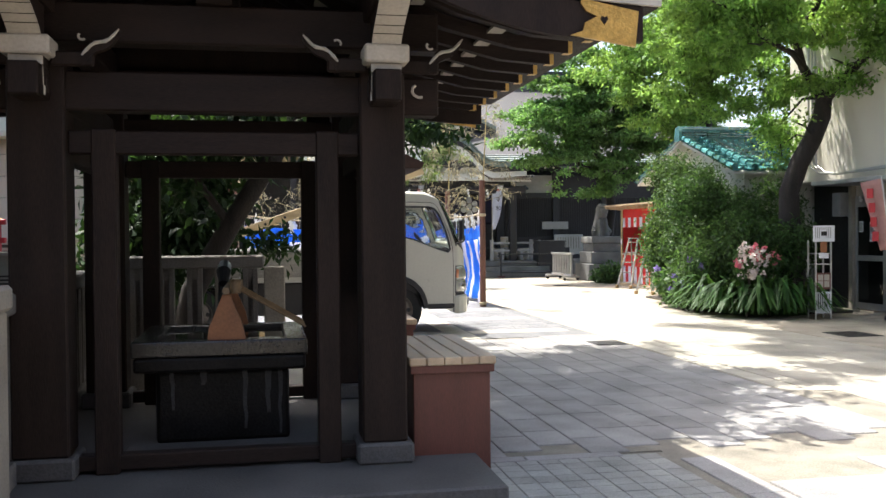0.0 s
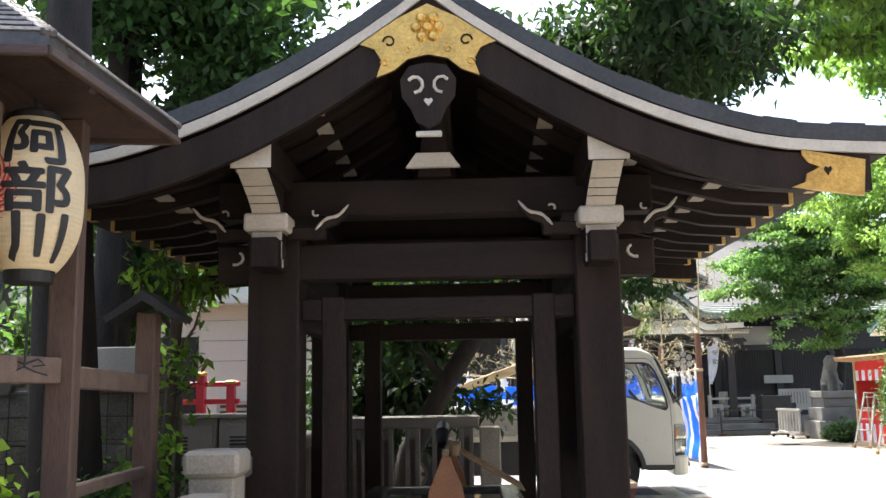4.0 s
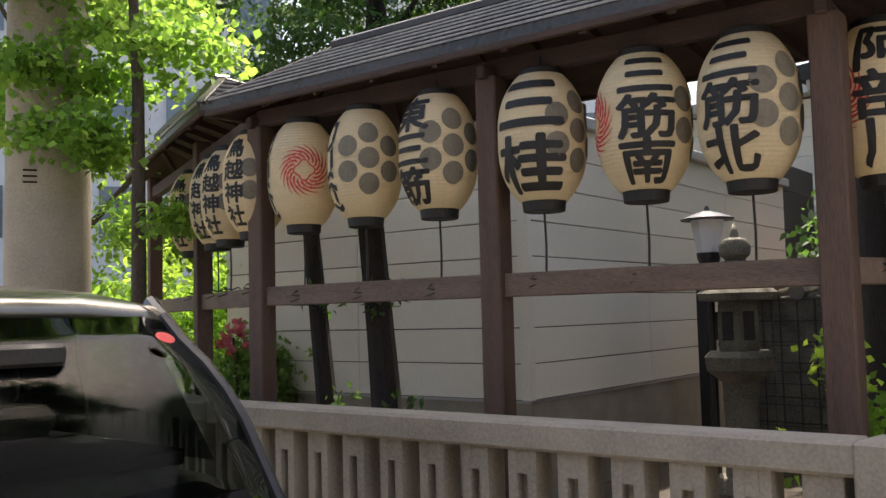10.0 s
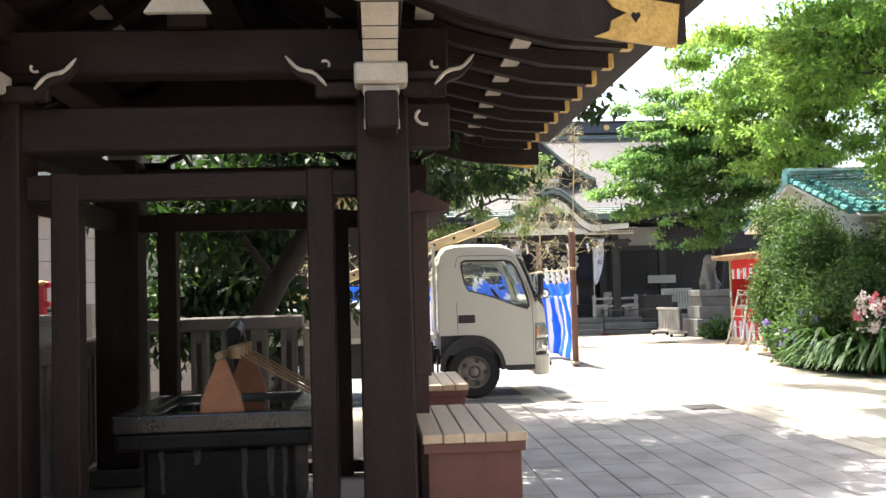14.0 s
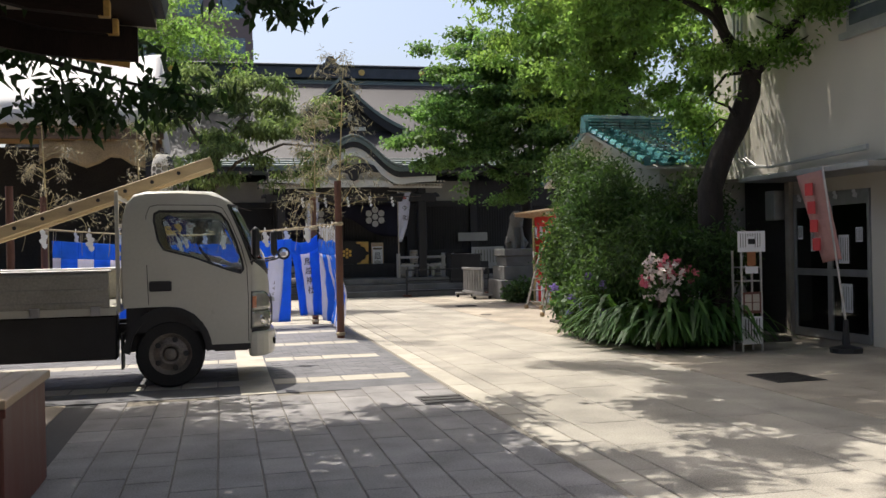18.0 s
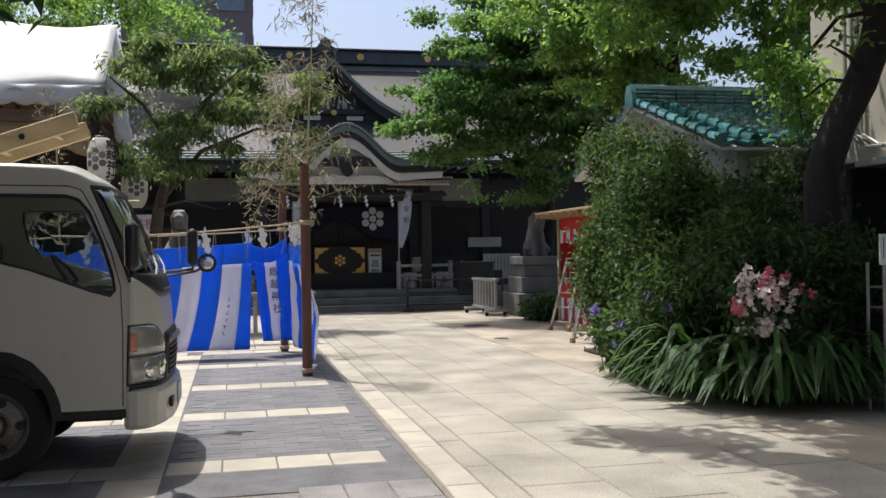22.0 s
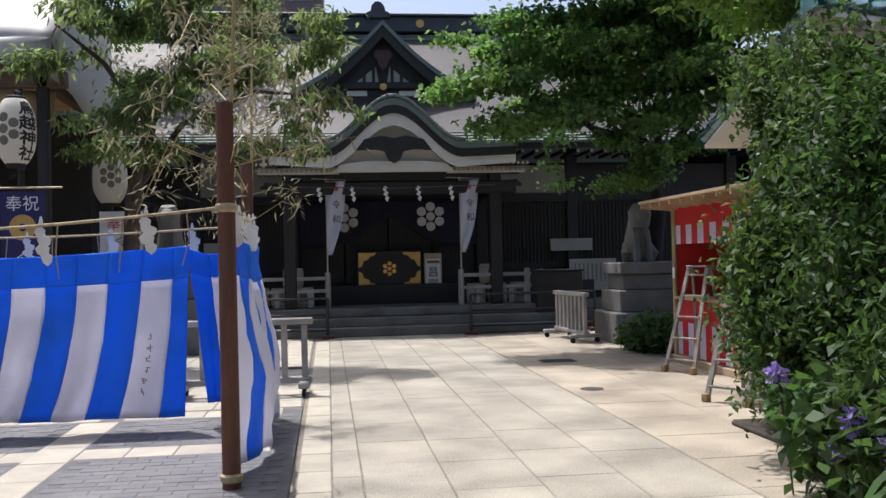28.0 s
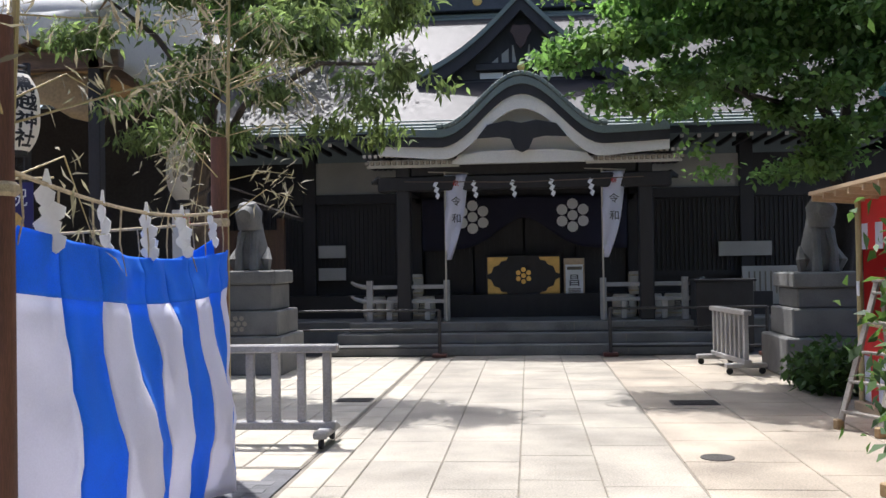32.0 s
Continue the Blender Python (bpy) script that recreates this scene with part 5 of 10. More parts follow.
def lantern(at, turn, words, R=0.205, H=0.63, stars=None, words_at=0.0, size=0.215, swirl=None, marks=None, label="", tassel=0.33, wide=1.4, group="paper lanterns on the rack", paper=PAPER):
    """A big paper lantern with ribs, black rims, brush writing, a crest and a hanging cord. at: the middle of the lower rim; stars, swirl, marks: where round the skin these stand."""
    ln = thing("paper_lantern", label, "lantern", group, Matrix.Translation(at) @ pose(0, 0, 0, 0, 0, turn))
    n = 66
    prof = [(lantern_radius(H * k / n, R, H) + (0.0014 if k % 2 else 0), H * k / n) for k in range(n + 1)]
    part("paper", lt(prof, 44), paper, ln, smooth=False)
    part("lower_rim", lt([(R * 0.44, -0.05), (R * 0.47, -0.047), (R * 0.50, 0.006), (R * 0.46, 0.008)], 28), INK, ln, "black lacquered rim")
    part("upper_rim", lt([(R * 0.46, H - 0.006), (R * 0.50, H - 0.004), (R * 0.48, H + 0.03), (R * 0.45, H + 0.035)], 28), INK, ln, "black lacquered rim")
    if words:
        st = (H * 0.93) / len(words)
        for k, ch in enumerate(words):
            bm = bmesh.new()
            signs_on(bm, ch, words_at * R, H * 0.465 + (size - st) * 0.5 - k * st, size, st, size * 0.034, wide)
            wrap(bm, R, H, 0.005)
            tagged(part("brush_sign", bm, INK, ln, "heavy black brush sign"), kind="stuff")
    if stars is not None:
        for k in range(7):
            bm = bmesh.new()
            q = 0 if k == 0 else 0.138
            a = math.pi / 2 + k * math.pi / 3
            disc(bm, stars * R + q * math.cos(a), 0.01 + q * math.sin(a), 0.058)
            wrap(bm, R, H, 0.004)
            part("crest_disc", bm, GREYINK, ln, "grey disc of the crest")
    if swirl is not None:
        bm = bmesh.new()
        for k in range(17):
            a0 = k * 2 * math.pi / 17
            for ring, w0 in ((0, 0.010), (1, 0.007)):
                pts = [(0.066 + 0.034 * ring + 0.0125 * j, a0 + ring * 0.2 + j * 0.17) for j in range(5)]
                for i, (p, q) in enumerate(zip(pts, pts[1:])):
                    wa, wb = w0 * (1 - i / 4) ** 0.6, w0 * (1 - (i + 1) / 4) ** 0.6 if i < 3 else 0.001
                    c = [(p[0] - wa, p[1]), (p[0] + wa, p[1]), (q[0] + wb, q[1]), (q[0] - wb, q[1])]
                    bm.faces.new([bm.verts.new((swirl * R + r * math.cos(t), 0.0 + r * math.sin(t), 0)) for r, t in c])
        for k in range(40):
            a, b = k * math.pi / 20, (k + 1) * math.pi / 20
            ra, rb = 0.048 + 0.008 * math.cos(4 * a), 0.048 + 0.008 * math.cos(4 * b)
            bm.faces.new([bm.verts.new((swirl * R + q * math.cos(c), q * math.sin(c), 0)) for q, c in ((ra, a), (ra + 0.009, a), (rb + 0.009, b), (rb, b))])
        wrap(bm, R, H, 0.004)
        tagged(part("swirl_crest", bm, REDINK, ln, "red flame swirl crest"), kind="stuff")
    if marks is not None:
        # writing seen edge on, not readable: heavy strokes
        bm = bmesh.new()
        for k, (dx, y, w, hh) in enumerate(((0.0, 0.22, 0.10, 0.03), (0.03, 0.16, 0.03, 0.09), (-0.02, 0.09, 0.10, 0.028), (0.02, 0.02, 0.03, 0.11), (-0.01, -0.07, 0.09, 0.03), (0.0, -0.13, 0.11, 0.028), (0.02, -0.18, 0.03, 0.08), (0.0, -0.24, 0.12, 0.028))):
            x = marks * R + dx
            sheet(bm, [[(x + w * (i / 6 - 0.5), y + 0.012 * math.sin(i + k) + hh * (j - 0.5), 0) for i in range(7)] for j in (0, 1)])
        wrap(bm, R, H, 0.005)
        tagged(part("brush_stroke", bm, INK, ln, "black brush strokes"), kind="stuff")
    cord = part("cord", tb([(0, 0, -0.05), (0.004, 0, -0.05 - tassel * 0.5), (0, 0, -0.05 - tassel)], 0.006, 5), BLACKPLASTIC, ln)
    z = -0.05 - tassel
    for sx in (-1, 1):
        part("bow", tb([(0, 0, z + 0.01), (sx * 0.05, 0.01, z + 0.03), (sx * 0.075, 0, z + 0.005), (sx * 0.03, 0, z)], 0.005, 5), BLACKPLASTIC, cord)
        part("bow_end", tb([(0, 0, z), (sx * 0.04, 0, z - 0.02), (sx * 0.085, 0.01, z - 0.035)], 0.004, 5), BLACKPLASTIC, cord)
    part("hook", tb([(0, 0, H + 0.03), (0, 0, H + 0.10)], 0.006, 5), BLACKPLASTIC, ln)
    return ln


def hang_lanterns():
    heavy, plain = "cream paper lantern lettered in heavy black brush writing", "cream paper lantern with a grey seven disc crest"
    spec = [  # post, post, share of the way between, words, their turn, size, disc crest, swirl crest, unreadable strokes, label
        (RA, RB, 0.205, "三筋北", -0.42, 0.198, 0.84, None, None, heavy), (RA, RB, 0.50, "三筋南", 0.05, 0.198, 1.5, -1.35, None, "cream paper lantern with heavy writing and a red swirl"), (RA, RB, 0.825, "三桂", -0.34, 0.275, 0.9, None, None, heavy),
        (RB, RC, 0.20, "東三筋", -0.85, 0.19, 0.38, None, None, heavy), (RB, RC, 0.50, "", 0, 0.2, 0.10, None, -1.15, plain), (RB, RC, 0.785, "", 0, 0.2, None, 0.02, -1.35, "cream paper lantern with a red flame swirl crest")]
    eye = Vector((-0.34, -0.2, 0))
    for a, b, f, words, wa, size, st, sw, mk, label in spec:
        p = a.lerp(b, f)
        yaw = math.degrees(math.atan2(eye.x - p.x, -(eye.y - p.y)))
        near = a is RA
        lantern((p.x, p.y, 2.035 if near else 2.05), yaw, words, 0.212 if near else 0.205, 0.605 if near else 0.59, st, wa, size, sw, mk, label, 0.32 if near else 0.36)
    for k, s in enumerate((0.14, 0.74, 1.09, 1.84)):
        p = along(RC, RE, s)
        yaw = math.degrees(math.atan2(eye.x - p.x, -(eye.y - p.y)))
        lantern((p.x, p.y, 2.05), yaw, "鳥越神社", 0.195, 0.60, 0.45, -0.75, 0.13, None, None, "cream paper lantern lettered with the shrine's name", 0.3, 1.2)
    lantern(Vector((-1.835, 3.70, 2.035)), 18, "阿部川", 0.198, 0.62, None, 0.22, 0.205, -0.85, None, "cream paper lantern on the rack's short end")


hang_lanterns()


# ---- cast stone fence round the rack's bed ----
def fence_run(a, b, top, name="fence", label="grey cast stone fence with slotted panels", base=0.0, pitch=0.235, stone=None):
    """Rail, sill and broad flat balusters with narrow gaps between, from a to b."""
    f = thing(name, label, "fence")
    stone = stone or CONCRETE
    a, b = Vector(a), Vector(b)
    d = (b - a).normalized()
    L = (b - a).length
    part("rail", bmb((a.x, a.y, top - 0.06), (b.x, b.y, top - 0.06), 0.19, 0.12, 0.014), stone, f)
    part("sill", bmb((a.x, a.y, base + 0.12), (b.x, b.y, base + 0.12), 0.18, 0.24, 0.012), stone, f)
    n = max(1, int(L / pitch))
    zb, zt = base + 0.24, top - 0.12
    me = None
    for k in range(n):
        p = a + d * (L * (k + 0.5) / n)
        if me is None:
            bm = bmesh.new()
            for sx in (-1, 1):
                box(bm, sx * 0.047 - 0.023, sx * 0.047 + 0.023, -0.065, 0.065, zb, zt, 0.004)
            box(bm, -0.03, 0.03, -0.062, 0.062, zt - 0.10, zt)
            box(bm, -0.03, 0.03, -0.062, 0.062, zb, zb + 0.09)
            box(bm, -0.03, 0.03, -0.012, 0.012, zb, zt)
            ob = part("slotted_baluster", bm, stone, f)
            me = ob.data
        else:
            ob = new("slotted_baluster", me)
            ob.parent = f
        ob.matrix_basis = Matrix.Translation((p.x, p.y, 0)) @ pose(0, 0, 0, 0, 0, math.degrees(math.atan2(d.y, d.x)))
    return f


def stone_post(x, y, w, h, name="fence_post", cap=True):
    f = thing(name, "grey cast stone fence post with a stepped cap", "fence post", "stone fence posts")
    part("shaft", bx(x - w / 2, x + w / 2, y - w / 2, y + w / 2, 0, h - 0.13, 0.012), CONCRETE, f)
    if cap:
        part("cap", bx(x - w / 2 - 0.025, x + w / 2 + 0.025, y - w / 2 - 0.025, y + w / 2 + 0.025, h - 0.13, h, 0.02), CONCRETE, f)
    part("foot", bx(x - w / 2 - 0.03, x + w / 2 + 0.03, y - w / 2 - 0.03, y + w / 2 + 0.03, 0, 0.14, 0.015), CONCRETE, f)
    return f


FC = Vector((-1.54, 2.95, 0))
fence_run(FC + Vector((-0.12, -0.015, 0)), (-5.05, 2.47, 0), 1.06)
fence_run((-5.05, 2.47, 0), (-9.2, 3.0, 0), 1.06)
fence_run(FC + Vector((0.01, 0.12, 0)), (-1.39, 4.82, 0), 1.045)
cp = thing("fence_post", "grey cast stone corner post under the fence rail", "fence post", "stone fence posts")
part("shaft", bx(FC.x - 0.12, FC.x + 0.12, FC.y - 0.12, FC.y + 0.12, 0, 1.062, 0.012), CONCRETE, cp)
stone_post(-1.39, 4.95, 0.235, 1.25)
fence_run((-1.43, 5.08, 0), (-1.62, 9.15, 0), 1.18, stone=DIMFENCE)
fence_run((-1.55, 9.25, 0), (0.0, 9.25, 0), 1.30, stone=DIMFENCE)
stone_post(0.10, 9.25, 0.2, 1.32, cap=False)


# ---- basin inside the pavilion ----
def basin():
    b = thing("water_basin", "dark wet stone water basin under the pavilion", "basin")
    x0, x1, y0, y1 = -0.85, 0.28, 6.30, 7.55
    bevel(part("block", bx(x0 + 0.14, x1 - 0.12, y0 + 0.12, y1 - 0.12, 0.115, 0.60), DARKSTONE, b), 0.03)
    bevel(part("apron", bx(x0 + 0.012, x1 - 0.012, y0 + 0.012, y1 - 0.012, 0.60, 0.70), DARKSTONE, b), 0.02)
    for a in ((x0, x1, y0, y0 + 0.15), (x0, x1, y1 - 0.15, y1), (x0, x0 + 0.15, y0 + 0.15, y1 - 0.15), (x1 - 0.15, x1, y0 + 0.15, y1 - 0.15)):
        bevel(part("rim", bx(*a, 0.70, 0.805), RIMWET, b, "wet dark stone rim"), 0.012)
    part("water", bx(x0 + 0.15, x1 - 0.15, y0 + 0.15, y1 - 0.15, 0.70, 0.775), WATER, b, "still clear water")
    srng = random.Random(3)
    for x, w, z0 in ((-0.40, 0.05, 0.50), (-0.13, 0.035, 0.20), (0.02, 0.045, 0.30), (0.10, 0.03, 0.16), (-0.60, 0.03, 0.34)):
        pts = [(x + srng.uniform(-0.006, 0.006), 0.60 - (0.60 - z0) * k / 5) for k in range(6)]
        part("lime_streak", pr([(p[0] - w / 2 * (1 - 0.5 * k / 5), p[1]) for k, p in enumerate(pts)] + [(p[0] + w / 2 * (1 - 0.5 * k / 5), p[1]) for k, p in enumerate(pts)][::-1], y0 + 0.1165, y0 + 0.121), STREAK, b, "pale streak down the basin")
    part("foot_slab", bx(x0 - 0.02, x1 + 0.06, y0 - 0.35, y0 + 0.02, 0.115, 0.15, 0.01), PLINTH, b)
    r = thing("ladle_rest", "orange brown wooden ladle rest across the basin", "ladle rest")
    part("end_board", pr([(-0.37, 0.80), (-0.12, 0.80), (-0.14, 0.90), (-0.19, 1.02), (-0.22, 1.10), (-0.27, 1.10), (-0.31, 1.0), (-0.36, 0.88)], 6.36, 6.40), ORANGEPLANK, r)
    part("end_board", pr([(-0.37, 0.80), (-0.12, 0.80), (-0.14, 0.90), (-0.19, 1.02), (-0.22, 1.10), (-0.27, 1.10), (-0.31, 1.0), (-0.36, 0.88)], 7.42, 7.46), ORANGEPLANK, r)
    part("pole", tb([(-0.245, 6.28, 1.13), (-0.245, 7.55, 1.13)], 0.024, 8), LADLEWOOD, r, "bamboo pole")
    for k in range(4):
        l = thing("bamboo_ladle", "small bamboo ladle resting on the pole", "ladle", "ladles on the rest")
        y = 6.5 + 0.16 * k
        part("handle", tb([(-0.16, y, 1.12), (0.28, y + 0.03, 0.86)], 0.008, 6), LADLEWOOD, l)
        part("cup", lt([(0.035, 0), (0.037, 0.0), (0.04, 0.07), (0.036, 0.07), (0.033, 0.01)], 14, (-0.19, y, 1.10)), LADLEWOOD, l)
    p = thing("water_spout", "dark bronze spout over the basin", "spout")
    part("pipe", tb([(-0.30, 7.50, 0.80), (-0.30, 7.46, 1.16), (-0.29, 7.30, 1.26), (-0.29, 7.12, 1.22), (-0.29, 7.05, 1.14)], [0.05, 0.045, 0.05, 0.055, 0.035], 10), BLACKMETAL, p)
    return b


basin()


def plank_box(x0, x1, y0, y1, h):
    b = thing("wooden_box", "red brown box with a pale slatted wooden top", "box", "boxes beside the pavilion")
    part("body", bx(x0 + 0.03, x1 - 0.03, y0 + 0.04, y1 - 0.04, 0, h - 0.055, 0.006), REDBOX, b)
    part("rim_board", bx(x0 + 0.01, x1 - 0.01, y0 + 0.012, y0 + 0.03, h - 0.10, h - 0.05, 0.003), REDBOX, b)
    n = 5
    for k in range(n):
        a, c = x0 + (x1 - x0) * k / n, x0 + (x1 - x0) * (k + 1) / n
        part("top_plank", bx(a + 0.002, c - 0.002, y0, y1, h - 0.05, h, 0.006), PALEWOOD, b)
    return b


plank_box(0.87, 1.42, 5.70, 7.0, 0.725)
plank_box(0.83, 1.39, 8.60, 9.9, 0.70)


# ---- notice case at the pavilion's far corner ----
def notice_case():
    c = thing("notice_case", "dark brown framed glass notice case with papers inside", "notice case")
    x0, x1, y0, y1 = 0.86, 0.98, 6.6, 8.0
    part("leg", bx(x0 + 0.02, x1 - 0.02, y0, y0 + 0.07, 0, 0.95), CASEWOOD, c)
    part("leg", bx(x0 + 0.02, x1 - 0.02, y1 - 0.07, y1, 0, 0.95), CASEWOOD, c)
    part("back", bx(x0, x0 + 0.02, y0, y1, 0.95, 1.95), CASEWOOD, c)
    for a in ((y0, y0 + 0.06, 0.95, 1.95), (y1 - 0.06, y1, 0.95, 1.95), (y0 + 0.06, y1 - 0.06, 0.95, 1.02), (y0 + 0.06, y1 - 0.06, 1.88, 1.95)):
        part("frame", bx(x0 + 0.02, x1, a[0], a[1], a[2], a[3], 0.004), CASEWOOD, c)
    part("pane", bx(x1 - 0.03, x1 - 0.024, y0 + 0.06, y1 - 0.06, 1.02, 1.88), GLASS, c).visible_shadow = False
    for k in range(3):
        part("notice", bx(x0 + 0.022, x0 + 0.025, y0 + 0.12 + 0.42 * k, y0 + 0.46 + 0.42 * k, 1.15, 1.75), WHITEPAPER, c, "paper notice")
    part("hood", pr([(x0 - 0.1, 1.95), (x1 + 0.12, 1.95), (x1 + 0.14, 1.99), (x0 + 0.06, 2.08), (x0 - 0.12, 1.99)], y0 - 0.06, y1 + 0.06), CASEWOOD, c)
    return c


notice_case()


# ---- small flatbed truck ----
def wheel(t, x, y, r, w, out):
    tyre = part("tyre", lt([(r * 0.62, -w / 2), (r * 0.93, -w / 2), (r, -w * 0.36), (r, w * 0.36), (r * 0.93, w / 2), (r * 0.62, w / 2), (r * 0.62, -w / 2)], 28), RUBBER, t, smooth=True)
    tyre.matrix_basis = Matrix.Translation((x, y, r)) @ pose(0, 0, 0, 90)
    rim = part("rim", lt([(0.0, 0.0), (r * 0.20, 0.005), (r * 0.24, 0.05), (r * 0.30, 0.055), (r * 0.50, 0.02), (r * 0.60, 0.06), (r * 0.64, 0.06), (r * 0.64, -w / 2)], 24), RIMMETAL, tyre, "worn silver wheel rim", smooth=True)
    rim.matrix_basis = Matrix.Translation((0, 0, 0.03)) if out < 0 else pose(0, 0, 0, 180)
    for k in range(5):
        a = 2 * math.pi * k / 5
        hole = part("rim_hole", lt([(0.0, 0.002), (r * 0.085, 0.002), (r * 0.085, -0.01)], 12), BLACKPLASTIC, tyre)
        hole.matrix_basis = Matrix.Translation((r * 0.44 * math.cos(a), r * 0.44 * math.sin(a), 0.075)) if out < 0 else Matrix.Translation((r * 0.44 * math.cos(a), r * 0.44 * math.sin(a), -0.05))
    part("hub", lt([(r * 0.17, 0.06), (r * 0.17, 0.11), (r * 0.10, 0.125), (0.0, 0.125)], 14), RIMMETAL, tyre, smooth=True)
    return tyre


def truck():
    t = thing("flatbed_truck", "cream white small flatbed truck parked across the yard", "truck")
    y0, y1 = 13.75, 15.45
    # cab shell: side outline with the window cut out, skins joined round the roof
    side = [(1.48, 0.87), (1.475, 1.50), (1.49, 1.82), (1.53, 1.97), (1.60, 2.045), (1.72, 2.075), (2.05, 2.08), (2.36, 2.065), (2.49, 2.03), (2.565, 1.96), (2.69, 1.66), (2.795, 1.36), (2.81, 1.24), (2.81, 1.10), (2.80, 0.92), (2.79, 0.56), (2.78, 0.45), (2.37, 0.45), (2.345, 0.55), (2.29, 0.69), (2.20, 0.79), (2.08, 0.855), (1.94, 0.875), (1.72, 0.875)]
    win = [(1.842, 1.58), (1.80, 1.80), (1.808, 1.87), (1.86, 1.90), (2.42, 1.89), (2.50, 1.865), (2.57, 1.78), (2.65, 1.58), (2.715, 1.36), (2.73, 1.25), (2.70, 1.21), (2.58, 1.245), (2.40, 1.315), (2.20, 1.395), (2.02, 1.445), (1.90, 1.48)]
    for yy, s in ((y0, 1), (y1, -1)):
        bm = bmesh.new()
        A = [bm.verts.new((x, yy + s * (0.055 if z > 1.5 else 0.0) * (z - 1.5) / 0.55 if z > 1.5 else yy, z)) for x, z in side]
        W = [bm.verts.new((x, yy + s * 0.055 * max(0, z - 1.5) / 0.55, z)) for x, z in win]
        ea = [bm.edges.new((A[k], A[(k + 1) % len(A)])) for k in range(len(A))]
        ew = [bm.edges.new((W[k], W[(k + 1) % len(W)])) for k in range(len(W))]
        bmesh.ops.triangle_fill(bm, use_beauty=True, edges=ea + ew)
        d = thicken(part("cab_side", bm, WHITETRUCK, t), 0.04)
        bm = bmesh.new()
        bm.faces.new([bm.verts.new((x, yy + s * (0.012 + 0.055 * max(0, z - 1.5) / 0.55), z)) for x, z in win])
        g = part("side_window", bm, TINTGLASS, t, "tinted side window")
        thicken(g, 0.006).visible_shadow = False
        bm = bmesh.new()
        tube(bm, [(x, yy - s * 0.008 + s * 0.055 * max(0, z - 1.5) / 0.55, z) for x, z in win + win[:1]], 0.016, 6, False)
        part("window_seal", bm, BLACKPLASTIC, g)
        # door seam, handle
        seam = [(1.735, 0.90), (1.725, 1.30), (1.725, 1.85), (1.76, 1.945), (1.84, 1.965), (2.44, 1.955), (2.52, 1.925), (2.60, 1.78), (2.71, 1.50), (2.765, 1.28), (2.775, 0.95), (2.77, 0.47)]
        part("door_seam", tb([(x, yy - s * 0.018 + s * 0.055 * max(0, z - 1.5) / 0.55, z) for x, z in seam], 0.005, 4), BLACKPLASTIC, d)
        part("door_handle", bx(1.745, 1.975, yy - 0.03 if s > 0 else yy + 0.012, yy - 0.012 if s > 0 else yy + 0.03, 1.04, 1.15, 0.012), BLACKPLASTIC, d, "black door handle")
    # roof, back and front skins across
    outline = [(1.475, 0.90), (1.475, 1.50), (1.49, 1.82), (1.53, 1.97), (1.60, 2.045), (1.72, 2.075), (2.05, 2.08), (2.36, 2.065), (2.49, 2.03), (2.565, 1.96)]
    bm = bmesh.new()
    rows = []
    for x, z in outline:
        ins = 0.055 * max(0, z - 1.5) / 0.55
        lift = 0.03 if z > 2.03 else 0
        fwd = 0.115 * max(0.0, (x - 2.05) / 0.515)
        rows.append([(x, y0 + ins, z), (x + 0.35 * fwd, y0 + ins + 0.10, z + lift), (x + 0.8 * fwd, y0 + ins + 0.35, z + 1.7 * lift), (x + fwd, (y0 + y1) / 2, z + 2 * lift), (x + 0.8 * fwd, y1 - ins - 0.35, z + 1.7 * lift), (x + 0.35 * fwd, y1 - ins - 0.10, z + lift), (x, y1 - ins, z)])
    sheet(bm, rows)
    thicken(part("cab_roof", bm, WHITETRUCK, t, smooth=True), 0.02)
    part("cab_floor", bx(1.5, 2.74, y0 + 0.05, y1 - 0.05, 0.60, 0.9), BLACKPLASTIC, t)
    part("engine_cover", bx(1.5, 2.7, y0 + 0.5, y1 - 0.5, 0.9, 1.05), BLACKPLASTIC, t)
    for yy in (y0 + 0.42, y1 - 0.42):
        part("seat", bx(1.62, 2.05, yy - 0.24, yy + 0.24, 1.0, 1.12, 0.03), BLACKPLASTIC, t)
        part("seat_back", bx(1.56, 1.70, yy - 0.24, yy + 0.24, 1.12, 1.62, 0.03), BLACKPLASTIC, t)
    part("dashboard", bx(2.45, 2.74, y0 + 0.06, y1 - 0.06, 1.05, 1.28, 0.03), BLACKPLASTIC, t)
    sw = part("steering_wheel", lt([(0.17, -0.012), (0.185, 0), (0.17, 0.012), (0.155, 0), (0.17, -0.012)], 20), BLACKPLASTIC, t)
    sw.matrix_basis = Matrix.Translation((2.35, y0 + 0.42, 1.36)) @ pose(0, 0, 0, 0, 55, 0)
    # front: a shell that wraps round both corners
    heights = [0.56, 0.74, 0.92, 1.10, 1.24, 1.36, 1.66, 1.96]
    middle = [3.02, 3.035, 3.03, 3.02, 2.995, 2.965, 2.835, 2.68]
    corner = [2.79, 2.795, 2.80, 2.81, 2.81, 2.795, 2.69, 2.565]

    def front(v, z, off=0.0):
        """The shell's point v (-1 near side, 1 far side) across at height z, off metres proud of it."""
        xm, xc = float(np.interp(z, heights, middle)), float(np.interp(z, heights, corner))
        ins = 0.055 * max(0.0, z - 1.5) / 0.55
        half = (y1 - y0) / 2 - ins
        a = abs(v)
        drop = 0.30 * a ** 2 + 0.70 * max(0.0, (a - 0.62) / 0.38) ** 2.4
        lean = 0.75 * a ** 4
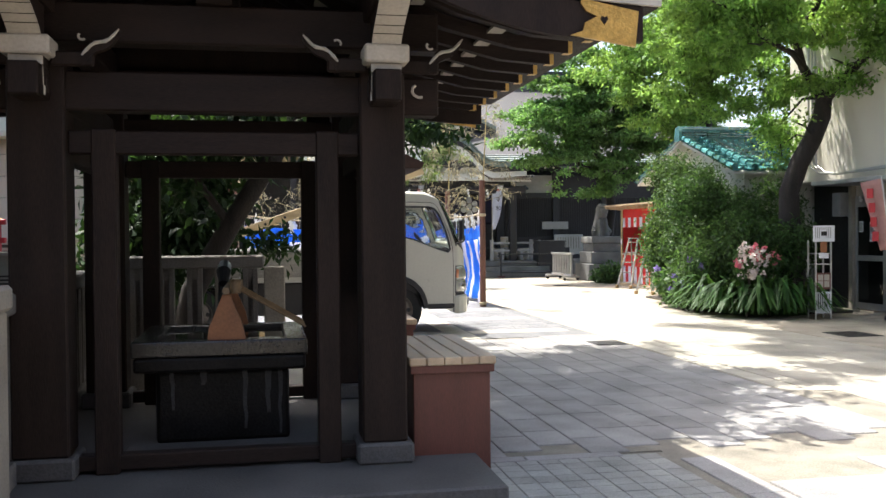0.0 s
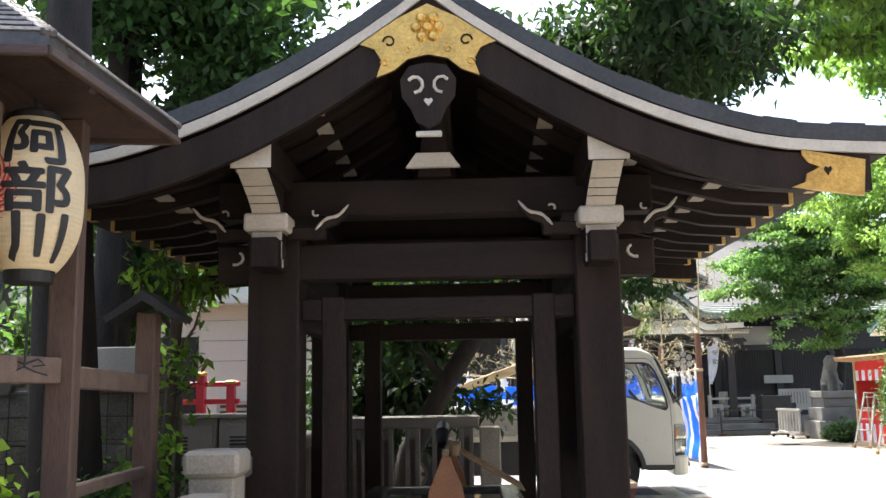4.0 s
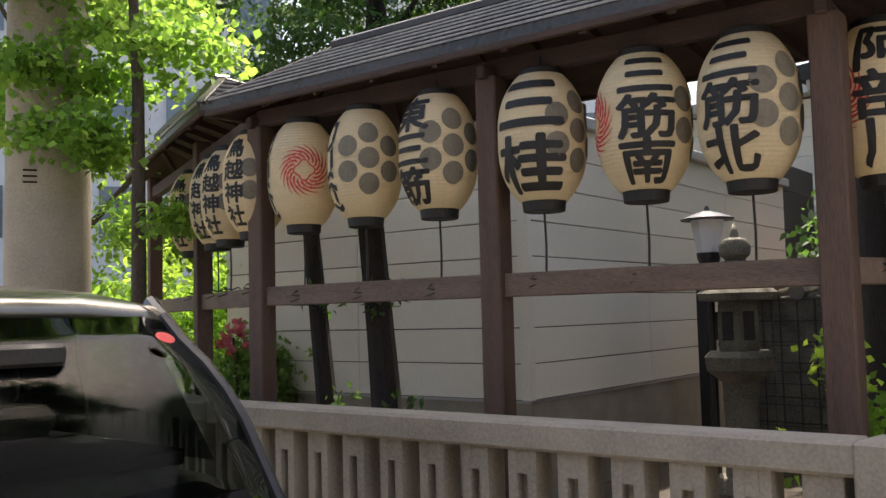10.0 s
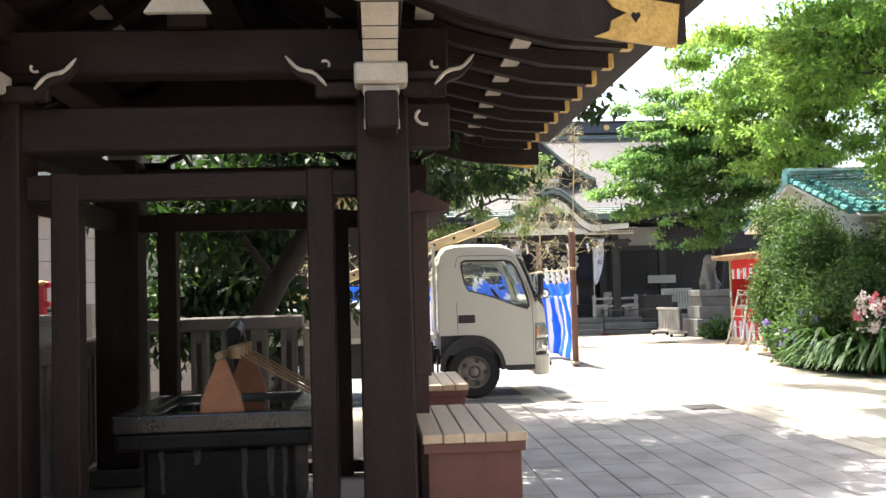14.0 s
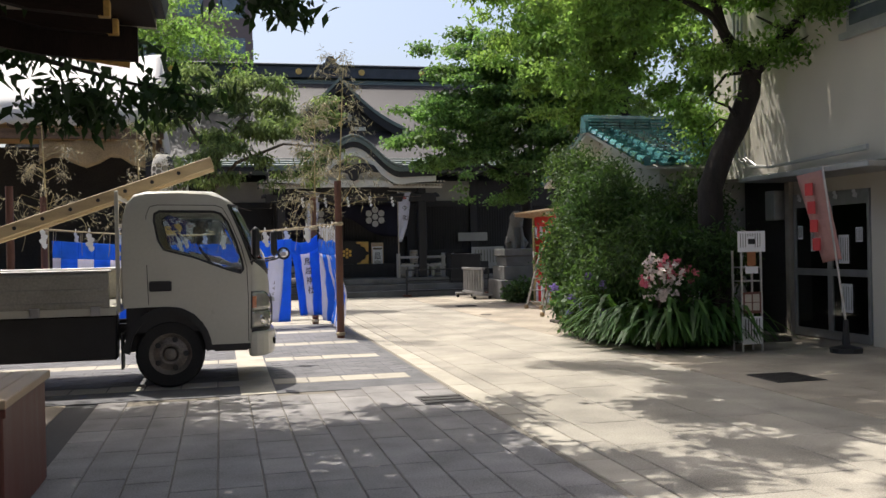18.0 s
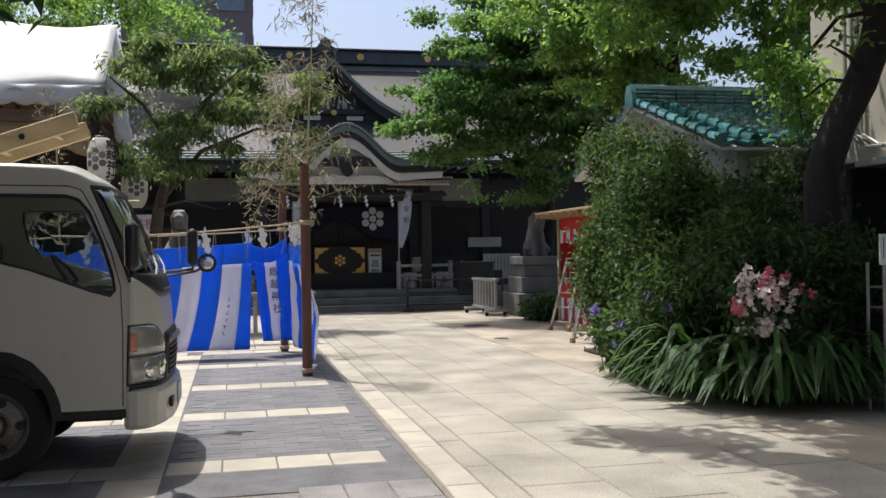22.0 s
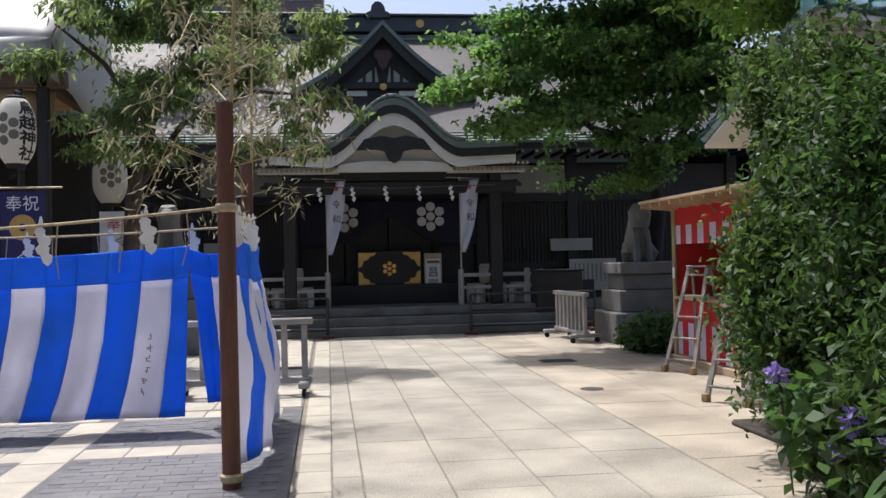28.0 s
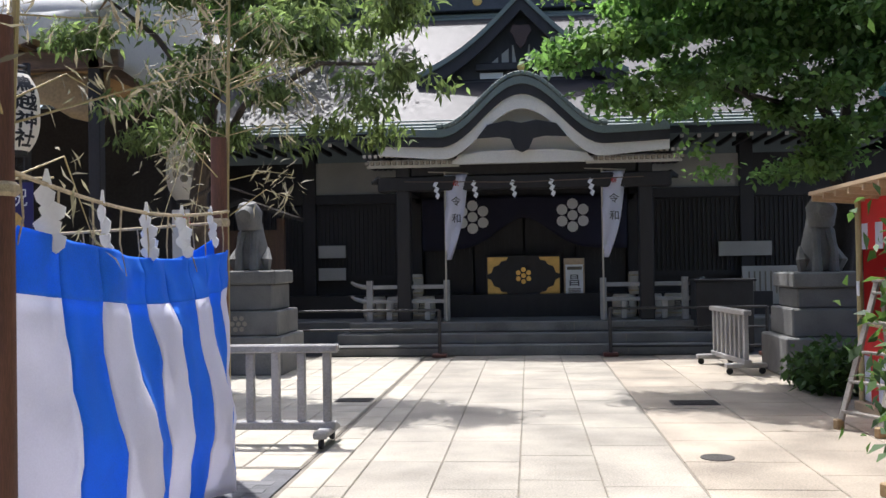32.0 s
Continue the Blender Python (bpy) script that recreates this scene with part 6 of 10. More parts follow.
        return (xm - (xm - xc) * drop + off * (1 - lean), (y0 + y1) / 2 + v * half + math.copysign(off * lean, v), z)

    def front_panel(name, v0, v1, low, high, off, material, parent, label="", n=16, m=6, crown=0.0, thick=0.01):
        bm = bmesh.new()
        rows = []
        for j in range(m + 1):
            row = []
            for k in range(n + 1):
                v = v0 + (v1 - v0) * k / n
                za, zb = low(v), high(v)
                swell = crown * (1 - (2 * j / m - 1) ** 4) * (1 - (2 * k / n - 1) ** 4)
                row.append(front(v, za + (zb - za) * j / m, off + swell))
            rows.append(row)
        sheet(bm, rows)
        return thicken(part(name, bm, material, parent, label, smooth=True), thick)
    g = front_panel("windscreen", -0.985, 0.985, lambda v: 1.335, lambda v: 1.955, 0.0, TINTGLASS, t, "tinted windscreen", 22, 8, thick=0.006)
    g.visible_shadow = False
    for sv in (-1, 1):
        part("screen_seal", tb([front(sv * 0.985, z, 0.004) for z in (1.30, 1.36, 1.5, 1.66, 1.8, 1.955)], 0.017, 6), BLACKPLASTIC, g)
    part("screen_seal", tb([front(-0.98 + 1.96 * k / 14, 1.955, 0.002) for k in range(15)], 0.013, 6), BLACKPLASTIC, g)
    nose = front_panel("nose_panel", -1.0, 1.0, lambda v: 0.56, lambda v: 1.345, 0.0, WHITETRUCK, t, "", 24, 10, thick=0.02)
    smile = lambda v: 1.185 + 0.165 * max(0.0, (abs(v) - 0.60) / 0.38) ** 1.5
    front_panel("cowl", -0.975, 0.975, smile, lambda v: 1.357, 0.014, BLACKPLASTIC, t, "black cowl panel under the windscreen", 24, 4)
    part("cowl_slot", tb([front(-0.5 + k * 0.1, 1.235, 0.026) for k in range(11)], 0.008, 5), BLACKMETAL, nose)
    gr = front_panel("grille", -0.60, 0.60, lambda v: 0.60, lambda v: 0.945 - 0.05 * v * v, 0.018, BLACKPLASTIC, nose, "black mesh grille", 16, 4)
    for k in range(6):
        part("grille_bar", tb([front(-0.50 + 0.1 * q, 0.635 + 0.036 * k, 0.031) for q in range(11)], 0.006, 4), BLACKMETAL, nose)
    for k in range(15):
        part("grille_bar", tb([front(-0.49 + 0.07 * k, 0.62, 0.031), front(-0.49 + 0.07 * k, 0.83, 0.031)], 0.005, 4), BLACKMETAL, nose)
    front_panel("badge_strip", -0.54, 0.54, lambda v: 0.85, lambda v: 0.915, 0.029, BLACKMETAL, nose, "dark badge strip", 12, 1, thick=0.006)
    for k in range(6):
        part("badge_letter", bmb(front(-0.30 + 0.12 * k, 0.866, 0.036), front(-0.30 + 0.12 * k, 0.90, 0.036), 0.01, 0.05), STEEL, nose)
    front_panel("nose_shadow_gap", -0.99, 0.99, lambda v: 0.565, lambda v: 0.605, 0.012, BLACKPLASTIC, nose, "black strip over the bumper", 20, 1)
    bo = [(2.77, y0 - 0.012), (2.86, y0 - 0.014), (2.93, y0 + 0.02), (2.985, y0 + 0.09), (3.03, y0 + 0.22), (3.075, y0 + 0.50), (3.085, (y0 + y1) / 2), (3.075, y1 - 0.50), (3.03, y1 - 0.22), (2.985, y1 - 0.09), (2.93, y1 - 0.02), (2.86, y1 + 0.014), (2.77, y1 + 0.012)]
    bmp = bevel(part("bumper", pr(bo, 0.30, 0.572, "z"), WHITETRUCK, t, "cream front bumper"), 0.035)
    part("fog_slot", bx(3.05, 3.075, y0 + 0.30, y0 + 0.48, 0.40, 0.47, 0.01), BLACKPLASTIC, bmp)
    part("fog_slot", bx(3.05, 3.075, y1 - 0.48, y1 - 0.30, 0.40, 0.47, 0.01), BLACKPLASTIC, bmp)
    part("number_plate", bx(3.083, 3.095, (y0 + y1) / 2 - 0.17, (y0 + y1) / 2 + 0.17, 0.37, 0.53, 0.004), WHITEPAPER, bmp, "plain number plate")
    part("bumper_step", bx(2.40, 2.77, y0 + 0.02, y0 + 0.16, 0.37, 0.45, 0.015), BLACKPLASTIC, bmp)
    for yy, s in ((y0, 1), (y1, -1)):
        sv = -s
        va, vb = (sv * 0.61, sv * 1.0)
        tops = lambda v: 1.00 - 0.14 * max(0.0, (0.86 - abs(v)) / 0.25) ** 1.6
        fr_ = front_panel("lamp_frame", va, vb, lambda v: 0.60, lambda v: tops(v) + 0.012, 0.010, BLACKPLASTIC, t, "black headlamp surround", 14, 6)
        front_panel("headlamp", sv * 0.64, sv * 0.995, lambda v: 0.615, lambda v: 0.79, 0.017, HEADLAMP, fr_, "clear headlamp", 14, 6, 0.016)
        front_panel("upper_lamp", sv * 0.635, sv * 0.995, lambda v: 0.80, lambda v: tops(v), 0.017, HEADLAMP, fr_, "clear upper lamp glass", 14, 6, 0.014)
        front_panel("indicator", sv * 0.955, sv * 0.992, lambda v: 0.83, lambda v: 0.955, 0.030, AMBERLAMP, fr_, "amber indicator beside the headlamp", 4, 3, 0.003)
        for v in (0.72, 0.86):
            p, q = front(sv * v, 0.70, 0.0295), front(sv * v, 0.70, 0.06)
            d = Vector(q) - Vector(p)
            lens = part("lens", lt([(0.0, 0.008), (0.04, 0.007), (0.052, 0.0), (0.066, 0.004), (0.07, 0.0)], 18), CHROME, fr_, smooth=True)
            lens.matrix_basis = Matrix.Translation(p) @ d.to_track_quat("Z", "Y").to_matrix().to_4x4()
        part("lamp_rib", tb([front(sv * 0.79, 0.625, 0.031), front(sv * 0.79, 0.78, 0.031)], 0.006, 5), BLACKPLASTIC, fr_)
        # black flare over the front wheel and sill under the door
        n = 14
        out = [(1.93 + 0.455 * math.cos(math.pi * k / n), 0.40 + 0.475 * math.sin(math.pi * k / n)) for k in range(n + 1)]
        inn = [(1.93 + 0.395 * math.cos(math.pi * k / n), 0.38 + 0.42 * math.sin(math.pi * k / n)) for k in range(n + 1)]
        bm = bmesh.new()
        for k in range(n):
            prism(bm, [out[k], out[k + 1], inn[k + 1], inn[k]], min(yy - s * 0.028, yy + s * 0.06), max(yy - s * 0.028, yy + s * 0.06))
        bmesh.ops.remove_doubles(bm, verts=bm.verts, dist=1e-4)
        part("wheel_flare", bm, BLACKPLASTIC, t, "black plastic wheel flare")
        part("housing", bx(1.50, 2.38, min(yy + s * 0.25, yy + s * 0.28), max(yy + s * 0.25, yy + s * 0.28), 0.38, 0.86), BLACKPLASTIC, t)
        part("sill_trim", bx(2.36, 2.79, min(yy - s * 0.01, yy + s * 0.03), max(yy - s * 0.01, yy + s * 0.03), 0.39, 0.45, 0.006), BLACKPLASTIC, t)
    for yy, s in ((y0, -1), (y1, 1)):
        c = Vector((2.86, y0 - 0.17, 1.545)) if s < 0 else Vector((3.16, y1 + 0.17, 1.55))
        m = bevel(part("mirror", bx(c.x - 0.04, c.x + 0.04, c.y - 0.088, c.y + 0.088, c.z - 0.165, c.z + 0.165, 0.03), BLACKPLASTIC, t, "black door mirror", smooth=True), 0.03)
        part("mirror_glass", bx(c.x - 0.046, c.x - 0.041, c.y - 0.065, c.y + 0.065, c.z - 0.13, c.z + 0.13), CHROME, m)
        root = front(s * 0.985, 1.33, 0.0)
        part("mirror_arm", tb([root, (0.5 * root[0] + 0.5 * c.x, 0.5 * root[1] + 0.5 * c.y, 1.345), (c.x, c.y - s * 0.02, 1.36), (c.x, c.y, c.z - 0.1)], 0.014, 6), BLACKPLASTIC, m)
    rm = part("round_mirror", lt([(0.0, -0.05), (0.05, -0.04), (0.082, 0.0), (0.082, 0.012), (0.072, 0.012)], 20), BLACKPLASTIC, t, "small round mirror on a long arm", smooth=True)
    rm.matrix_basis = Matrix.Translation((3.28, y1 + 0.15, 1.41)) @ Vector((0.05, -0.97, 0.12)).to_track_quat("Z", "Y").to_matrix().to_4x4()
    part("mirror_glass", lt([(0.0, 0.02), (0.04, 0.016), (0.073, 0.008), (0.073, 0.0)], 20), CHROME, rm, smooth=True)
    part("round_mirror_arm", tb([front(0.97, 1.30, 0.0), (3.02, y1 - 0.02, 1.315), (3.18, y1 + 0.12, 1.34), (3.275, y1 + 0.17, 1.385)], 0.012, 6), BLACKPLASTIC, t)
    for va, vb, vc in ((-0.62, -0.35, -0.02), (0.02, 0.28, 0.58)):
        w_ = part("wiper", tb([front(va, 1.34, 0.02), front((va + vb) / 2, 1.40, 0.03), front(vb, 1.47, 0.02)], 0.009, 5), WIPERGREY, t)
        part("blade", tb([front(va - 0.08, 1.44, 0.012), front(vb, 1.47, 0.016), front(vc, 1.49, 0.012)], 0.007, 5), BLACKPLASTIC, w_)
    # chassis, bed and dropsides
    part("chassis", bx(-1.9, 2.6, y0 + 0.42, y0 + 0.52, 0.50, 0.68), BLACKMETAL, t)
    part("chassis", bx(-1.9, 2.6, y1 - 0.52, y1 - 0.42, 0.50, 0.68), BLACKMETAL, t)
    # side guard enlarged in black to stand for the shade under the bed
    part("side_guard", bx(-0.45, 1.40, y0 + 0.10, y0 + 0.34, 0.32, 0.80, 0.02), BLACKPLASTIC, t)
    part("bed_floor", bx(-1.95, 1.40, y0 + 0.02, y1 - 0.02, 0.80, 0.90, 0.006), WHITETRUCK, t)
    for yy, s in ((y0, 1), (y1, -1)):
        ds = part("dropside", bx(-1.95, 1.34, min(yy, yy + s * 0.03), max(yy, yy + s * 0.03), 0.88, 1.26, 0.008), DROPSIDE, t, "worn grey dropside")
        for z in (0.93, 1.07, 1.22):
            part("ridge", bx(-1.93, 1.32, min(yy - s * 0.012, yy), max(yy - s * 0.012, yy), z - 0.018, z + 0.018, 0.004), DROPSIDE, ds)
        part("edge_strip", bx(-1.95, 1.36, min(yy - s * 0.01, yy + s * 0.03), max(yy - s * 0.01, yy + s * 0.03), 1.26, 1.285, 0.004), STEEL, ds)
        for x in (-1.2, -0.3, 0.6, 1.2):
            part("hinge", bx(x - 0.05, x + 0.05, min(yy - s * 0.02, yy), max(yy - s * 0.02, yy), 0.80, 0.90, 0.004), STEEL, ds)
    part("tailgate", bx(-1.98, -1.95, y0 + 0.03, y1 - 0.03, 0.88, 1.26, 0.006), WHITETRUCK, t)
    fr = part("head_frame", bx(1.405, 1.445, y0 + 0.02, y0 + 0.07, 0.83, 2.12, 0.006), WHITETRUCK, t, "cream headboard frame")
    part("frame_post", bx(1.405, 1.445, y1 - 0.07, y1 - 0.02, 0.83, 2.12, 0.006), WHITETRUCK, fr)
    for z in (1.45, 1.75, 2.06):
        part("frame_bar", bx(1.41, 1.44, y0 + 0.07, y1 - 0.07, z - 0.02, z + 0.02), WHITETRUCK, fr)
    for x in (1.945, -0.95):
        for yy, o in ((y0 + 0.14, -1), (y1 - 0.14, 1)):
            wheel(t, x, yy, 0.362, 0.20, o)
    part("mud_flap", bx(1.44, 1.46, y0 + 0.04, y0 + 0.26, 0.22, 0.60), BLACKPLASTIC, t)
    return t


truck()


def ladder_load():
    """Long timber stair strings loaded on the truck, resting on its head frame."""
    l = thing("timber_ladder", "pale timber ladder frame lying slanted on the truck bed", "ladder")
    a, b = Vector((-1.70, 14.30, 1.06)), Vector((2.42, 14.30, 2.47))
    for dy in (0.0, 0.52):
        part("string", bmb(a + Vector((0, dy, 0)), b + Vector((0, dy, 0)), 0.05, 0.13, 0.006), LADDERWOOD, l)
    for k in range(11):
        p = a.lerp(b, (k + 0.5) / 11)
        part("rung", bmb(p + Vector((0, 0.02, 0)), p + Vector((0, 0.50, 0)), 0.04, 0.05, 0.004), LADDERWOOD, l)
    for k in range(9):
        p = a.lerp(b, 0.35 + k * 0.07)
        part("bolt", lt([(0.0, 0.012), (0.022, 0.012), (0.022, 0)], 8), BLACKMETAL, l).matrix_basis = Matrix.Translation((p.x, 14.275, p.z)) @ pose(0, 0, 0, 90)


ladder_load()

# ---- striped curtain on bamboo poles ----
P1, P2 = Vector((4.365, 18.60, 0)), Vector((4.25, 21.66, 0))
P3, P4 = Vector((-0.6, 18.6, 0)), Vector((-0.6, 21.4, 0))


def curtain(name, label, top, bottom, stripes, head=0.26, folds=0.05, waves=5, first=0, sway=0.0, bulge=0.0, shift=0.0):
    """A hanging cloth between two upper and two lower points, blue head band, blue and white stripes as separate panels."""
    c = thing(name, label, "curtain", "festival curtains")
    (ta, tb_), (ba, bb) = top, bottom
    ta, tb_, ba, bb = map(Vector, (ta, tb_, ba, bb))
    side = (tb_ - ta).cross(Vector((0, 0, 1))).normalized()

    def at(u, v):
        u2 = u - sway * (1 - (2 * u - 1) ** 8) * v ** 1.3
        p = ta.lerp(tb_, u).lerp(ba.lerp(bb, u2), v) - side * bulge * math.sin(math.pi * u) ** 0.8 * (0.2 + 1.1 * math.sin(math.pi * v ** 1.2 * 0.8))
        sag = -0.10 * math.sin(math.pi * u) * (1 - v)
        w = folds * (0.25 + 0.75 * v) * (math.sin(u * waves * 6.28 + 1.3 * v + 0.9) + 0.5 * math.sin(u * waves * 15.1 + 2.0 + v * 2))
        q = Vector((p.x * 3.1, p.y * 3.1, p.z * 2.2))
        w += 0.05 * noise.noise(q) + 0.022 * noise.noise(q * 3.0)
        return p + side * w + Vector((0, 0, sag))
    rows = 16

    def cloth(u0, u1, v0, v1, m, nm):
        bm = bmesh.new()
        nu = 9
        sheet(bm, [[at(u0 + (u1 - u0) * i / nu, v0 + (v1 - v0) * j / rows) for i in range(nu + 1)] for j in range(rows + 1)])
        return thicken(part(nm, bm, m, c, smooth=True), 0.004)
    H = head
    for k in range(stripes + (1 if shift else 0)):
        u0, u1 = max(0.0, (k - shift) / stripes), min(1.0, (k + 1 - shift) / stripes)
        cloth(u0, u1, 0, H, CLOTHBLUE, "head_band")
        cloth(u0, u1, H, 1, CLOTHBLUE if (k + first) % 2 == 0 else CLOTHWHITE, "stripe")
    return c, at


ct, at_rear = curtain("striped_curtain", "blue and white striped festival curtain hung on a rope", ((-0.4, 21.0, 1.70), (3.78, 21.0, 1.66)), ((-0.4, 20.98, 0.12), (3.72, 20.95, 0.12)), 15, 0.19, 0.035, 5, 1, 0.05, 0.0, 0.5)
ct2, at_piece = curtain("striped_curtain", "narrow blue and white curtain end lettered with the shrine's name", ((3.74, 21.1, 1.64), (4.30, 21.40, 1.74)), ((3.92, 21.02, 0.22), (4.34, 21.30, 0.20)), 3, 0.16, 0.02, 2, 0)
ct3, at_side = curtain("striped_curtain", "blue and white striped curtain billowing between two poles", ((4.34, 21.60, 1.66), (4.37, 18.72, 1.72)), ((4.40, 21.5, 0.08), (4.40, 18.70, 0.06)), 9, 0.17, 0.055, 2, 1, 0.05, 0.125)
n_ = Vector((0.52, -0.85, 0))
for q_, ch_ in enumerate("鳥越神社"):
    p_ = at_piece(0.50, 0.26 + 0.13 * q_) + n_ * 0.045
    letters("writing", ch_, 0.15, Matrix.Translation(p_) @ pose(0, 0, 0, 0, 0, 31) @ WALL, INK, ct2, 0.001)
wrng = random.Random(9)
for q_ in range(6):
    p_ = at_rear(14 / 15, 0.52 + 0.065 * q_)
    for k in range(4):
        flat = wrng.random() < 0.55
        w, h = (wrng.uniform(0.022, 0.046), 0.008) if flat else (0.008, wrng.uniform(0.020, 0.044))
        dx, dz = wrng.uniform(-0.016, 0.016), -0.02 + 0.013 * k
        part("small_writing", bx(p_.x + dx - w / 2, p_.x + dx + w / 2, p_.y - 0.06, p_.y - 0.056, p_.z + dz - h / 2, p_.z + dz + h / 2), GREYINK, ct)


def pole(p, h, r, lean=(0, 0)):
    t = thing("wooden_pole", "red brown round wooden pole for the curtain ropes", "pole", "curtain poles")
    part("shaft", tb([(p.x, p.y, 0), (p.x + lean[0] * 0.5, p.y + lean[1] * 0.5, h / 2), (p.x + lean[0], p.y + lean[1], h)], [r, r * 0.97, r * 0.92], 12), POLEWOOD, t, smooth=True)
    for z in (1.86, 0.07):
        part("rope_wrap", lt([(r * 0.98, -0.03), (r * 1.22, -0.015), (r * 1.22, 0.015), (r * 0.98, 0.03)], 12, (p.x, p.y, z)), ROPE, t)
    return t


pole(P1, 2.56, 0.062)
pole(P2, 2.48, 0.062)
pole(P4, 2.5, 0.06)
pole(P3, 2.5, 0.06)


def paper_streamer(p, s=1.0, turn=0.0):
    z = thing("paper_streamer", "white zigzag paper streamer hanging from the rope", "paper streamer", "paper streamers")
    z.matrix_world = Matrix.Translation(p) @ pose(0, 0, 0, 0, 0, turn)
    part("neck", pr([(-0.006, 0.05 * s), (0.006, 0.05 * s), (0.016 * s, 0.0), (-0.016 * s, 0.0)], -0.003, 0.003), WHITEPAPER, z)
    for k, (dx, w) in enumerate(((-0.006, 0.066), (0.016, 0.084), (0.0, 0.088), (0.022, 0.070))):
        x, y, w = dx * s, -0.048 * k * s, w * s
        part("fold", pr([(x - w / 2, y - 0.028 * s), (x - w * 0.1, y + 0.004), (x + w / 2, y - 0.024 * s), (x + w * 0.42, y - 0.056 * s), (x + w * 0.05, y - 0.078 * s), (x - w * 0.36, y - 0.056 * s)], -0.004 + 0.007 * k, 0.007 * k), WHITEPAPER, z)
    return z


def rope_line(a, b, sag, r=0.011, streamers=4, straw=6, label="straw rope hung with paper streamers"):
    rp = thing("straw_rope", label, "rope", "ropes between the poles")
    pts = [Vector(a).lerp(Vector(b), k / 16) - Vector((0, 0, sag * math.sin(math.pi * k / 16))) for k in range(17)]
    part("strand", tb(pts, r, 6), ROPE, rp)
    rng = random.Random(hash((round(a[0] * 10), round(a[1] * 10))) & 255)
    for k in range(straw):
        f = (k + 0.5) / straw
        p = Vector(a).lerp(Vector(b), f) - Vector((0, 0, sag * math.sin(math.pi * f)))
        part("straw_tail", tb([p, p + Vector((rng.uniform(-0.02, 0.02), 0, -0.18)), p + Vector((rng.uniform(-0.05, 0.05), rng.uniform(-0.03, 0.03), -0.36))], [0.006, 0.005, 0.003], 5), ROPE, rp)
    for k in range(streamers):
        f = (k + 0.7) / (streamers + 0.4)
        p = Vector(a).lerp(Vector(b), f) - Vector((0, 0, sag * math.sin(math.pi * f)))
        paper_streamer(p, rng.uniform(1.05, 1.4), rng.uniform(-40, 40))


rope_line((4.38, 18.56, 1.95), (4.33, 21.62, 1.94), 0.10, streamers=5, straw=9)
rope_line((-0.6, 21.4, 1.9), (4.25, 21.66, 1.86), 0.10, streamers=6, straw=12)
rope_line((-0.6, 18.6, 1.9), (4.31, 18.60, 1.86), 0.16, streamers=7, straw=12)


# ---- plants ----
def branch_tree(name, label, trunk, radii, limbs, blobs, leaf, leaf_size, twigs, per, spread, seed, bark=BARK, shell=0.5, gaps=0.3, wide=0.5, hang=0.2, up=0.5, grain=0.8, flat=0.6, sprays=0, category="tree"):
    """A tree: tapered trunk, limbs that run into the crown, and many leaves on twigs."""
    rng = np.random.default_rng(seed)
    t = thing(name, label, category)
    part("trunk", tb(trunk, radii, 10), bark, t, smooth=True)
    for k, (pts, ra) in enumerate(limbs):
        n = len(pts)
        part("limb", tb(pts, [ra * (1 - 0.75 * i / (n - 1)) for i in range(n)], 7), bark, t, smooth=True)
    T, P = crown_points(blobs, twigs, per, spread, rng, shell, gaps, grain, flat, sprays)
    # twigs: thin sticks from the nearest blob centre outwards
    B = np.array(blobs)[:, :3]
    near = B[np.argmin(np.linalg.norm(T[:, None] - B[None], axis=2), axis=1)]
    k = min(len(T), 500)
    A, Z = T[:k] + (near[:k] - T[:k]) * 0.28, T[:k]
    s = unit(np.cross(Z - A, rng.normal(size=(k, 3)))) * 0.008
    ob = quads("twig_spray", np.stack([A - s, A + s, Z + s * 0.4, Z - s * 0.4], axis=1), bark)
    ob.parent = t
    tagged(ob, kind="stuff")
    cr = quads("crown", leaf_quads(P, leaf_size, rng, wide, up, hang), leaf)
    cr.parent = t
    return t


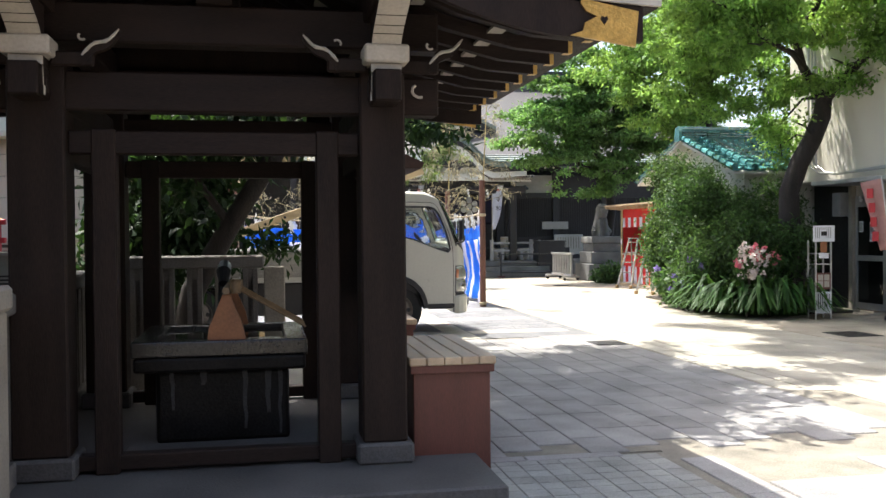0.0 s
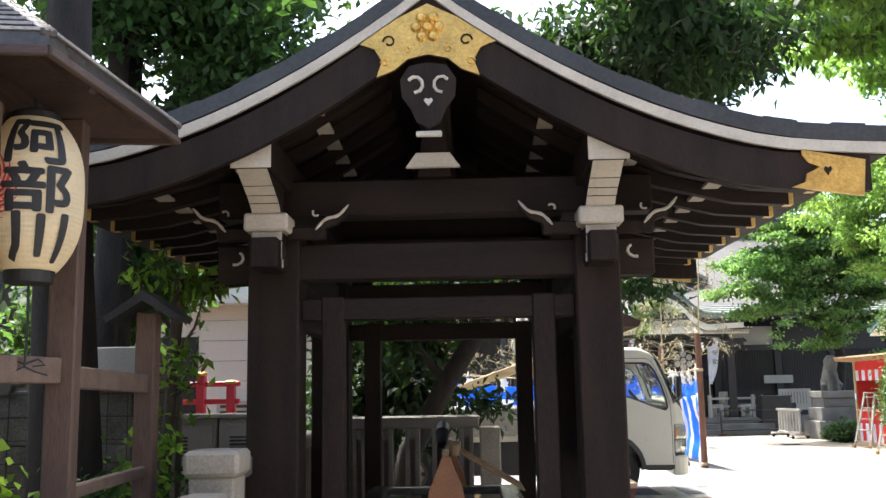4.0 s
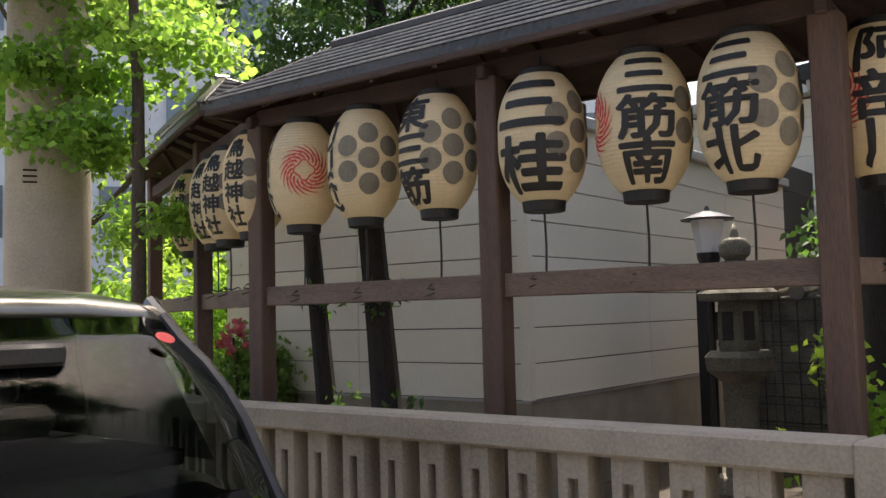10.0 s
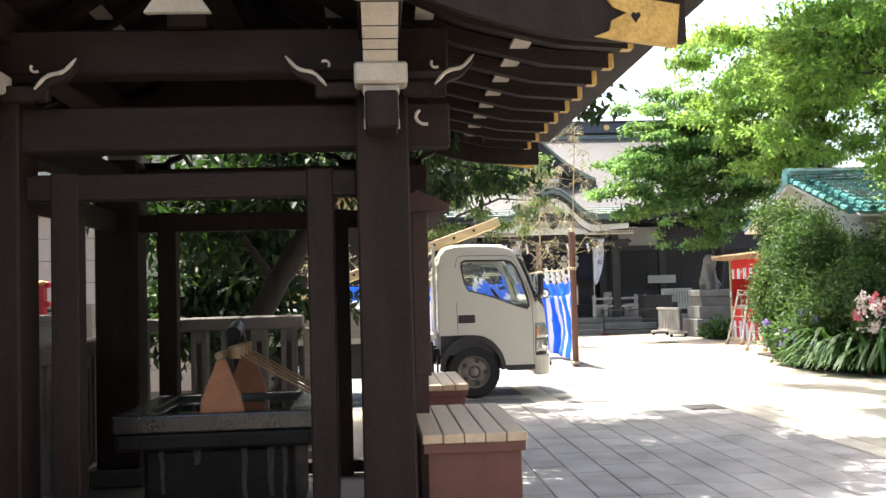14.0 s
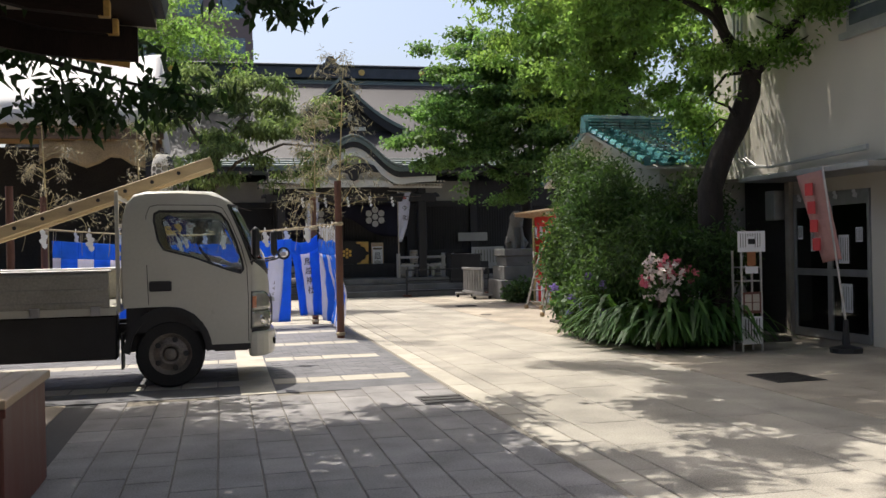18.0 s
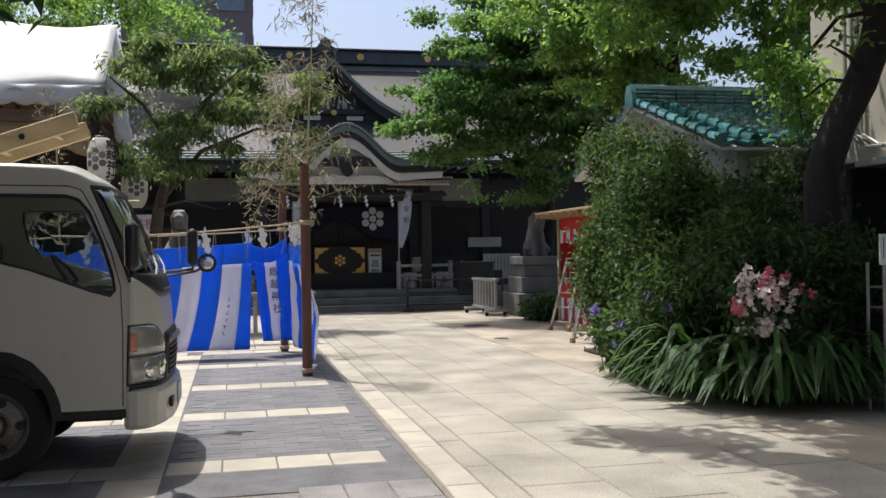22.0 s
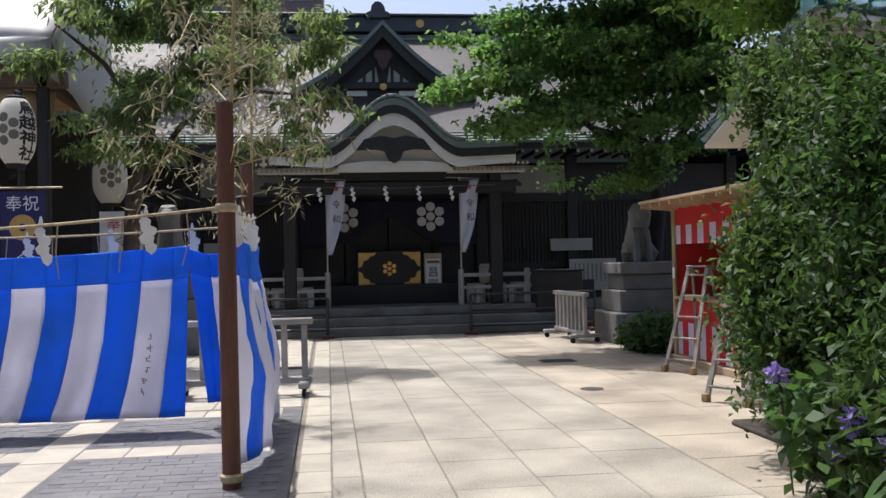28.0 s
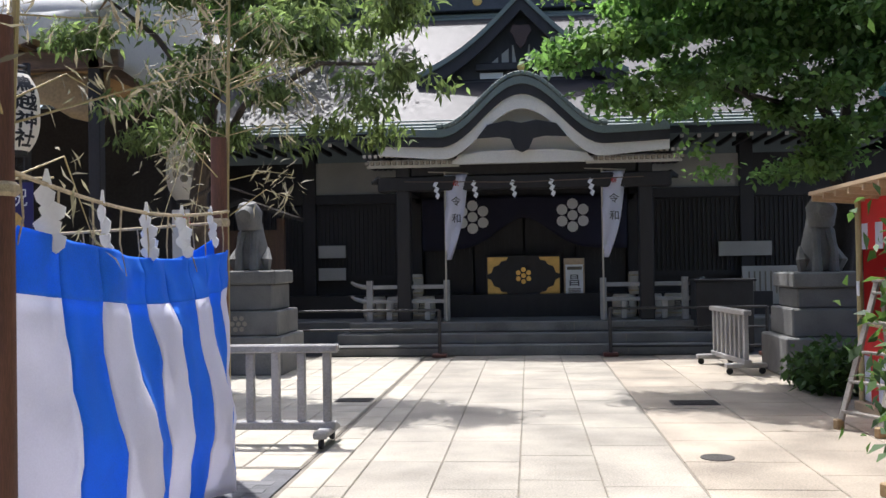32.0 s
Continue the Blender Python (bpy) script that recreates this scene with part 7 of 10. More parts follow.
# large camphor-like tree over the shrub bed
yt = branch_tree("yard_tree", "large leaning tree with a dark winding trunk", [(9.78, 15.75, 0), (9.50, 15.68, 0.5), (9.38, 15.6, 1.2), (9.37, 15.6, 2.2), (9.58, 15.6, 2.72), (9.84, 15.6, 3.15), (10.03, 15.6, 3.58), (10.07, 15.58, 3.95)], [0.30, 0.24, 0.20, 0.175, 0.17, 0.165, 0.16, 0.14],
            [([(10.06, 15.58, 3.85), (9.82, 15.5, 4.10), (9.52, 15.4, 4.42), (9.32, 15.3, 4.92), (9.06, 15.1, 5.35), (8.75, 14.8, 6.1)], 0.115), ([(9.60, 15.42, 4.35), (9.20, 15.2, 4.62), (8.50, 14.9, 4.78), (7.85, 14.6, 5.15), (7.2, 14.3, 5.25)], 0.065),
             ([(10.06, 15.55, 3.85), (10.22, 15.2, 4.22), (10.30, 14.7, 4.50), (10.22, 14.0, 4.78), (10.0, 13.2, 5.0)], 0.10), ([(9.32, 15.3, 4.92), (9.5, 14.9, 5.4), (9.4, 14.4, 5.9), (9.6, 13.8, 6.4)], 0.07), ([(8.75, 14.8, 6.1), (7.8, 14.4, 6.8), (6.6, 14.0, 7.1), (5.2, 12.8, 7.2)], 0.06),
             ([(9.30, 15.2, 4.95), (8.7, 15.6, 5.2), (8.0, 16.0, 5.1)], 0.05), ([(9.84, 15.6, 3.2), (9.55, 15.35, 3.35), (9.15, 15.1, 3.4)], 0.035), ([(10.2, 14.9, 4.4), (9.8, 14.5, 4.3), (9.3, 14.2, 4.35)], 0.04), ([(8.50, 14.9, 4.78), (8.2, 14.5, 4.6), (7.8, 14.2, 4.55)], 0.03)],
            [(8.3, 15.0, 5.0, 1.3, 1.2, 0.45), (9.3, 15.0, 5.6, 1.5, 1.5, 0.5), (7.5, 14.7, 5.2, 0.9, 0.9, 0.35), (8.4, 16.6, 4.9, 1.4, 1.2, 0.6), (9.8, 13.9, 5.0, 0.9, 1.0, 0.35), (9.35, 14.3, 4.4, 0.7, 0.6, 0.25), (7.5, 16.2, 5.3, 1.0, 1.2, 0.5), (9.0, 13.6, 6.0, 1.3, 1.0, 0.45), (8.3, 17.3, 4.1, 0.9, 0.9, 0.5), (9.2, 12.5, 6.5, 1.6, 1.2, 0.4), (7.3, 13.8, 6.2, 1.2, 1.2, 0.4), (8.2, 12.9, 6.4, 1.2, 1.0, 0.4), (7.8, 17.0, 6.0, 1.3, 1.1, 0.5), (10.1, 15.8, 5.3, 0.9, 1.2, 0.4), (9.2, 15.2, 3.45, 0.45, 0.4, 0.22), (9.6, 16.6, 3.3, 0.6, 0.5, 0.35), (8.0, 14.2, 4.6, 0.5, 0.4, 0.2), (9.75, 16.8, 3.45, 0.45, 0.4, 0.35), (10.0, 16.8, 2.75, 0.35, 0.35, 0.4), (9.7, 15.2, 4.05, 0.5, 0.4, 0.22), (10.35, 15.0, 4.1, 0.5, 0.5, 0.25), (9.7, 16.0, 4.15, 0.6, 0.5, 0.3), (10.2, 14.0, 4.5, 0.5, 0.6, 0.25)],
            LEAF, 0.105, 3700, 15, 0.12, 11, bark=BARKDARK, shell=0.1, gaps=0.15, grain=1.7, flat=0.4, sprays=190)
# unseen crown over the path, placed along the sun to dapple the paving
orng = np.random.default_rng(61)
oT, oP = crown_points([(6.8, 12.0, 7.2, 1.4, 1.2, 0.3), (5.2, 12.7, 7.3, 1.2, 1.2, 0.3), (7.2, 14.4, 7.2, 1.4, 1.3, 0.3), (5.6, 15.4, 7.3, 1.2, 1.2, 0.3), (4.4, 11.1, 7.3, 1.0, 1.0, 0.3), (6.2, 10.6, 7.3, 1.3, 0.9, 0.3), (8.0, 13.2, 7.0, 1.2, 1.2, 0.3), (7.9, 16.2, 7.2, 1.2, 1.0, 0.3), (6.6, 13.4, 7.0, 1.2, 0.8, 0.3), (7.1, 15.9, 7.1, 1.0, 0.9, 0.3), (6.0, 13.9, 7.2, 0.9, 0.8, 0.3), (6.6, 14.7, 7.2, 1.0, 0.8, 0.3), (5.7, 13.3, 7.3, 0.8, 0.7, 0.3)], 1600, 17, 0.12, orng, 0.05, 0.1, 1.4, 0.4, 165)
oc = quads("overhanging_crown", leaf_quads(oP, 0.16, orng, up=0.8), LEAF)
oc.parent = yt
hrng = np.random.default_rng(63)
hT, hP = crown_points([(9.75, 16.8, 3.45, 0.5, 0.4, 0.4), (10.0, 16.7, 2.75, 0.35, 0.35, 0.45), (9.75, 15.2, 4.1, 0.5, 0.4, 0.25), (10.4, 15.0, 4.15, 0.5, 0.5, 0.28), (9.7, 16.0, 4.2, 0.6, 0.5, 0.3), (10.1, 14.0, 4.5, 0.5, 0.6, 0.28), (10.0, 16.9, 3.3, 0.4, 0.4, 0.5)], 330, 13, 0.12, hrng, 0.1, 0.2, 1.7, 0.5)
hc = quads("hanging_foliage", leaf_quads(hP, 0.10, hrng, up=0.6), LEAF)
hc.parent = yt
for pts, ra in (([(10.07, 15.58, 3.9), (9.95, 16.1, 3.95), (9.8, 16.7, 3.5), (9.95, 16.8, 2.9)], 0.03), ([(9.84, 15.6, 3.15), (9.9, 16.2, 3.3), (10.0, 16.8, 3.2)], 0.025), ([(10.22, 15.2, 4.22), (10.4, 15.0, 4.2), (10.5, 14.6, 4.3)], 0.02)):
    part("branch", tb(pts, [ra * (1 - 0.6 * k / (len(pts) - 1)) for k in range(len(pts))], 7), BARKDARK, yt, smooth=True)
# maple between the hall and the booth; rear foliage added to shade the pedestal
branch_tree("maple_tree", "dense green maple beside the hall", [(10.75, 28.9, 0), (10.8, 28.7, 1.0), (10.9, 28.5, 2.2), (10.7, 28.2, 3.3)], [0.22, 0.18, 0.16, 0.12],
            [([(10.9, 28.5, 2.4), (10.2, 27.8, 3.2), (9.2, 27.2, 3.7), (8.2, 26.8, 4.0)], 0.10), ([(10.8, 28.3, 3.0), (10.6, 27.2, 4.2), (10.2, 26.4, 5.2)], 0.09), ([(10.8, 28.3, 3.0), (11.6, 27.6, 4.2), (12.2, 27.0, 5.0)], 0.09), ([(10.7, 28.2, 3.3), (10.0, 28.4, 4.6), (9.2, 28.2, 5.4)], 0.08), ([(10.3, 27.8, 3.2), (9.6, 26.6, 3.4), (9.0, 25.8, 3.4)], 0.06)],
            [(8.7, 26.8, 4.15, 1.7, 1.4, 0.8), (9.4, 26.6, 5.4, 1.8, 1.5, 1.0), (7.7, 26.9, 3.9, 1.0, 1.0, 0.55), (7.9, 27.0, 5.0, 1.1, 1.0, 0.6), (8.8, 27.2, 6.4, 1.4, 1.2, 0.7), (10.9, 26.4, 5.6, 1.6, 1.4, 1.1), (9.0, 26.0, 3.25, 1.0, 0.8, 0.45), (10.4, 26.0, 4.2, 1.3, 1.0, 0.8), (12.3, 26.0, 5.0, 1.5, 1.3, 1.3), (8.6, 27.4, 5.2, 1.0, 1.0, 0.6), (11.6, 25.6, 3.6, 1.1, 1.0, 0.7), (10.0, 26.8, 6.6, 1.4, 1.3, 0.8), (12.0, 26.5, 7.0, 1.6, 1.4, 1.0), (9.3, 29.7, 5.4, 1.5, 1.2, 0.8), (10.8, 30.0, 5.6, 1.5, 1.2, 0.9), (11.0, 25.8, 3.4, 1.2, 1.0, 0.6), (10.0, 26.4, 3.4, 1.0, 0.8, 0.4), (11.4, 25.8, 4.6, 1.2, 1.0, 0.7), (8.9, 27.6, 3.0, 0.9, 0.7, 0.35), (10.2, 27.4, 2.85, 1.0, 0.7, 0.4), (11.5, 27.0, 2.8, 0.9, 0.7, 0.5), (9.6, 28.8, 4.0, 1.3, 0.9, 0.5)],
            LEAFMAPLE, 0.115, 4900, 16, 0.13, 12, bark=BARKDARK, shell=0.15, gaps=0.1, wide=0.7, grain=1.5, flat=0.35, up=0.62, sprays=230)
# tall trees behind the storehouse
branch_tree("tall_tree", "tall green tree behind the storehouse", [(11.2, 22.6, 0), (11.2, 22.4, 2.5), (11.0, 22.2, 5.0)], [0.24, 0.2, 0.13],
            [([(11.1, 22.3, 4.0), (10.2, 21.6, 5.2), (9.3, 21.0, 6.0)], 0.1), ([(11.0, 22.2, 5.0), (11.4, 21.4, 6.4), (11.8, 20.6, 7.2)], 0.1)],
            [(9.6, 21.4, 6.2, 1.6, 1.5, 1.2), (11.2, 21.2, 6.8, 1.8, 1.6, 1.3), (10.2, 22.4, 5.0, 1.4, 1.2, 0.9), (9.0, 22.6, 5.4, 1.0, 1.2, 0.8), (12.4, 20.2, 6.2, 1.5, 1.5, 1.4), (10.0, 20.0, 5.6, 1.1, 1.0, 0.7), (10.8, 19.2, 6.4, 1.5, 1.3, 1.0), (9.2, 21.6, 4.6, 1.0, 1.0, 0.8), (10.6, 21.6, 4.2, 1.3, 1.0, 0.8), (12.0, 20.6, 4.6, 1.2, 1.0, 0.8), (8.6, 21.8, 6.6, 1.1, 1.0, 0.8)],
            LEAF, 0.13, 3400, 15, 0.14, 13, bark=BARKDARK, shell=0.2, gaps=0.1, grain=1.4, flat=0.4, sprays=170)
# leafy tree left of the hall
branch_tree("garden_tree", "leaning garden tree with drooping leaves before the hall", [(1.9, 28.6, 0), (1.8, 28.2, 1.2), (2.0, 27.5, 2.5), (2.4, 26.9, 3.6)], [0.17, 0.14, 0.12, 0.09],
            [([(2.1, 27.4, 2.7), (2.9, 26.7, 3.6), (4.0, 26.2, 4.0), (4.8, 25.9, 3.9)], 0.06), ([(2.4, 26.9, 3.6), (1.8, 26.6, 4.5), (1.2, 26.3, 5.0)], 0.06), ([(2.4, 26.9, 3.6), (3.0, 26.6, 4.6), (3.7, 26.3, 5.2)], 0.06), ([(2.0, 27.4, 2.5), (2.6, 26.6, 2.6), (3.2, 26.2, 2.4)], 0.035)],
            [(2.7, 26.4, 4.7, 1.2, 1.0, 0.75), (4.0, 26.1, 4.4, 1.0, 0.9, 0.7), (1.6, 26.2, 4.8, 0.9, 0.9, 0.7), (4.85, 25.8, 3.7, 0.6, 0.6, 0.5), (3.0, 26.1, 3.7, 1.0, 0.7, 0.5), (3.3, 26.6, 5.3, 0.9, 0.8, 0.4), (2.0, 26.5, 3.4, 0.8, 0.7, 0.5), (2.2, 26.3, 5.5, 1.0, 0.8, 0.5), (4.5, 26.0, 4.7, 0.8, 0.7, 0.6), (4.3, 26.2, 3.2, 0.7, 0.5, 0.35), (5.35, 25.8, 3.45, 0.4, 0.4, 0.3), (4.2, 26.0, 5.5, 0.7, 0.6, 0.4)],
            LEAFOLIVE, 0.155, 1250, 12, 0.11, 14, shell=0.1, gaps=0.15, wide=0.30, hang=0.6, grain=1.6, flat=0.6, sprays=80)
# broad trees behind the tent
branch_tree("tall_tree", "broad tree behind the white tent", [(-4.2, 35.5, 0), (-4.1, 35.4, 3), (-3.6, 35.4, 6.5)], [0.35, 0.3, 0.18],
            [([(-3.7, 35.4, 6.0), (-1.4, 35.4, 7.2), (0.4, 35.3, 8.2)], 0.14), ([(-3.6, 35.4, 6.5), (-5.0, 35.2, 8.0)], 0.12)],
            [(0.2, 35.2, 8.2, 2.4, 1.8, 1.6), (-2.0, 35.4, 8.8, 2.6, 1.8, 1.9), (2.2, 35.6, 7.6, 1.7, 1.3, 1.2), (-5.0, 35.0, 8.4, 2.6, 1.8, 2.0), (1.4, 36.0, 9.4, 1.8, 1.4, 1.1), (-3.4, 35.6, 6.6, 2.0, 1.2, 1.0)],
            LEAF, 0.15, 1700, 15, 0.2, 15, shell=0.2, gaps=0.15, sprays=90)
# tree behind the pavilion, reaching over the truck
ct_ = branch_tree("camellia_tree", "dark evergreen tree behind the water pavilion", [(-0.95, 10.6, 0), (-0.75, 10.5, 0.9), (-0.35, 10.4, 1.6), (0.1, 10.3, 2.3), (0.6, 10.3, 3.2), (1.0, 10.9, 4.4), (1.3, 11.4, 5.2)], [0.15, 0.13, 0.11, 0.10, 0.09, 0.07, 0.04],
            [([(0.1, 10.3, 2.3), (0.5, 9.7, 2.9), (1.0, 9.2, 3.1), (1.6, 8.9, 3.0)], 0.045), ([(-0.35, 10.4, 1.6), (-0.9, 10.2, 2.4), (-1.4, 10.0, 3.2)], 0.05), ([(0.6, 10.1, 3.0), (1.2, 9.8, 3.5), (1.9, 9.6, 3.7)], 0.04), ([(0.6, 10.3, 3.2), (1.2, 11.3, 3.0), (1.8, 11.7, 2.9), (2.5, 11.9, 2.8)], 0.03), ([(1.0, 10.9, 4.4), (2.0, 11.2, 4.4), (3.05, 11.5, 3.9)], 0.03), ([(1.3, 11.4, 5.2), (2.4, 11.2, 5.6), (3.4, 10.6, 5.8)], 0.04), ([(1.3, 11.4, 5.2), (0.8, 12.6, 5.6), (0.2, 13.6, 5.7)], 0.04)],
            [(-0.3, 10.4, 2.9, 1.2, 0.8, 0.7), (0.7, 9.9, 3.1, 0.8, 0.7, 0.5), (-1.3, 10.3, 2.6, 0.8, 0.7, 0.8), (1.35, 9.1, 2.95, 0.55, 0.5, 0.22), (-0.9, 10.4, 1.5, 0.5, 0.4, 0.4), (1.7, 9.7, 3.8, 0.7, 0.6, 0.3), (1.2, 11.6, 5.4, 1.7, 1.6, 0.7), (2.6, 11.0, 5.6, 1.3, 1.5, 0.5), (0.2, 13.0, 5.6, 1.5, 1.5, 0.7), (2.6, 13.0, 5.8, 1.3, 1.0, 0.5), (2.2, 9.6, 5.3, 1.0, 0.9, 0.4), (1.40, 11.5, 2.72, 0.42, 0.40, 0.16), (0.4, 11.3, 3.15, 0.4, 0.4, 0.2), (2.15, 11.8, 2.80, 0.34, 0.35, 0.12), (3.0, 11.5, 3.75, 0.35, 0.3, 0.25), (1.6, 10.6, 3.1, 0.45, 0.3, 0.2), (-0.8, 11.8, 2.4, 0.8, 0.6, 0.6), (-0.7, 11.4, 1.5, 0.35, 0.5, 0.6), (0.12, 11.4, 1.43, 0.42, 0.2, 0.15), (-1.4, 11.6, 1.4, 0.7, 0.5, 0.8), (-0.6, 12.2, 3.3, 0.9, 0.6, 0.6)],
            LEAFCAMELLIA, 0.155, 2900, 13, 0.15, 16, bark=BARKDARK, shell=0.3, gaps=0.3, wide=0.42, hang=0.4)
# unseen upper crown, placed to throw dappled shade on the grey slabs
crng = np.random.default_rng(62)
cT, cP = crown_points([(0.6, 12.6, 5.8, 1.6, 1.6, 0.3), (2.4, 12.2, 5.9, 1.5, 1.6, 0.3), (1.0, 10.4, 5.7, 1.5, 1.3, 0.3), (2.8, 10.2, 5.7, 1.2, 1.4, 0.3), (-0.4, 11.4, 5.8, 1.1, 1.2, 0.3), (2.2, 8.8, 5.4, 1.2, 0.9, 0.25), (0.4, 14.2, 5.9, 1.4, 0.9, 0.3), (3.2, 13.4, 6.0, 0.9, 0.9, 0.25)], 620, 17, 0.12, crng, 0.05, 0.1, 1.3, 0.4, 70)
cc = quads("upper_crown", leaf_quads(cP, 0.17, crng, up=0.8), LEAFCAMELLIA)
cc.parent = ct_
# trees at the street side, beyond the rack
branch_tree("evergreen_tree", "tall dark evergreen behind the white house", [(-12.26, 9.55, 0), (-12.04, 9.45, 3.5), (-11.92, 9.45, 7.5)], [0.3, 0.26, 0.14], [([(-11.92, 9.45, 5), (-11.03, 9.15, 6), (-10.13, 8.95, 6.4)], 0.1), ([(-11.92, 9.45, 5.4), (-13.04, 8.95, 6.4)], 0.1)],
            [(-11.70, 9.25, 6.6, 2.0, 1.7, 1.3), (-10.58, 9.55, 5.6, 1.4, 1.2, 0.9), (-13.04, 8.75, 5.4, 1.5, 1.2, 1.3), (-12.15, 8.95, 8.2, 1.7, 1.6, 1.2), (-10.80, 9.75, 7.6, 1.2, 1.2, 1.0), (-9.91, 9.35, 7.2, 1.2, 1.2, 1.0), (-14.84, 9.15, 6.6, 1.6, 1.3, 1.4), (-14.39, 8.95, 8.4, 1.6, 1.3, 1.2)],
            LEAFDARK, 0.14, 1900, 15, 0.17, 17, bark=BARKDARK, shell=0.2, gaps=0.1, grain=1.3, sprays=110)
branch_tree("evergreen_tree", "tall dark evergreen behind the rack's end post", [(-3.5, 8.9, 0), (-3.48, 8.9, 3.0), (-3.35, 8.9, 6.5)], [0.2, 0.16, 0.12], [([(-3.2, 8.9, 4), (-2.4, 8.6, 5), (-1.6, 8.4, 5.6)], 0.08), ([(-3.2, 8.9, 6.4), (-3.6, 6.4, 7.0), (-3.8, 3.8, 7.2)], 0.09)],
            [(-3.2, 8.8, 5.6, 1.3, 1.2, 1.3), (-2.4, 8.8, 5.0, 0.9, 0.9, 0.8), (-3.8, 9.0, 7.0, 1.4, 1.3, 1.0), (-2.2, 9.6, 6.4, 1.0, 1.0, 0.8), (-3.4, 9.3, 2.9, 0.7, 0.5, 0.7), (-2.9, 9.2, 3.7, 0.8, 0.6, 0.6), (-4.0, 9.4, 2.2, 0.7, 0.5, 0.6)],
            LEAFDARK, 0.14, 2500, 14, 0.18, 18, bark=BARKDARK, shell=0.3, gaps=0.3)
# crown above the rack is unseen, added to darken the car windscreen's reflections
branch_tree("evergreen_tree", "thick dark trunk rising behind the lantern rack", [(-2.74, 6.3, 0), (-2.78, 6.3, 1.2), (-2.84, 6.3, 2.4), (-2.9, 6.35, 4.2), (-2.95, 6.5, 6.2)], [0.29, 0.24, 0.2, 0.16, 0.1], [([(-2.9, 6.4, 4.8), (-2.4, 6.8, 5.6), (-2.0, 7.0, 6.2)], 0.06), ([(-2.9, 6.4, 5.2), (-3.5, 6.2, 6.0), (-4.0, 6.0, 6.4)], 0.06), ([(-2.95, 6.5, 6.0), (-3.1, 5.2, 7.0), (-3.3, 3.8, 7.5), (-3.6, 2.8, 7.4)], 0.07)],
            [(-2.9, 6.6, 6.4, 1.0, 0.9, 0.8), (-2.1, 7.1, 6.2, 0.8, 0.8, 0.6), (-3.9, 6.2, 6.4, 0.9, 0.8, 0.6), (-3.4, 4.4, 7.6, 1.0, 1.2, 0.5), (-4.4, 3.4, 7.4, 0.9, 0.9, 0.4), (-3.2, 2.6, 7.2, 0.9, 0.8, 0.4), (-2.4, 3.8, 7.6, 0.8, 0.9, 0.4)],
            LEAFDARK, 0.14, 1300, 14, 0.18, 20, bark=BARKDARK, shell=0.3, gaps=0.3)
# topmost crown blob is out of view, added for the windscreen to reflect
branch_tree("ginkgo_tree", "young green ginkgo by the torii", [(-6.83, 2.93, 0), (-6.88, 2.88, 1.5), (-6.78, 2.83, 3.2), (-6.83, 2.78, 4.6)], [0.075, 0.06, 0.045, 0.03], [([(-6.83, 2.78, 4.6), (-7.08, 1.68, 5.6), (-6.98, 0.68, 6.2)], 0.03)],
            [(-7.08, 2.58, 3.2, 0.65, 0.5, 0.5), (-6.78, 2.83, 3.9, 0.7, 0.5, 0.55), (-6.68, 2.88, 2.5, 0.4, 0.35, 0.3), (-7.38, 2.18, 3.8, 0.5, 0.5, 0.5), (-6.93, 2.73, 2.05, 0.35, 0.3, 0.22), (-6.5, 3.1, 3.4, 0.4, 0.4, 0.4), (-7.0, 2.4, 4.4, 0.6, 0.5, 0.4), (-7.08, 2.28, 5.0, 0.9, 0.8, 0.6), (-7.0, 1.3, 6.1, 1.0, 0.9, 0.4)],
            LEAFGINKGO, 0.075, 1250, 14, 0.12, 19, shell=0.15, gaps=0.15, wide=0.9, grain=1.8, sprays=60)


def shrub(name, label, blobs, leaf, size, twigs, per, spread, seed, wide=0.5, gaps=0.15, shell=0.55, stems=6, up=0.45, category="shrub"):
    rng = np.random.default_rng(seed)
    t = thing(name, label, category)
    for k in range(stems):
        b = blobs[k % len(blobs)]
        x, y = b[0] + rng.uniform(-0.3, 0.3) * b[3], b[1] + rng.uniform(-0.3, 0.3) * b[4]
        part("stem", tb([(x, y, 0), (x + rng.uniform(-0.1, 0.1), y, b[2] * 0.5), (x + rng.uniform(-0.2, 0.2), y + rng.uniform(-0.2, 0.2), b[2] + b[5] * 0.3)], [0.035, 0.025, 0.01], 6), BARK, t)
    T, P = crown_points(blobs, twigs, per, spread, rng, shell, gaps, 1.2)
    P = P[P[:, 2] > 0.03]
    cr = quads("foliage", leaf_quads(P, size, rng, wide, up, 0.15), leaf)
    cr.parent = t
    return t


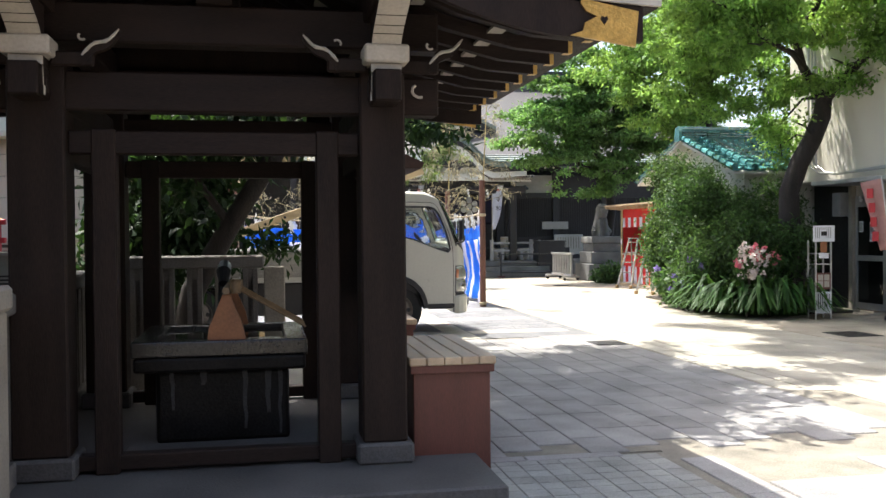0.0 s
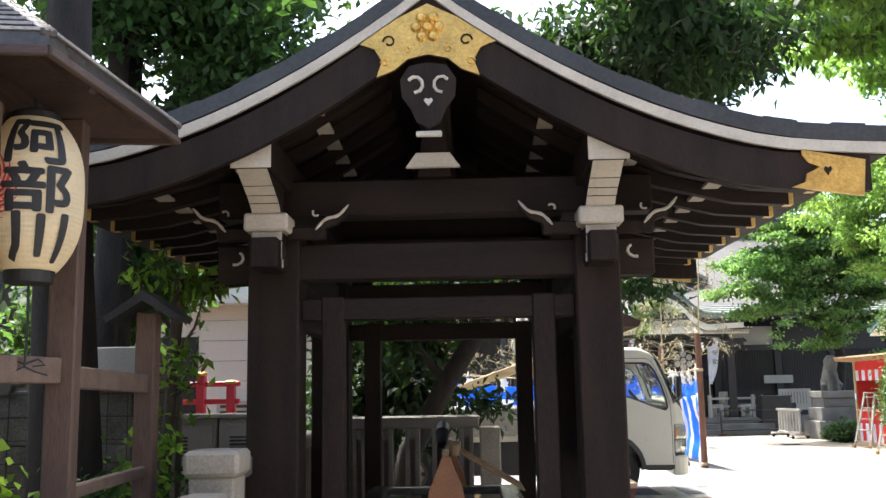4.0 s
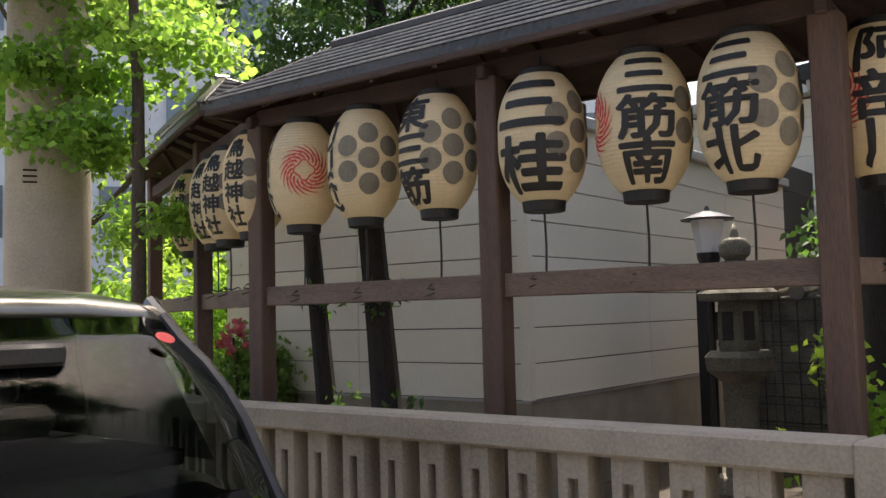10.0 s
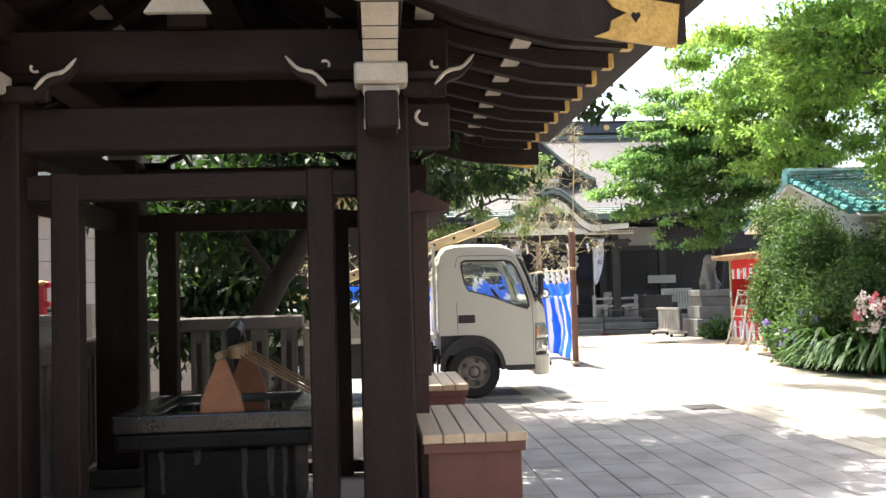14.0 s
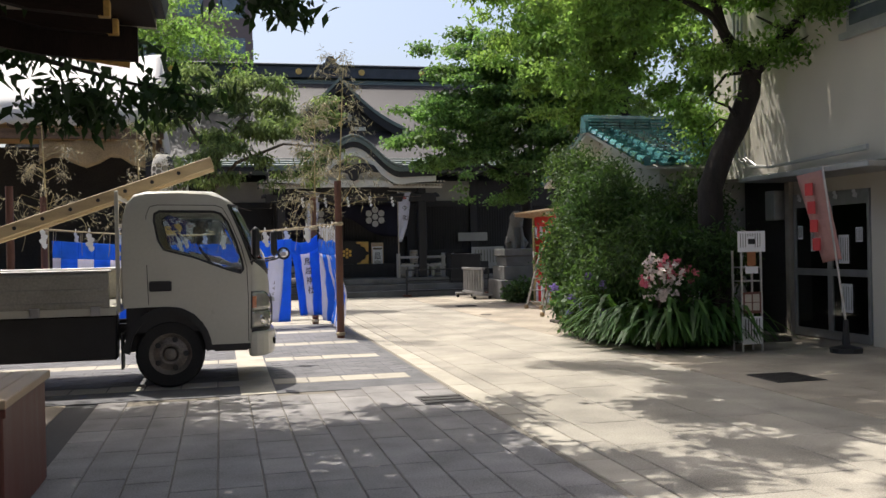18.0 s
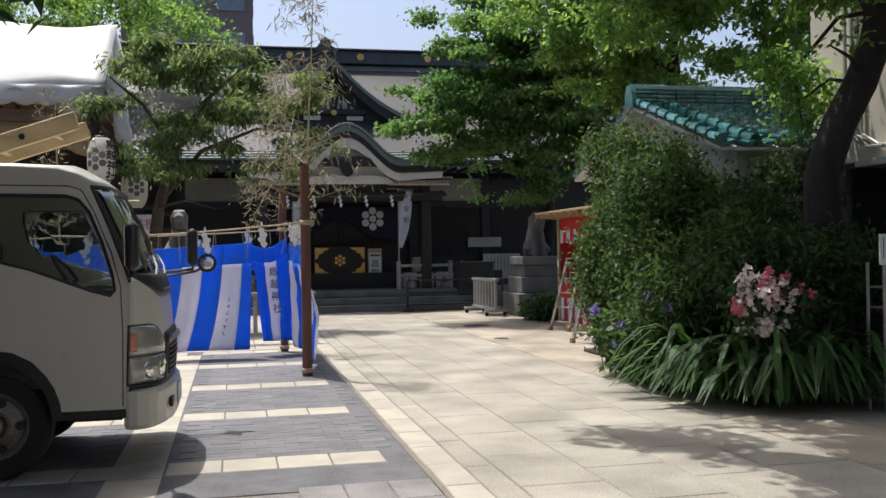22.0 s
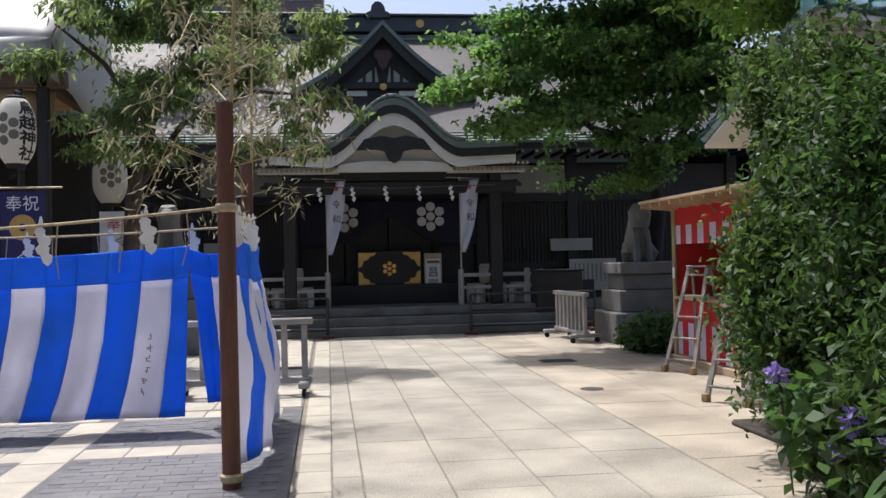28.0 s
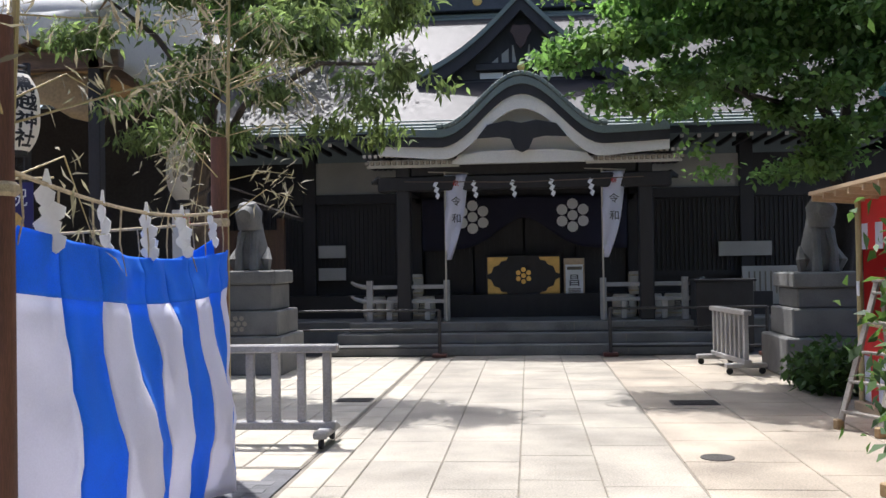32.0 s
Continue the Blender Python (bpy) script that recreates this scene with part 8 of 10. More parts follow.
shrub("shrub", "tall dense green shrub in the planting bed", [(8.55, 17.2, 0.9, 0.8, 0.9, 0.9), (8.5, 17.5, 2.0, 0.7, 0.8, 0.8), (8.75, 18.5, 1.8, 0.65, 0.9, 1.1), (8.75, 18.6, 0.8, 0.65, 0.8, 0.8), (9.2, 16.5, 1.5, 0.8, 0.8, 0.8), (9.2, 17.6, 1.85, 0.7, 0.8, 0.5), (8.6, 19.2, 2.75, 0.40, 0.40, 0.45), (8.9, 18.6, 2.55, 0.45, 0.40, 0.35), (8.45, 16.9, 1.5, 0.5, 0.5, 0.4), (8.4, 18.0, 1.1, 0.4, 0.4, 0.4), (8.75, 18.2, 2.45, 0.45, 0.45, 0.35), (9.8, 16.8, 2.0, 0.5, 0.5, 0.5), (8.45, 18.2, 2.75, 0.38, 0.38, 0.35), (8.2, 18.7, 1.2, 0.36, 0.4, 0.5), (8.3, 18.9, 1.75, 0.34, 0.4, 0.4), (8.25, 18.4, 0.7, 0.36, 0.4, 0.5)], LEAFBUSH, 0.078, 5600, 17, 0.11, 21, wide=0.45, gaps=0.25, shell=0.35)
shrub("shrub", "tall laurel shrub with long glossy leaves", [(8.95, 19.5, 1.2, 0.55, 0.6, 1.2), (9.0, 19.2, 2.3, 0.5, 0.5, 0.6), (9.1, 20.0, 1.4, 0.4, 0.4, 1.1), (8.62, 18.9, 1.75, 0.16, 0.16, 0.3), (8.5, 18.75, 1.4, 0.12, 0.12, 0.2)], LEAFBUSH, 0.088, 2700, 15, 0.11, 22, wide=0.40, gaps=0.25, shell=0.35)
shrub("shrub", "feathery green shrub beside the leaning tree", [(8.6, 15.8, 1.2, 0.7, 0.7, 0.6), (9.1, 15.2, 1.2, 0.6, 0.5, 0.5), (8.2, 16.3, 0.8, 0.6, 0.6, 0.7)], LEAFBUSH, 0.12, 800, 14, 0.11, 23, wide=0.25)

# ---- before the hall ----
def rail_fence(x0, x1, y, z0, curl):
    f = thing("porch_railing", "pale weathered timber railing on the hall steps", "railing", "porch railings")
    for x, h in ((x0, 0.74), (x1, 0.74)):
        part("post", bx(x - 0.055, x + 0.055, y - 0.055, y + 0.055, z0, z0 + h, 0.008), GRANITE, f)
    for z, hh in ((z0 + 0.62, 0.075), (z0 + 0.36, 0.07)):
        part("rail", bx(x0 + 0.05, x1 - 0.05, y - 0.04, y + 0.04, z - hh / 2, z + hh / 2, 0.01), GRANITE, f)
    for k in range(1, 4):
        x = x0 + (x1 - x0) * k / 4
        part("stud", bx(x - 0.05, x + 0.05, y - 0.035, y + 0.035, z0 + 0.02, z0 + (0.60 if k == 2 else 0.34), 0.006), GRANITE, f)
    xe = x0 if curl < 0 else x1
    for z in (z0 + 0.62, z0 + 0.36):
        part("curled_end", tb([(xe, y, z), (xe + curl * 0.12, y, z + 0.01), (xe + curl * 0.26, y, z + 0.05), (xe + curl * 0.34, y, z + 0.10)], [0.04, 0.04, 0.035, 0.025], 7), GRANITE, f)
    return f


rail_fence(3.62, 5.02, 31.85, 0.52, -1)
rail_fence(7.80, 9.22, 31.85, 0.52, 1)


def hand_rail(x0, x1, y):
    f = thing("hand_rail", "black steel hand rail before the steps", "hand rail", "hand rails")
    for x in (x0, x1):
        part("post", tb([(x, y, 0), (x, y, 0.78)], 0.032, 8), BLACKMETAL, f)
        part("foot", bx(x - 0.12, x + 0.12, y - 0.1, y + 0.1, 0, 0.06, 0.008), REDBOX, f)
    for z in (0.78, 0.46, 0.16):
        part("bar", tb([(x0, y, z), (x1, y, z)], 0.02, 8), BLACKMETAL, f)
    return f


hand_rail(2.35, 5.0, 30.55)
hand_rail(7.80, 10.3, 30.55)


def plum_curtain():
    c = thing("porch_curtain", "dark indigo porch curtain with white plum crests", "curtain")
    bm = bmesh.new()
    sheet(bm, [[(HX - 2.0 + 4.0 * i / 40, 33.50 + 0.025 * math.sin(i * 1.1), 2.86 - (1.05 - 0.62 * math.exp(-((i - 20) / 7.0) ** 2)) * j / 8) for i in range(41)] for j in range(9)])
    thicken(part("cloth", bm, INDIGO, c, smooth=True), 0.006)
    for cx in (HX - 1.0, HX + 0.95):
        for k in range(7):
            r = 0 if k == 0 else 0.235
            a = math.pi / 2 + k * math.pi / 3
            bm = bmesh.new()
            disc(bm, 0, 0, 0.105 if k else 0.10)
            d = part("plum_petal", bm, WHITEPAPER, c, "white plum crest disc")
            d.matrix_basis = Matrix.Translation((cx + r * math.cos(a), 33.45, 2.46 + r * 0.95 * math.sin(a))) @ WALL
    for k in range(5):
        p = part("porch_paper", pr([(0.0, 0.0), (0.06, -0.03), (0.02, -0.10), (0.08, -0.13), (0.04, -0.20), (0.09, -0.24), (0.05, -0.33), (0.0, -0.27), (0.03, -0.22), (-0.03, -0.18), (0.01, -0.12), (-0.04, -0.08)], -0.003, 0.003), WHITEPAPER, c, "white zigzag paper")
        p.matrix_basis = Matrix.Translation((HX - 1.55 + 0.68 * k, 31.6, 3.02)) @ pose(0, 0, 0, 0, 0, 8 * (k % 3 - 1))
    part("straw_rope", tb([(HX - 2.1, 31.6, 3.02), (HX, 31.6, 2.97), (HX + 2.1, 31.6, 3.02)], 0.009, 6), RACKRAIL, c)
    return c


plum_curtain()


def offering_board():
    b = thing("offering_box", "black lacquered offering box with gilt corner plates and crest", "offering box")
    x0, x1, y, z0, z1 = 5.70, 7.08, 33.2, 0.92, 1.66
    part("body", bx(x0 - 0.03, x1 + 0.03, y, y + 0.28, 0.52, z1 + 0.03, 0.01), BLACKWOOD, b)
    for sx, xa in ((1, x0), (-1, x1)):
        for sz, za in ((1, z0), (-1, z1)):
            pts = [(xa, za), (xa + sx * 0.40, za), (xa + sx * 0.36, za + sz * 0.06), (xa + sx * 0.26, za + sz * 0.08), (xa + sx * 0.22, za + sz * 0.15), (xa + sx * 0.12, za + sz * 0.18), (xa + sx * 0.07, za + sz * 0.30), (xa, za + sz * 0.33)]
            part("gilt_plate", pr(pts, y - 0.012, y), GOLDFLAT, b, "gilt corner plate")
    for k in range(7):
        r = 0 if k == 0 else 0.115
        a = math.pi / 2 + k * math.pi / 3
        bm = bmesh.new()
        disc(bm, 0, 0, 0.046)
        part("gilt_disc", bm, GOLD, b, "gilt crest disc").matrix_basis = Matrix.Translation((6.39 + r * math.cos(a), y - 0.006, 1.30 + r * math.sin(a))) @ WALL
    n = thing("notice_board", "framed paper notice beside the offering box", "notice board")
    part("board", bx(7.16, 7.55, 33.1, 33.14, 0.85, 1.62, 0.006), PALEWOOD, n)
    part("paper", bx(7.19, 7.52, 33.094, 33.098, 0.90, 1.50), WHITEPAPER, n)
    part("leg", bx(7.2, 7.24, 33.1, 33.14, 0.52, 0.85), PALEWOOD, n)
    part("leg", bx(7.47, 7.51, 33.1, 33.14, 0.52, 0.85), PALEWOOD, n)
    letters("writing", "昌", 0.24, Matrix.Translation((7.355, 33.09, 1.2)) @ WALL, INK, n)
    for k in range(4):
        part("line", bx(7.24, 7.47, 33.088, 33.092, 0.94 + 0.03 * k, 0.955 + 0.03 * k), GREYINK, n)
    part("line", bx(7.22, 7.50, 33.088, 33.092, 1.40, 1.46), GREYINK, n)


offering_board()


def barrel(x, y, z, r=0.22, h=0.42, written=True):
    b = thing("sake_barrel", "straw wrapped sake barrel with dark lettering", "barrel", "sake barrels")
    part("body", lt([(r * 0.9, 0), (r, 0.06), (r * 1.02, h * 0.5), (r, h - 0.06), (r * 0.92, h)], 20, (x, y, z)), WHITEPAINT, b, smooth=True)
    for q in (0.07, h - 0.07):
        part("rope", lt([(r * 1.0, q - 0.015), (r * 1.04, q), (r * 1.0, q + 0.015)], 20, (x, y, z)), ROPE, b)
    if written:
        letters("writing", "昌", 0.2, Matrix.Translation((x, y - r * 1.03, z + h / 2)) @ WALL, INK, b)


for x in (4.02, 4.5, 8.25, 8.72):
    barrel(x, 32.7, 0.52)
for x in (3.56, 9.2):
    barrel(x, 32.75, 0.52)
barrel(4.28, 32.7, 0.94)
barrel(8.55, 32.7, 0.94)


def nobori(x, y, words, turn, bend):
    b = thing("tall_banner", "white festival banner on a pole tied to the porch railing", "banner", "porch banners")
    part("pole", tb([(x, y, 0.5), (x, y, 3.20)], 0.016, 7), WHITEPAINT, b)
    part("arm", tb([(x - 0.3, y, 3.20), (x + 0.42, y, 3.16)], 0.01, 6), WHITEPAINT, b)
    bm = bmesh.new()
    W = 0.40
    sheet(bm, [[(x + (W * i / 5) * (1 - 0.75 * (j / 14) ** 2) + bend * (j / 14) ** 2 * 0.25 * (1 if i else 0.2), y - 0.02 + 0.05 * math.sin(i * 1.2 + j * 0.5), 3.14 - 1.52 * j / 14) for i in range(6)] for j in range(15)])
    thicken(part("cloth", bm, CLOTHWHITE, b, smooth=True), 0.003)
    column("writing", words, 0.18, Matrix.Translation((x + 0.2, y - 0.07, 2.66)) @ WALL, INK, b, 1.7)
    column("writing", "奉祝", 0.11, Matrix.Translation((x + 0.2, y - 0.075, 2.98)) @ WALL, REDINK, b, 0.0)
    return b


nobori(5.02, 31.75, "令和", 0, 0.0)
nobori(7.80, 31.75, "令和", 0, 0.0)
board = thing("wall_board", "blank white board on the hall wall", "board")
part("panel", bx(10.15, 11.15, 33.55, 33.6, 1.62, 1.90, 0.006), DIMPLASTER, board)
board = thing("wall_board", "white paper notice board beside the hall", "board")
part("panel", bx(10.5, 11.6, 33.2, 33.25, 0.7, 1.42, 0.006), DIMPLASTER, board)
for k in range(9):
    part("line", bx(10.62 + 0.1 * k, 10.645 + 0.1 * k, 33.19, 33.2, 0.9, 1.32), GREYINK, board)
board = thing("wall_board", "white boards on the hall's dark wall", "board")
part("panel", bx(2.3, 2.85, 33.55, 33.6, 1.70, 1.95, 0.006), DIMPLASTER, board)
part("panel", bx(2.3, 2.85, 33.55, 33.6, 1.25, 1.50, 0.006), DIMPLASTER, board)
bin_ = thing("storage_cabinet", "black cabinet beside the steps", "cabinet")
part("body", bx(9.3, 10.25, 31.2, 31.8, 0, 1.18, 0.01), BLACKMETAL, bin_)
part("lid", bx(9.26, 10.29, 31.16, 31.84, 1.18, 1.22, 0.008), BLACKMETAL, bin_)


def pedestal(x, y, s, tops, face):
    p = thing("stone_pedestal", "stepped granite pedestal for a guardian dog, darkened for shade", "pedestal", "guardian dog pedestals")
    z = 0
    for h, w in tops:
        part("course", bx(x - w / 2, x + w / 2, y - w * 0.5, y + w * 0.5, z, z + h, 0.02), STEPSTONE, p)
        z += h
    bm = bmesh.new()
    if face:
        for k in range(7):
            a = k * math.pi / 3
            disc(bm, 0 if k == 0 else 0.09 * math.cos(a), 0 if k == 0 else 0.09 * math.sin(a), 0.035)
    if bm.faces:
        part("crest", bm, CONCRETE, p, "carved crest").matrix_basis = Matrix.Translation((x, y - tops[1][1] * 0.5 - 0.004, tops[0][0] + tops[1][0] * 0.5)) @ WALL
    else:
        bm.free()
    # seated dog as one plain carved mesh
    bm = bmesh.new()
    lathe(bm, [(0.05, 0), (0.24, 0.02), (0.27, 0.2), (0.22, 0.42), (0.18, 0.6), (0.16, 0.72), (0.05, 0.8)], 14, (x, y + 0.12, z))
    for sx in (-1, 1):
        tube(bm, [(x + sx * 0.11, y - 0.16, z), (x + sx * 0.11, y - 0.14, z + 0.3), (x + sx * 0.09, y - 0.02, z + 0.55)], [0.07, 0.055, 0.08], 8)
        tube(bm, [(x + sx * 0.20, y + 0.12, z + 0.02), (x + sx * 0.24, y + 0.0, z + 0.16), (x + sx * 0.2, y + 0.16, z + 0.32)], [0.08, 0.10, 0.06], 8)
    tube(bm, [(x, y + 0.02, z + 0.62), (x, y - 0.02, z + 0.86), (x, y - 0.06, z + 1.0)], [0.17, 0.20, 0.12], 12)
    tube(bm, [(x, y - 0.10, z + 0.86), (x, y - 0.26, z + 0.80)], [0.13, 0.10], 10)
    tube(bm, [(x, y + 0.34, z + 0.1), (x, y + 0.42, z + 0.45), (x, y + 0.36, z + 0.7)], [0.08, 0.14, 0.04], 8)
    st = obj("guardian_dog_statue", bm, STEPSTONE, smooth=True)
    tagged(st, "weathered grey stone guardian dog on its pedestal", "statue")


pedestal(10.42, 28.05, 1, [(0.52, 1.32), (0.37, 1.10), (0.27, 0.92), (0.20, 1.04)], False)
pedestal(2.35, 28.7, -1, [(0.55, 1.30), (0.36, 1.16), (0.38, 0.95), (0.20, 1.05)], True)


def barrier(m, length, n):
    b = thing("rolling_barrier", "pale weathered timber barrier on castors", "barrier", "rolling barriers", m)
    part("top_rail", bx(-length / 2 - 0.05, length / 2 + 0.05, -0.055, 0.055, 0.79, 0.86, 0.012), GRANITE, b)
    for k in range(n):
        x = -length / 2 + 0.05 + (length - 0.1) * k / (n - 1)
        part("baluster", bx(x - 0.035, x + 0.035, -0.03, 0.03, 0.20, 0.79, 0.006), GRANITE, b)
    part("bottom_rail", bx(-length / 2 - 0.03, length / 2 + 0.03, -0.05, 0.05, 0.13, 0.20, 0.01), GRANITE, b)
    for x in (-length / 2 + 0.06, length / 2 - 0.06):
        f = part("foot", bx(x - 0.06, x + 0.06, -0.28, 0.28, 0.09, 0.15, 0.012), GRANITE, b)
        for y in (-0.22, 0.22):
            w = part("castor", lt([(0.0, -0.018), (0.042, -0.018), (0.045, 0), (0.042, 0.018), (0.0, 0.018)], 14), RUBBER, f)
            w.matrix_basis = Matrix.Translation((x, y, 0.045)) @ pose(0, 0, 0, 0, 90, 0)


barrier(Matrix.Translation((4.07, 22.98, 0)), 1.45, 7)
barrier(Matrix.Translation((9.30, 28.6, 0)) @ pose(0, 0, 0, 0, 0, 96), 1.45, 8)


# ---- red and white festival booth ----
def booth():
    b = thing("festival_booth", "red and white cloth festival booth with a timber slat roof", "booth")
    x, y0, y1 = 9.86, 20.9, 24.9
    for y in (y0, (y0 + y1) / 2, y1):
        part("bamboo_post", tb([(x - 0.02, y, 0), (x - 0.02, y, 2.12)], 0.032, 8), BAMBOO, b)
        part("rear_post", tb([(x + 1.6, y, 0), (x + 1.6, y, 2.0)], 0.032, 8), BAMBOO, b)
    # counter cloth, valance and back, striped
    part("counter_cloth", bx(x, x + 0.012, y0, y1, 0.55, 0.86), CLOTHRED, b)
    part("counter_top", bx(x - 0.05, x + 0.35, y0, y1, 0.86, 0.90, 0.005), PALEWOOD, b)
    part("valance_top", bx(x, x + 0.012, y0, y1, 1.88, 2.12), CLOTHRED, b)
    n = 20
    for k in range(n):
        ya, yb = y0 + (y1 - y0) * k / n, y0 + (y1 - y0) * (k + 1) / n
        m = CLOTHWHITE if k % 2 else CLOTHRED
        part("valance_stripe", bx(x, x + 0.010, ya, yb, 1.62, 1.88), m, b)
        part("counter_stripe", bx(x, x + 0.010, ya, yb, 0.10, 0.55), m, b)
    part("back_cloth", bx(x + 1.58, x + 1.60, y0, y1, 0.1, 2.0), CLOTHRED, b)
    for y in (y0, y1):
        part("side_cloth", bx(x + 0.02, x + 1.58, y - 0.008, y + 0.008, 0.1, 2.1), CLOTHRED, b)
    part("inner_board", bx(x + 1.2, x + 1.22, 23.4, 24.3, 0.9, 1.7), PLASTER, b, "plain pale board inside")
    # lean-to roof: rafters that show their ends over the front
    part("roof_board", pr([(x - 0.42, 2.20), (x + 1.75, 2.02), (x + 1.75, 2.05), (x - 0.42, 2.235)], y0 - 0.3, y1 + 0.3, "y"), PALEWOOD, b)
    for k in range(13):
        y = y0 - 0.25 + (y1 - y0 + 0.5) * k / 12
        part("roof_rafter", bmb((x - 0.40, y, 2.165), (x + 1.7, y, 1.99), 0.045, 0.06), PALEWOOD, b)
    part("ground_plank", bx(x - 0.1, x - 0.02, y0 + 0.4, y1, 0.0, 0.09, 0.006), PALEWOOD, b)
    part("price_tag", bx(x - 0.06, x - 0.055, y1 - 0.1, y1 - 0.02, 1.15, 1.30), WHITEPAPER, b, "small white tag")
    return b


booth()


def stepladder(at, turn, h, open_w, lean):
    s = thing("step_ladder", "worn aluminium step ladder before the booth", "ladder", "step ladders", Matrix.Translation(at) @ pose(0, 0, 0, 0, 0, turn))
    w0, w1 = 0.24, 0.15
    for sx in (-1, 1):
        part("front_leg", bmb((sx * w0, -open_w / 2, 0), (sx * w1, lean, h), 0.03, 0.06, 0.004, up=(1, 0, 0)), LADDERGREY, s)
        part("rear_leg", bmb((sx * w0, open_w / 2, 0), (sx * w1, lean + 0.05, h), 0.025, 0.04, 0.004, up=(1, 0, 0)), LADDERGREY, s)
        part("wrapped_foot", bx(sx * w0 - 0.035, sx * w0 + 0.035, -open_w / 2 - 0.04, -open_w / 2 + 0.04, 0, 0.09, 0.01), TARPTAN, s)
    n = 5
    for k in range(n):
        f = (k + 0.6) / n
        w = w0 + (w1 - w0) * f
        y = -open_w / 2 + (lean + open_w / 2) * f
        part("tread", bx(-w, w, y - 0.03, y + 0.04, h * f - 0.012, h * f + 0.012, 0.003), LADDERGREY, s)
    part("top_plate", bx(-w1 - 0.02, w1 + 0.02, lean - 0.05, lean + 0.09, h - 0.01, h + 0.015, 0.004), LADDERGREY, s)


stepladder((9.62, 23.65, 0), -65, 1.32, 0.62, 0.08)
stepladder((9.14, 21.2, 0), -60, 1.30, 0.62, 0.05)


# ---- sign shelf, flowers and planting bed ----
def sign_shelf():
    s = thing("sign_stand", "narrow metal sign stand with paper notices", "sign stand")
    x0, x1, y = 9.06, 9.34, 14.28
    for x in (x0, x1):
        for yy in (y, y + 0.22):
            part("leg", bx(x - 0.012, x + 0.012, yy - 0.012, yy + 0.012, 0, 1.32, 0.002), STEEL, s)
    for z in (0.12, 0.60, 0.92, 1.10):
        part("shelf", bx(x0, x1, y, y + 0.22, z - 0.008, z + 0.008), STEEL, s)
    part("top_board", bx(x0 - 0.05, x1 + 0.06, y - 0.02, y + 0.0, 1.30, 1.57, 0.003), WHITEPAPER, s, "white notice board")
    for k in range(9):
        part("line", bx(x0 - 0.02 + 0.035 * k, x0 - 0.012 + 0.035 * k, y - 0.023, y - 0.02, 1.36 if k not in (3, 4, 5) else 1.50, 1.54), GREYINK, s)
    part("picture", bx(x0 + 0.09, x0 + 0.19, y - 0.024, y - 0.02, 1.40, 1.47), INK, s, "small dark picture")
    part("orange_card", bx(x0 + 0.08, x0 + 0.20, y - 0.015, y - 0.008, 1.12, 1.30), ORANGEPLANK, s, "orange card")
    part("card", bx(x0 + 0.05, x0 + 0.23, y - 0.02, y - 0.012, 1.02, 1.11), WHITEPAPER, s, "white card")
    bd = part("photo_board", bx(x0 + 0.01, x1 - 0.01, y - 0.018, y - 0.008, 0.50, 0.78, 0.003), REDBOX, s, "dark board with four photos")
    for a in range(2):
        for c in range(2):
            part("photo", bx(x0 + 0.03 + 0.115 * a, x0 + 0.125 + 0.115 * a, y - 0.022, y - 0.018, 0.54 + 0.11 * c, 0.64 + 0.11 * c), WHITEPAINT, bd)
    nt = part("text_board", bx(x0 - 0.01, x1 + 0.0, y - 0.018, y - 0.008, 0.10, 0.46, 0.003), WHITEPAPER, s, "white board with columns of writing")
    for k in range(6):
        part("line", bx(x0 + 0.03 + 0.04 * k, x0 + 0.042 + 0.04 * k, y - 0.021, y - 0.018, 0.17 + 0.02 * (k % 3), 0.43), INK, nt)


sign_shelf()


def strap_clump(name, label, places, seed, n, length, width):
    """Arching strap leaves, each a bent ribbon."""
    rng = random.Random(seed)
    t = thing(name, label, "plant")
    for cx, cy in places:
        V = []
        for _ in range(n // len(places)):
            x, y = cx + rng.uniform(-0.2, 0.2), cy + rng.uniform(-0.2, 0.2)
            a = rng.uniform(0, 2 * math.pi)
            if rng.random() < 0.6:
                a = -math.pi / 2 - 0.5 + rng.uniform(-1.2, 1.2)
            d = Vector((math.cos(a), math.sin(a), 0))
            s = Vector((-d.y, d.x, 0))
            L, rise, w = length * rng.uniform(0.55, 1.15), rng.uniform(0.45, 1.05), width * rng.uniform(0.7, 1.2)
            prev = None
            for k in range(7):
                f = k / 6
                p = Vector((x, y, 0.02)) + d * L * 0.75 * f ** 1.2 + Vector((0, 0, L * rise * (1.9 * f - 1.75 * f * f)))
                p.z = max(p.z, 0.02)
                hw = w * (0.6 + 0.8 * f) * (1 - f ** 4) * 0.5 + 0.003
                cur = (p - s * hw, p + s * hw)
                if prev:
                    V.append((prev[0], prev[1], cur[1], cur[0]))
                prev = cur
        ob = quads("leaf_tuft", np.array([[tuple(v) for v in q] for q in V]), LEAFSTRAP)
        ob.parent = t
        tagged(ob, kind="stuff")
    return t


strap_clump("lily_clump", "arching green lily leaves round the bed's edge", [(8.25, 15.6), (8.3, 15.3), (8.5, 15.15), (8.75, 15.0), (8.2, 16.0), (9.05, 15.0)], 3, 520, 1.3, 0.055)


def blossom(name, label, category, spots, seed, mats, size, petals):
    rng = np.random.default_rng(seed)
    t = thing(name, label, category)
    for k, (m, pts) in enumerate(zip(mats, spots)):
        V = []
        for c in pts:
            P = np.repeat(np.array([c]), petals, axis=0) + rng.normal(size=(petals, 3)) * size * 0.16
            V.append(leaf_quads(P, size, rng, 0.9, 0.3, 0.0))
        ob = quads("blossoms", np.concatenate(V), m)
        ob.parent = t
        tagged(ob, kind="stuff")
    return t


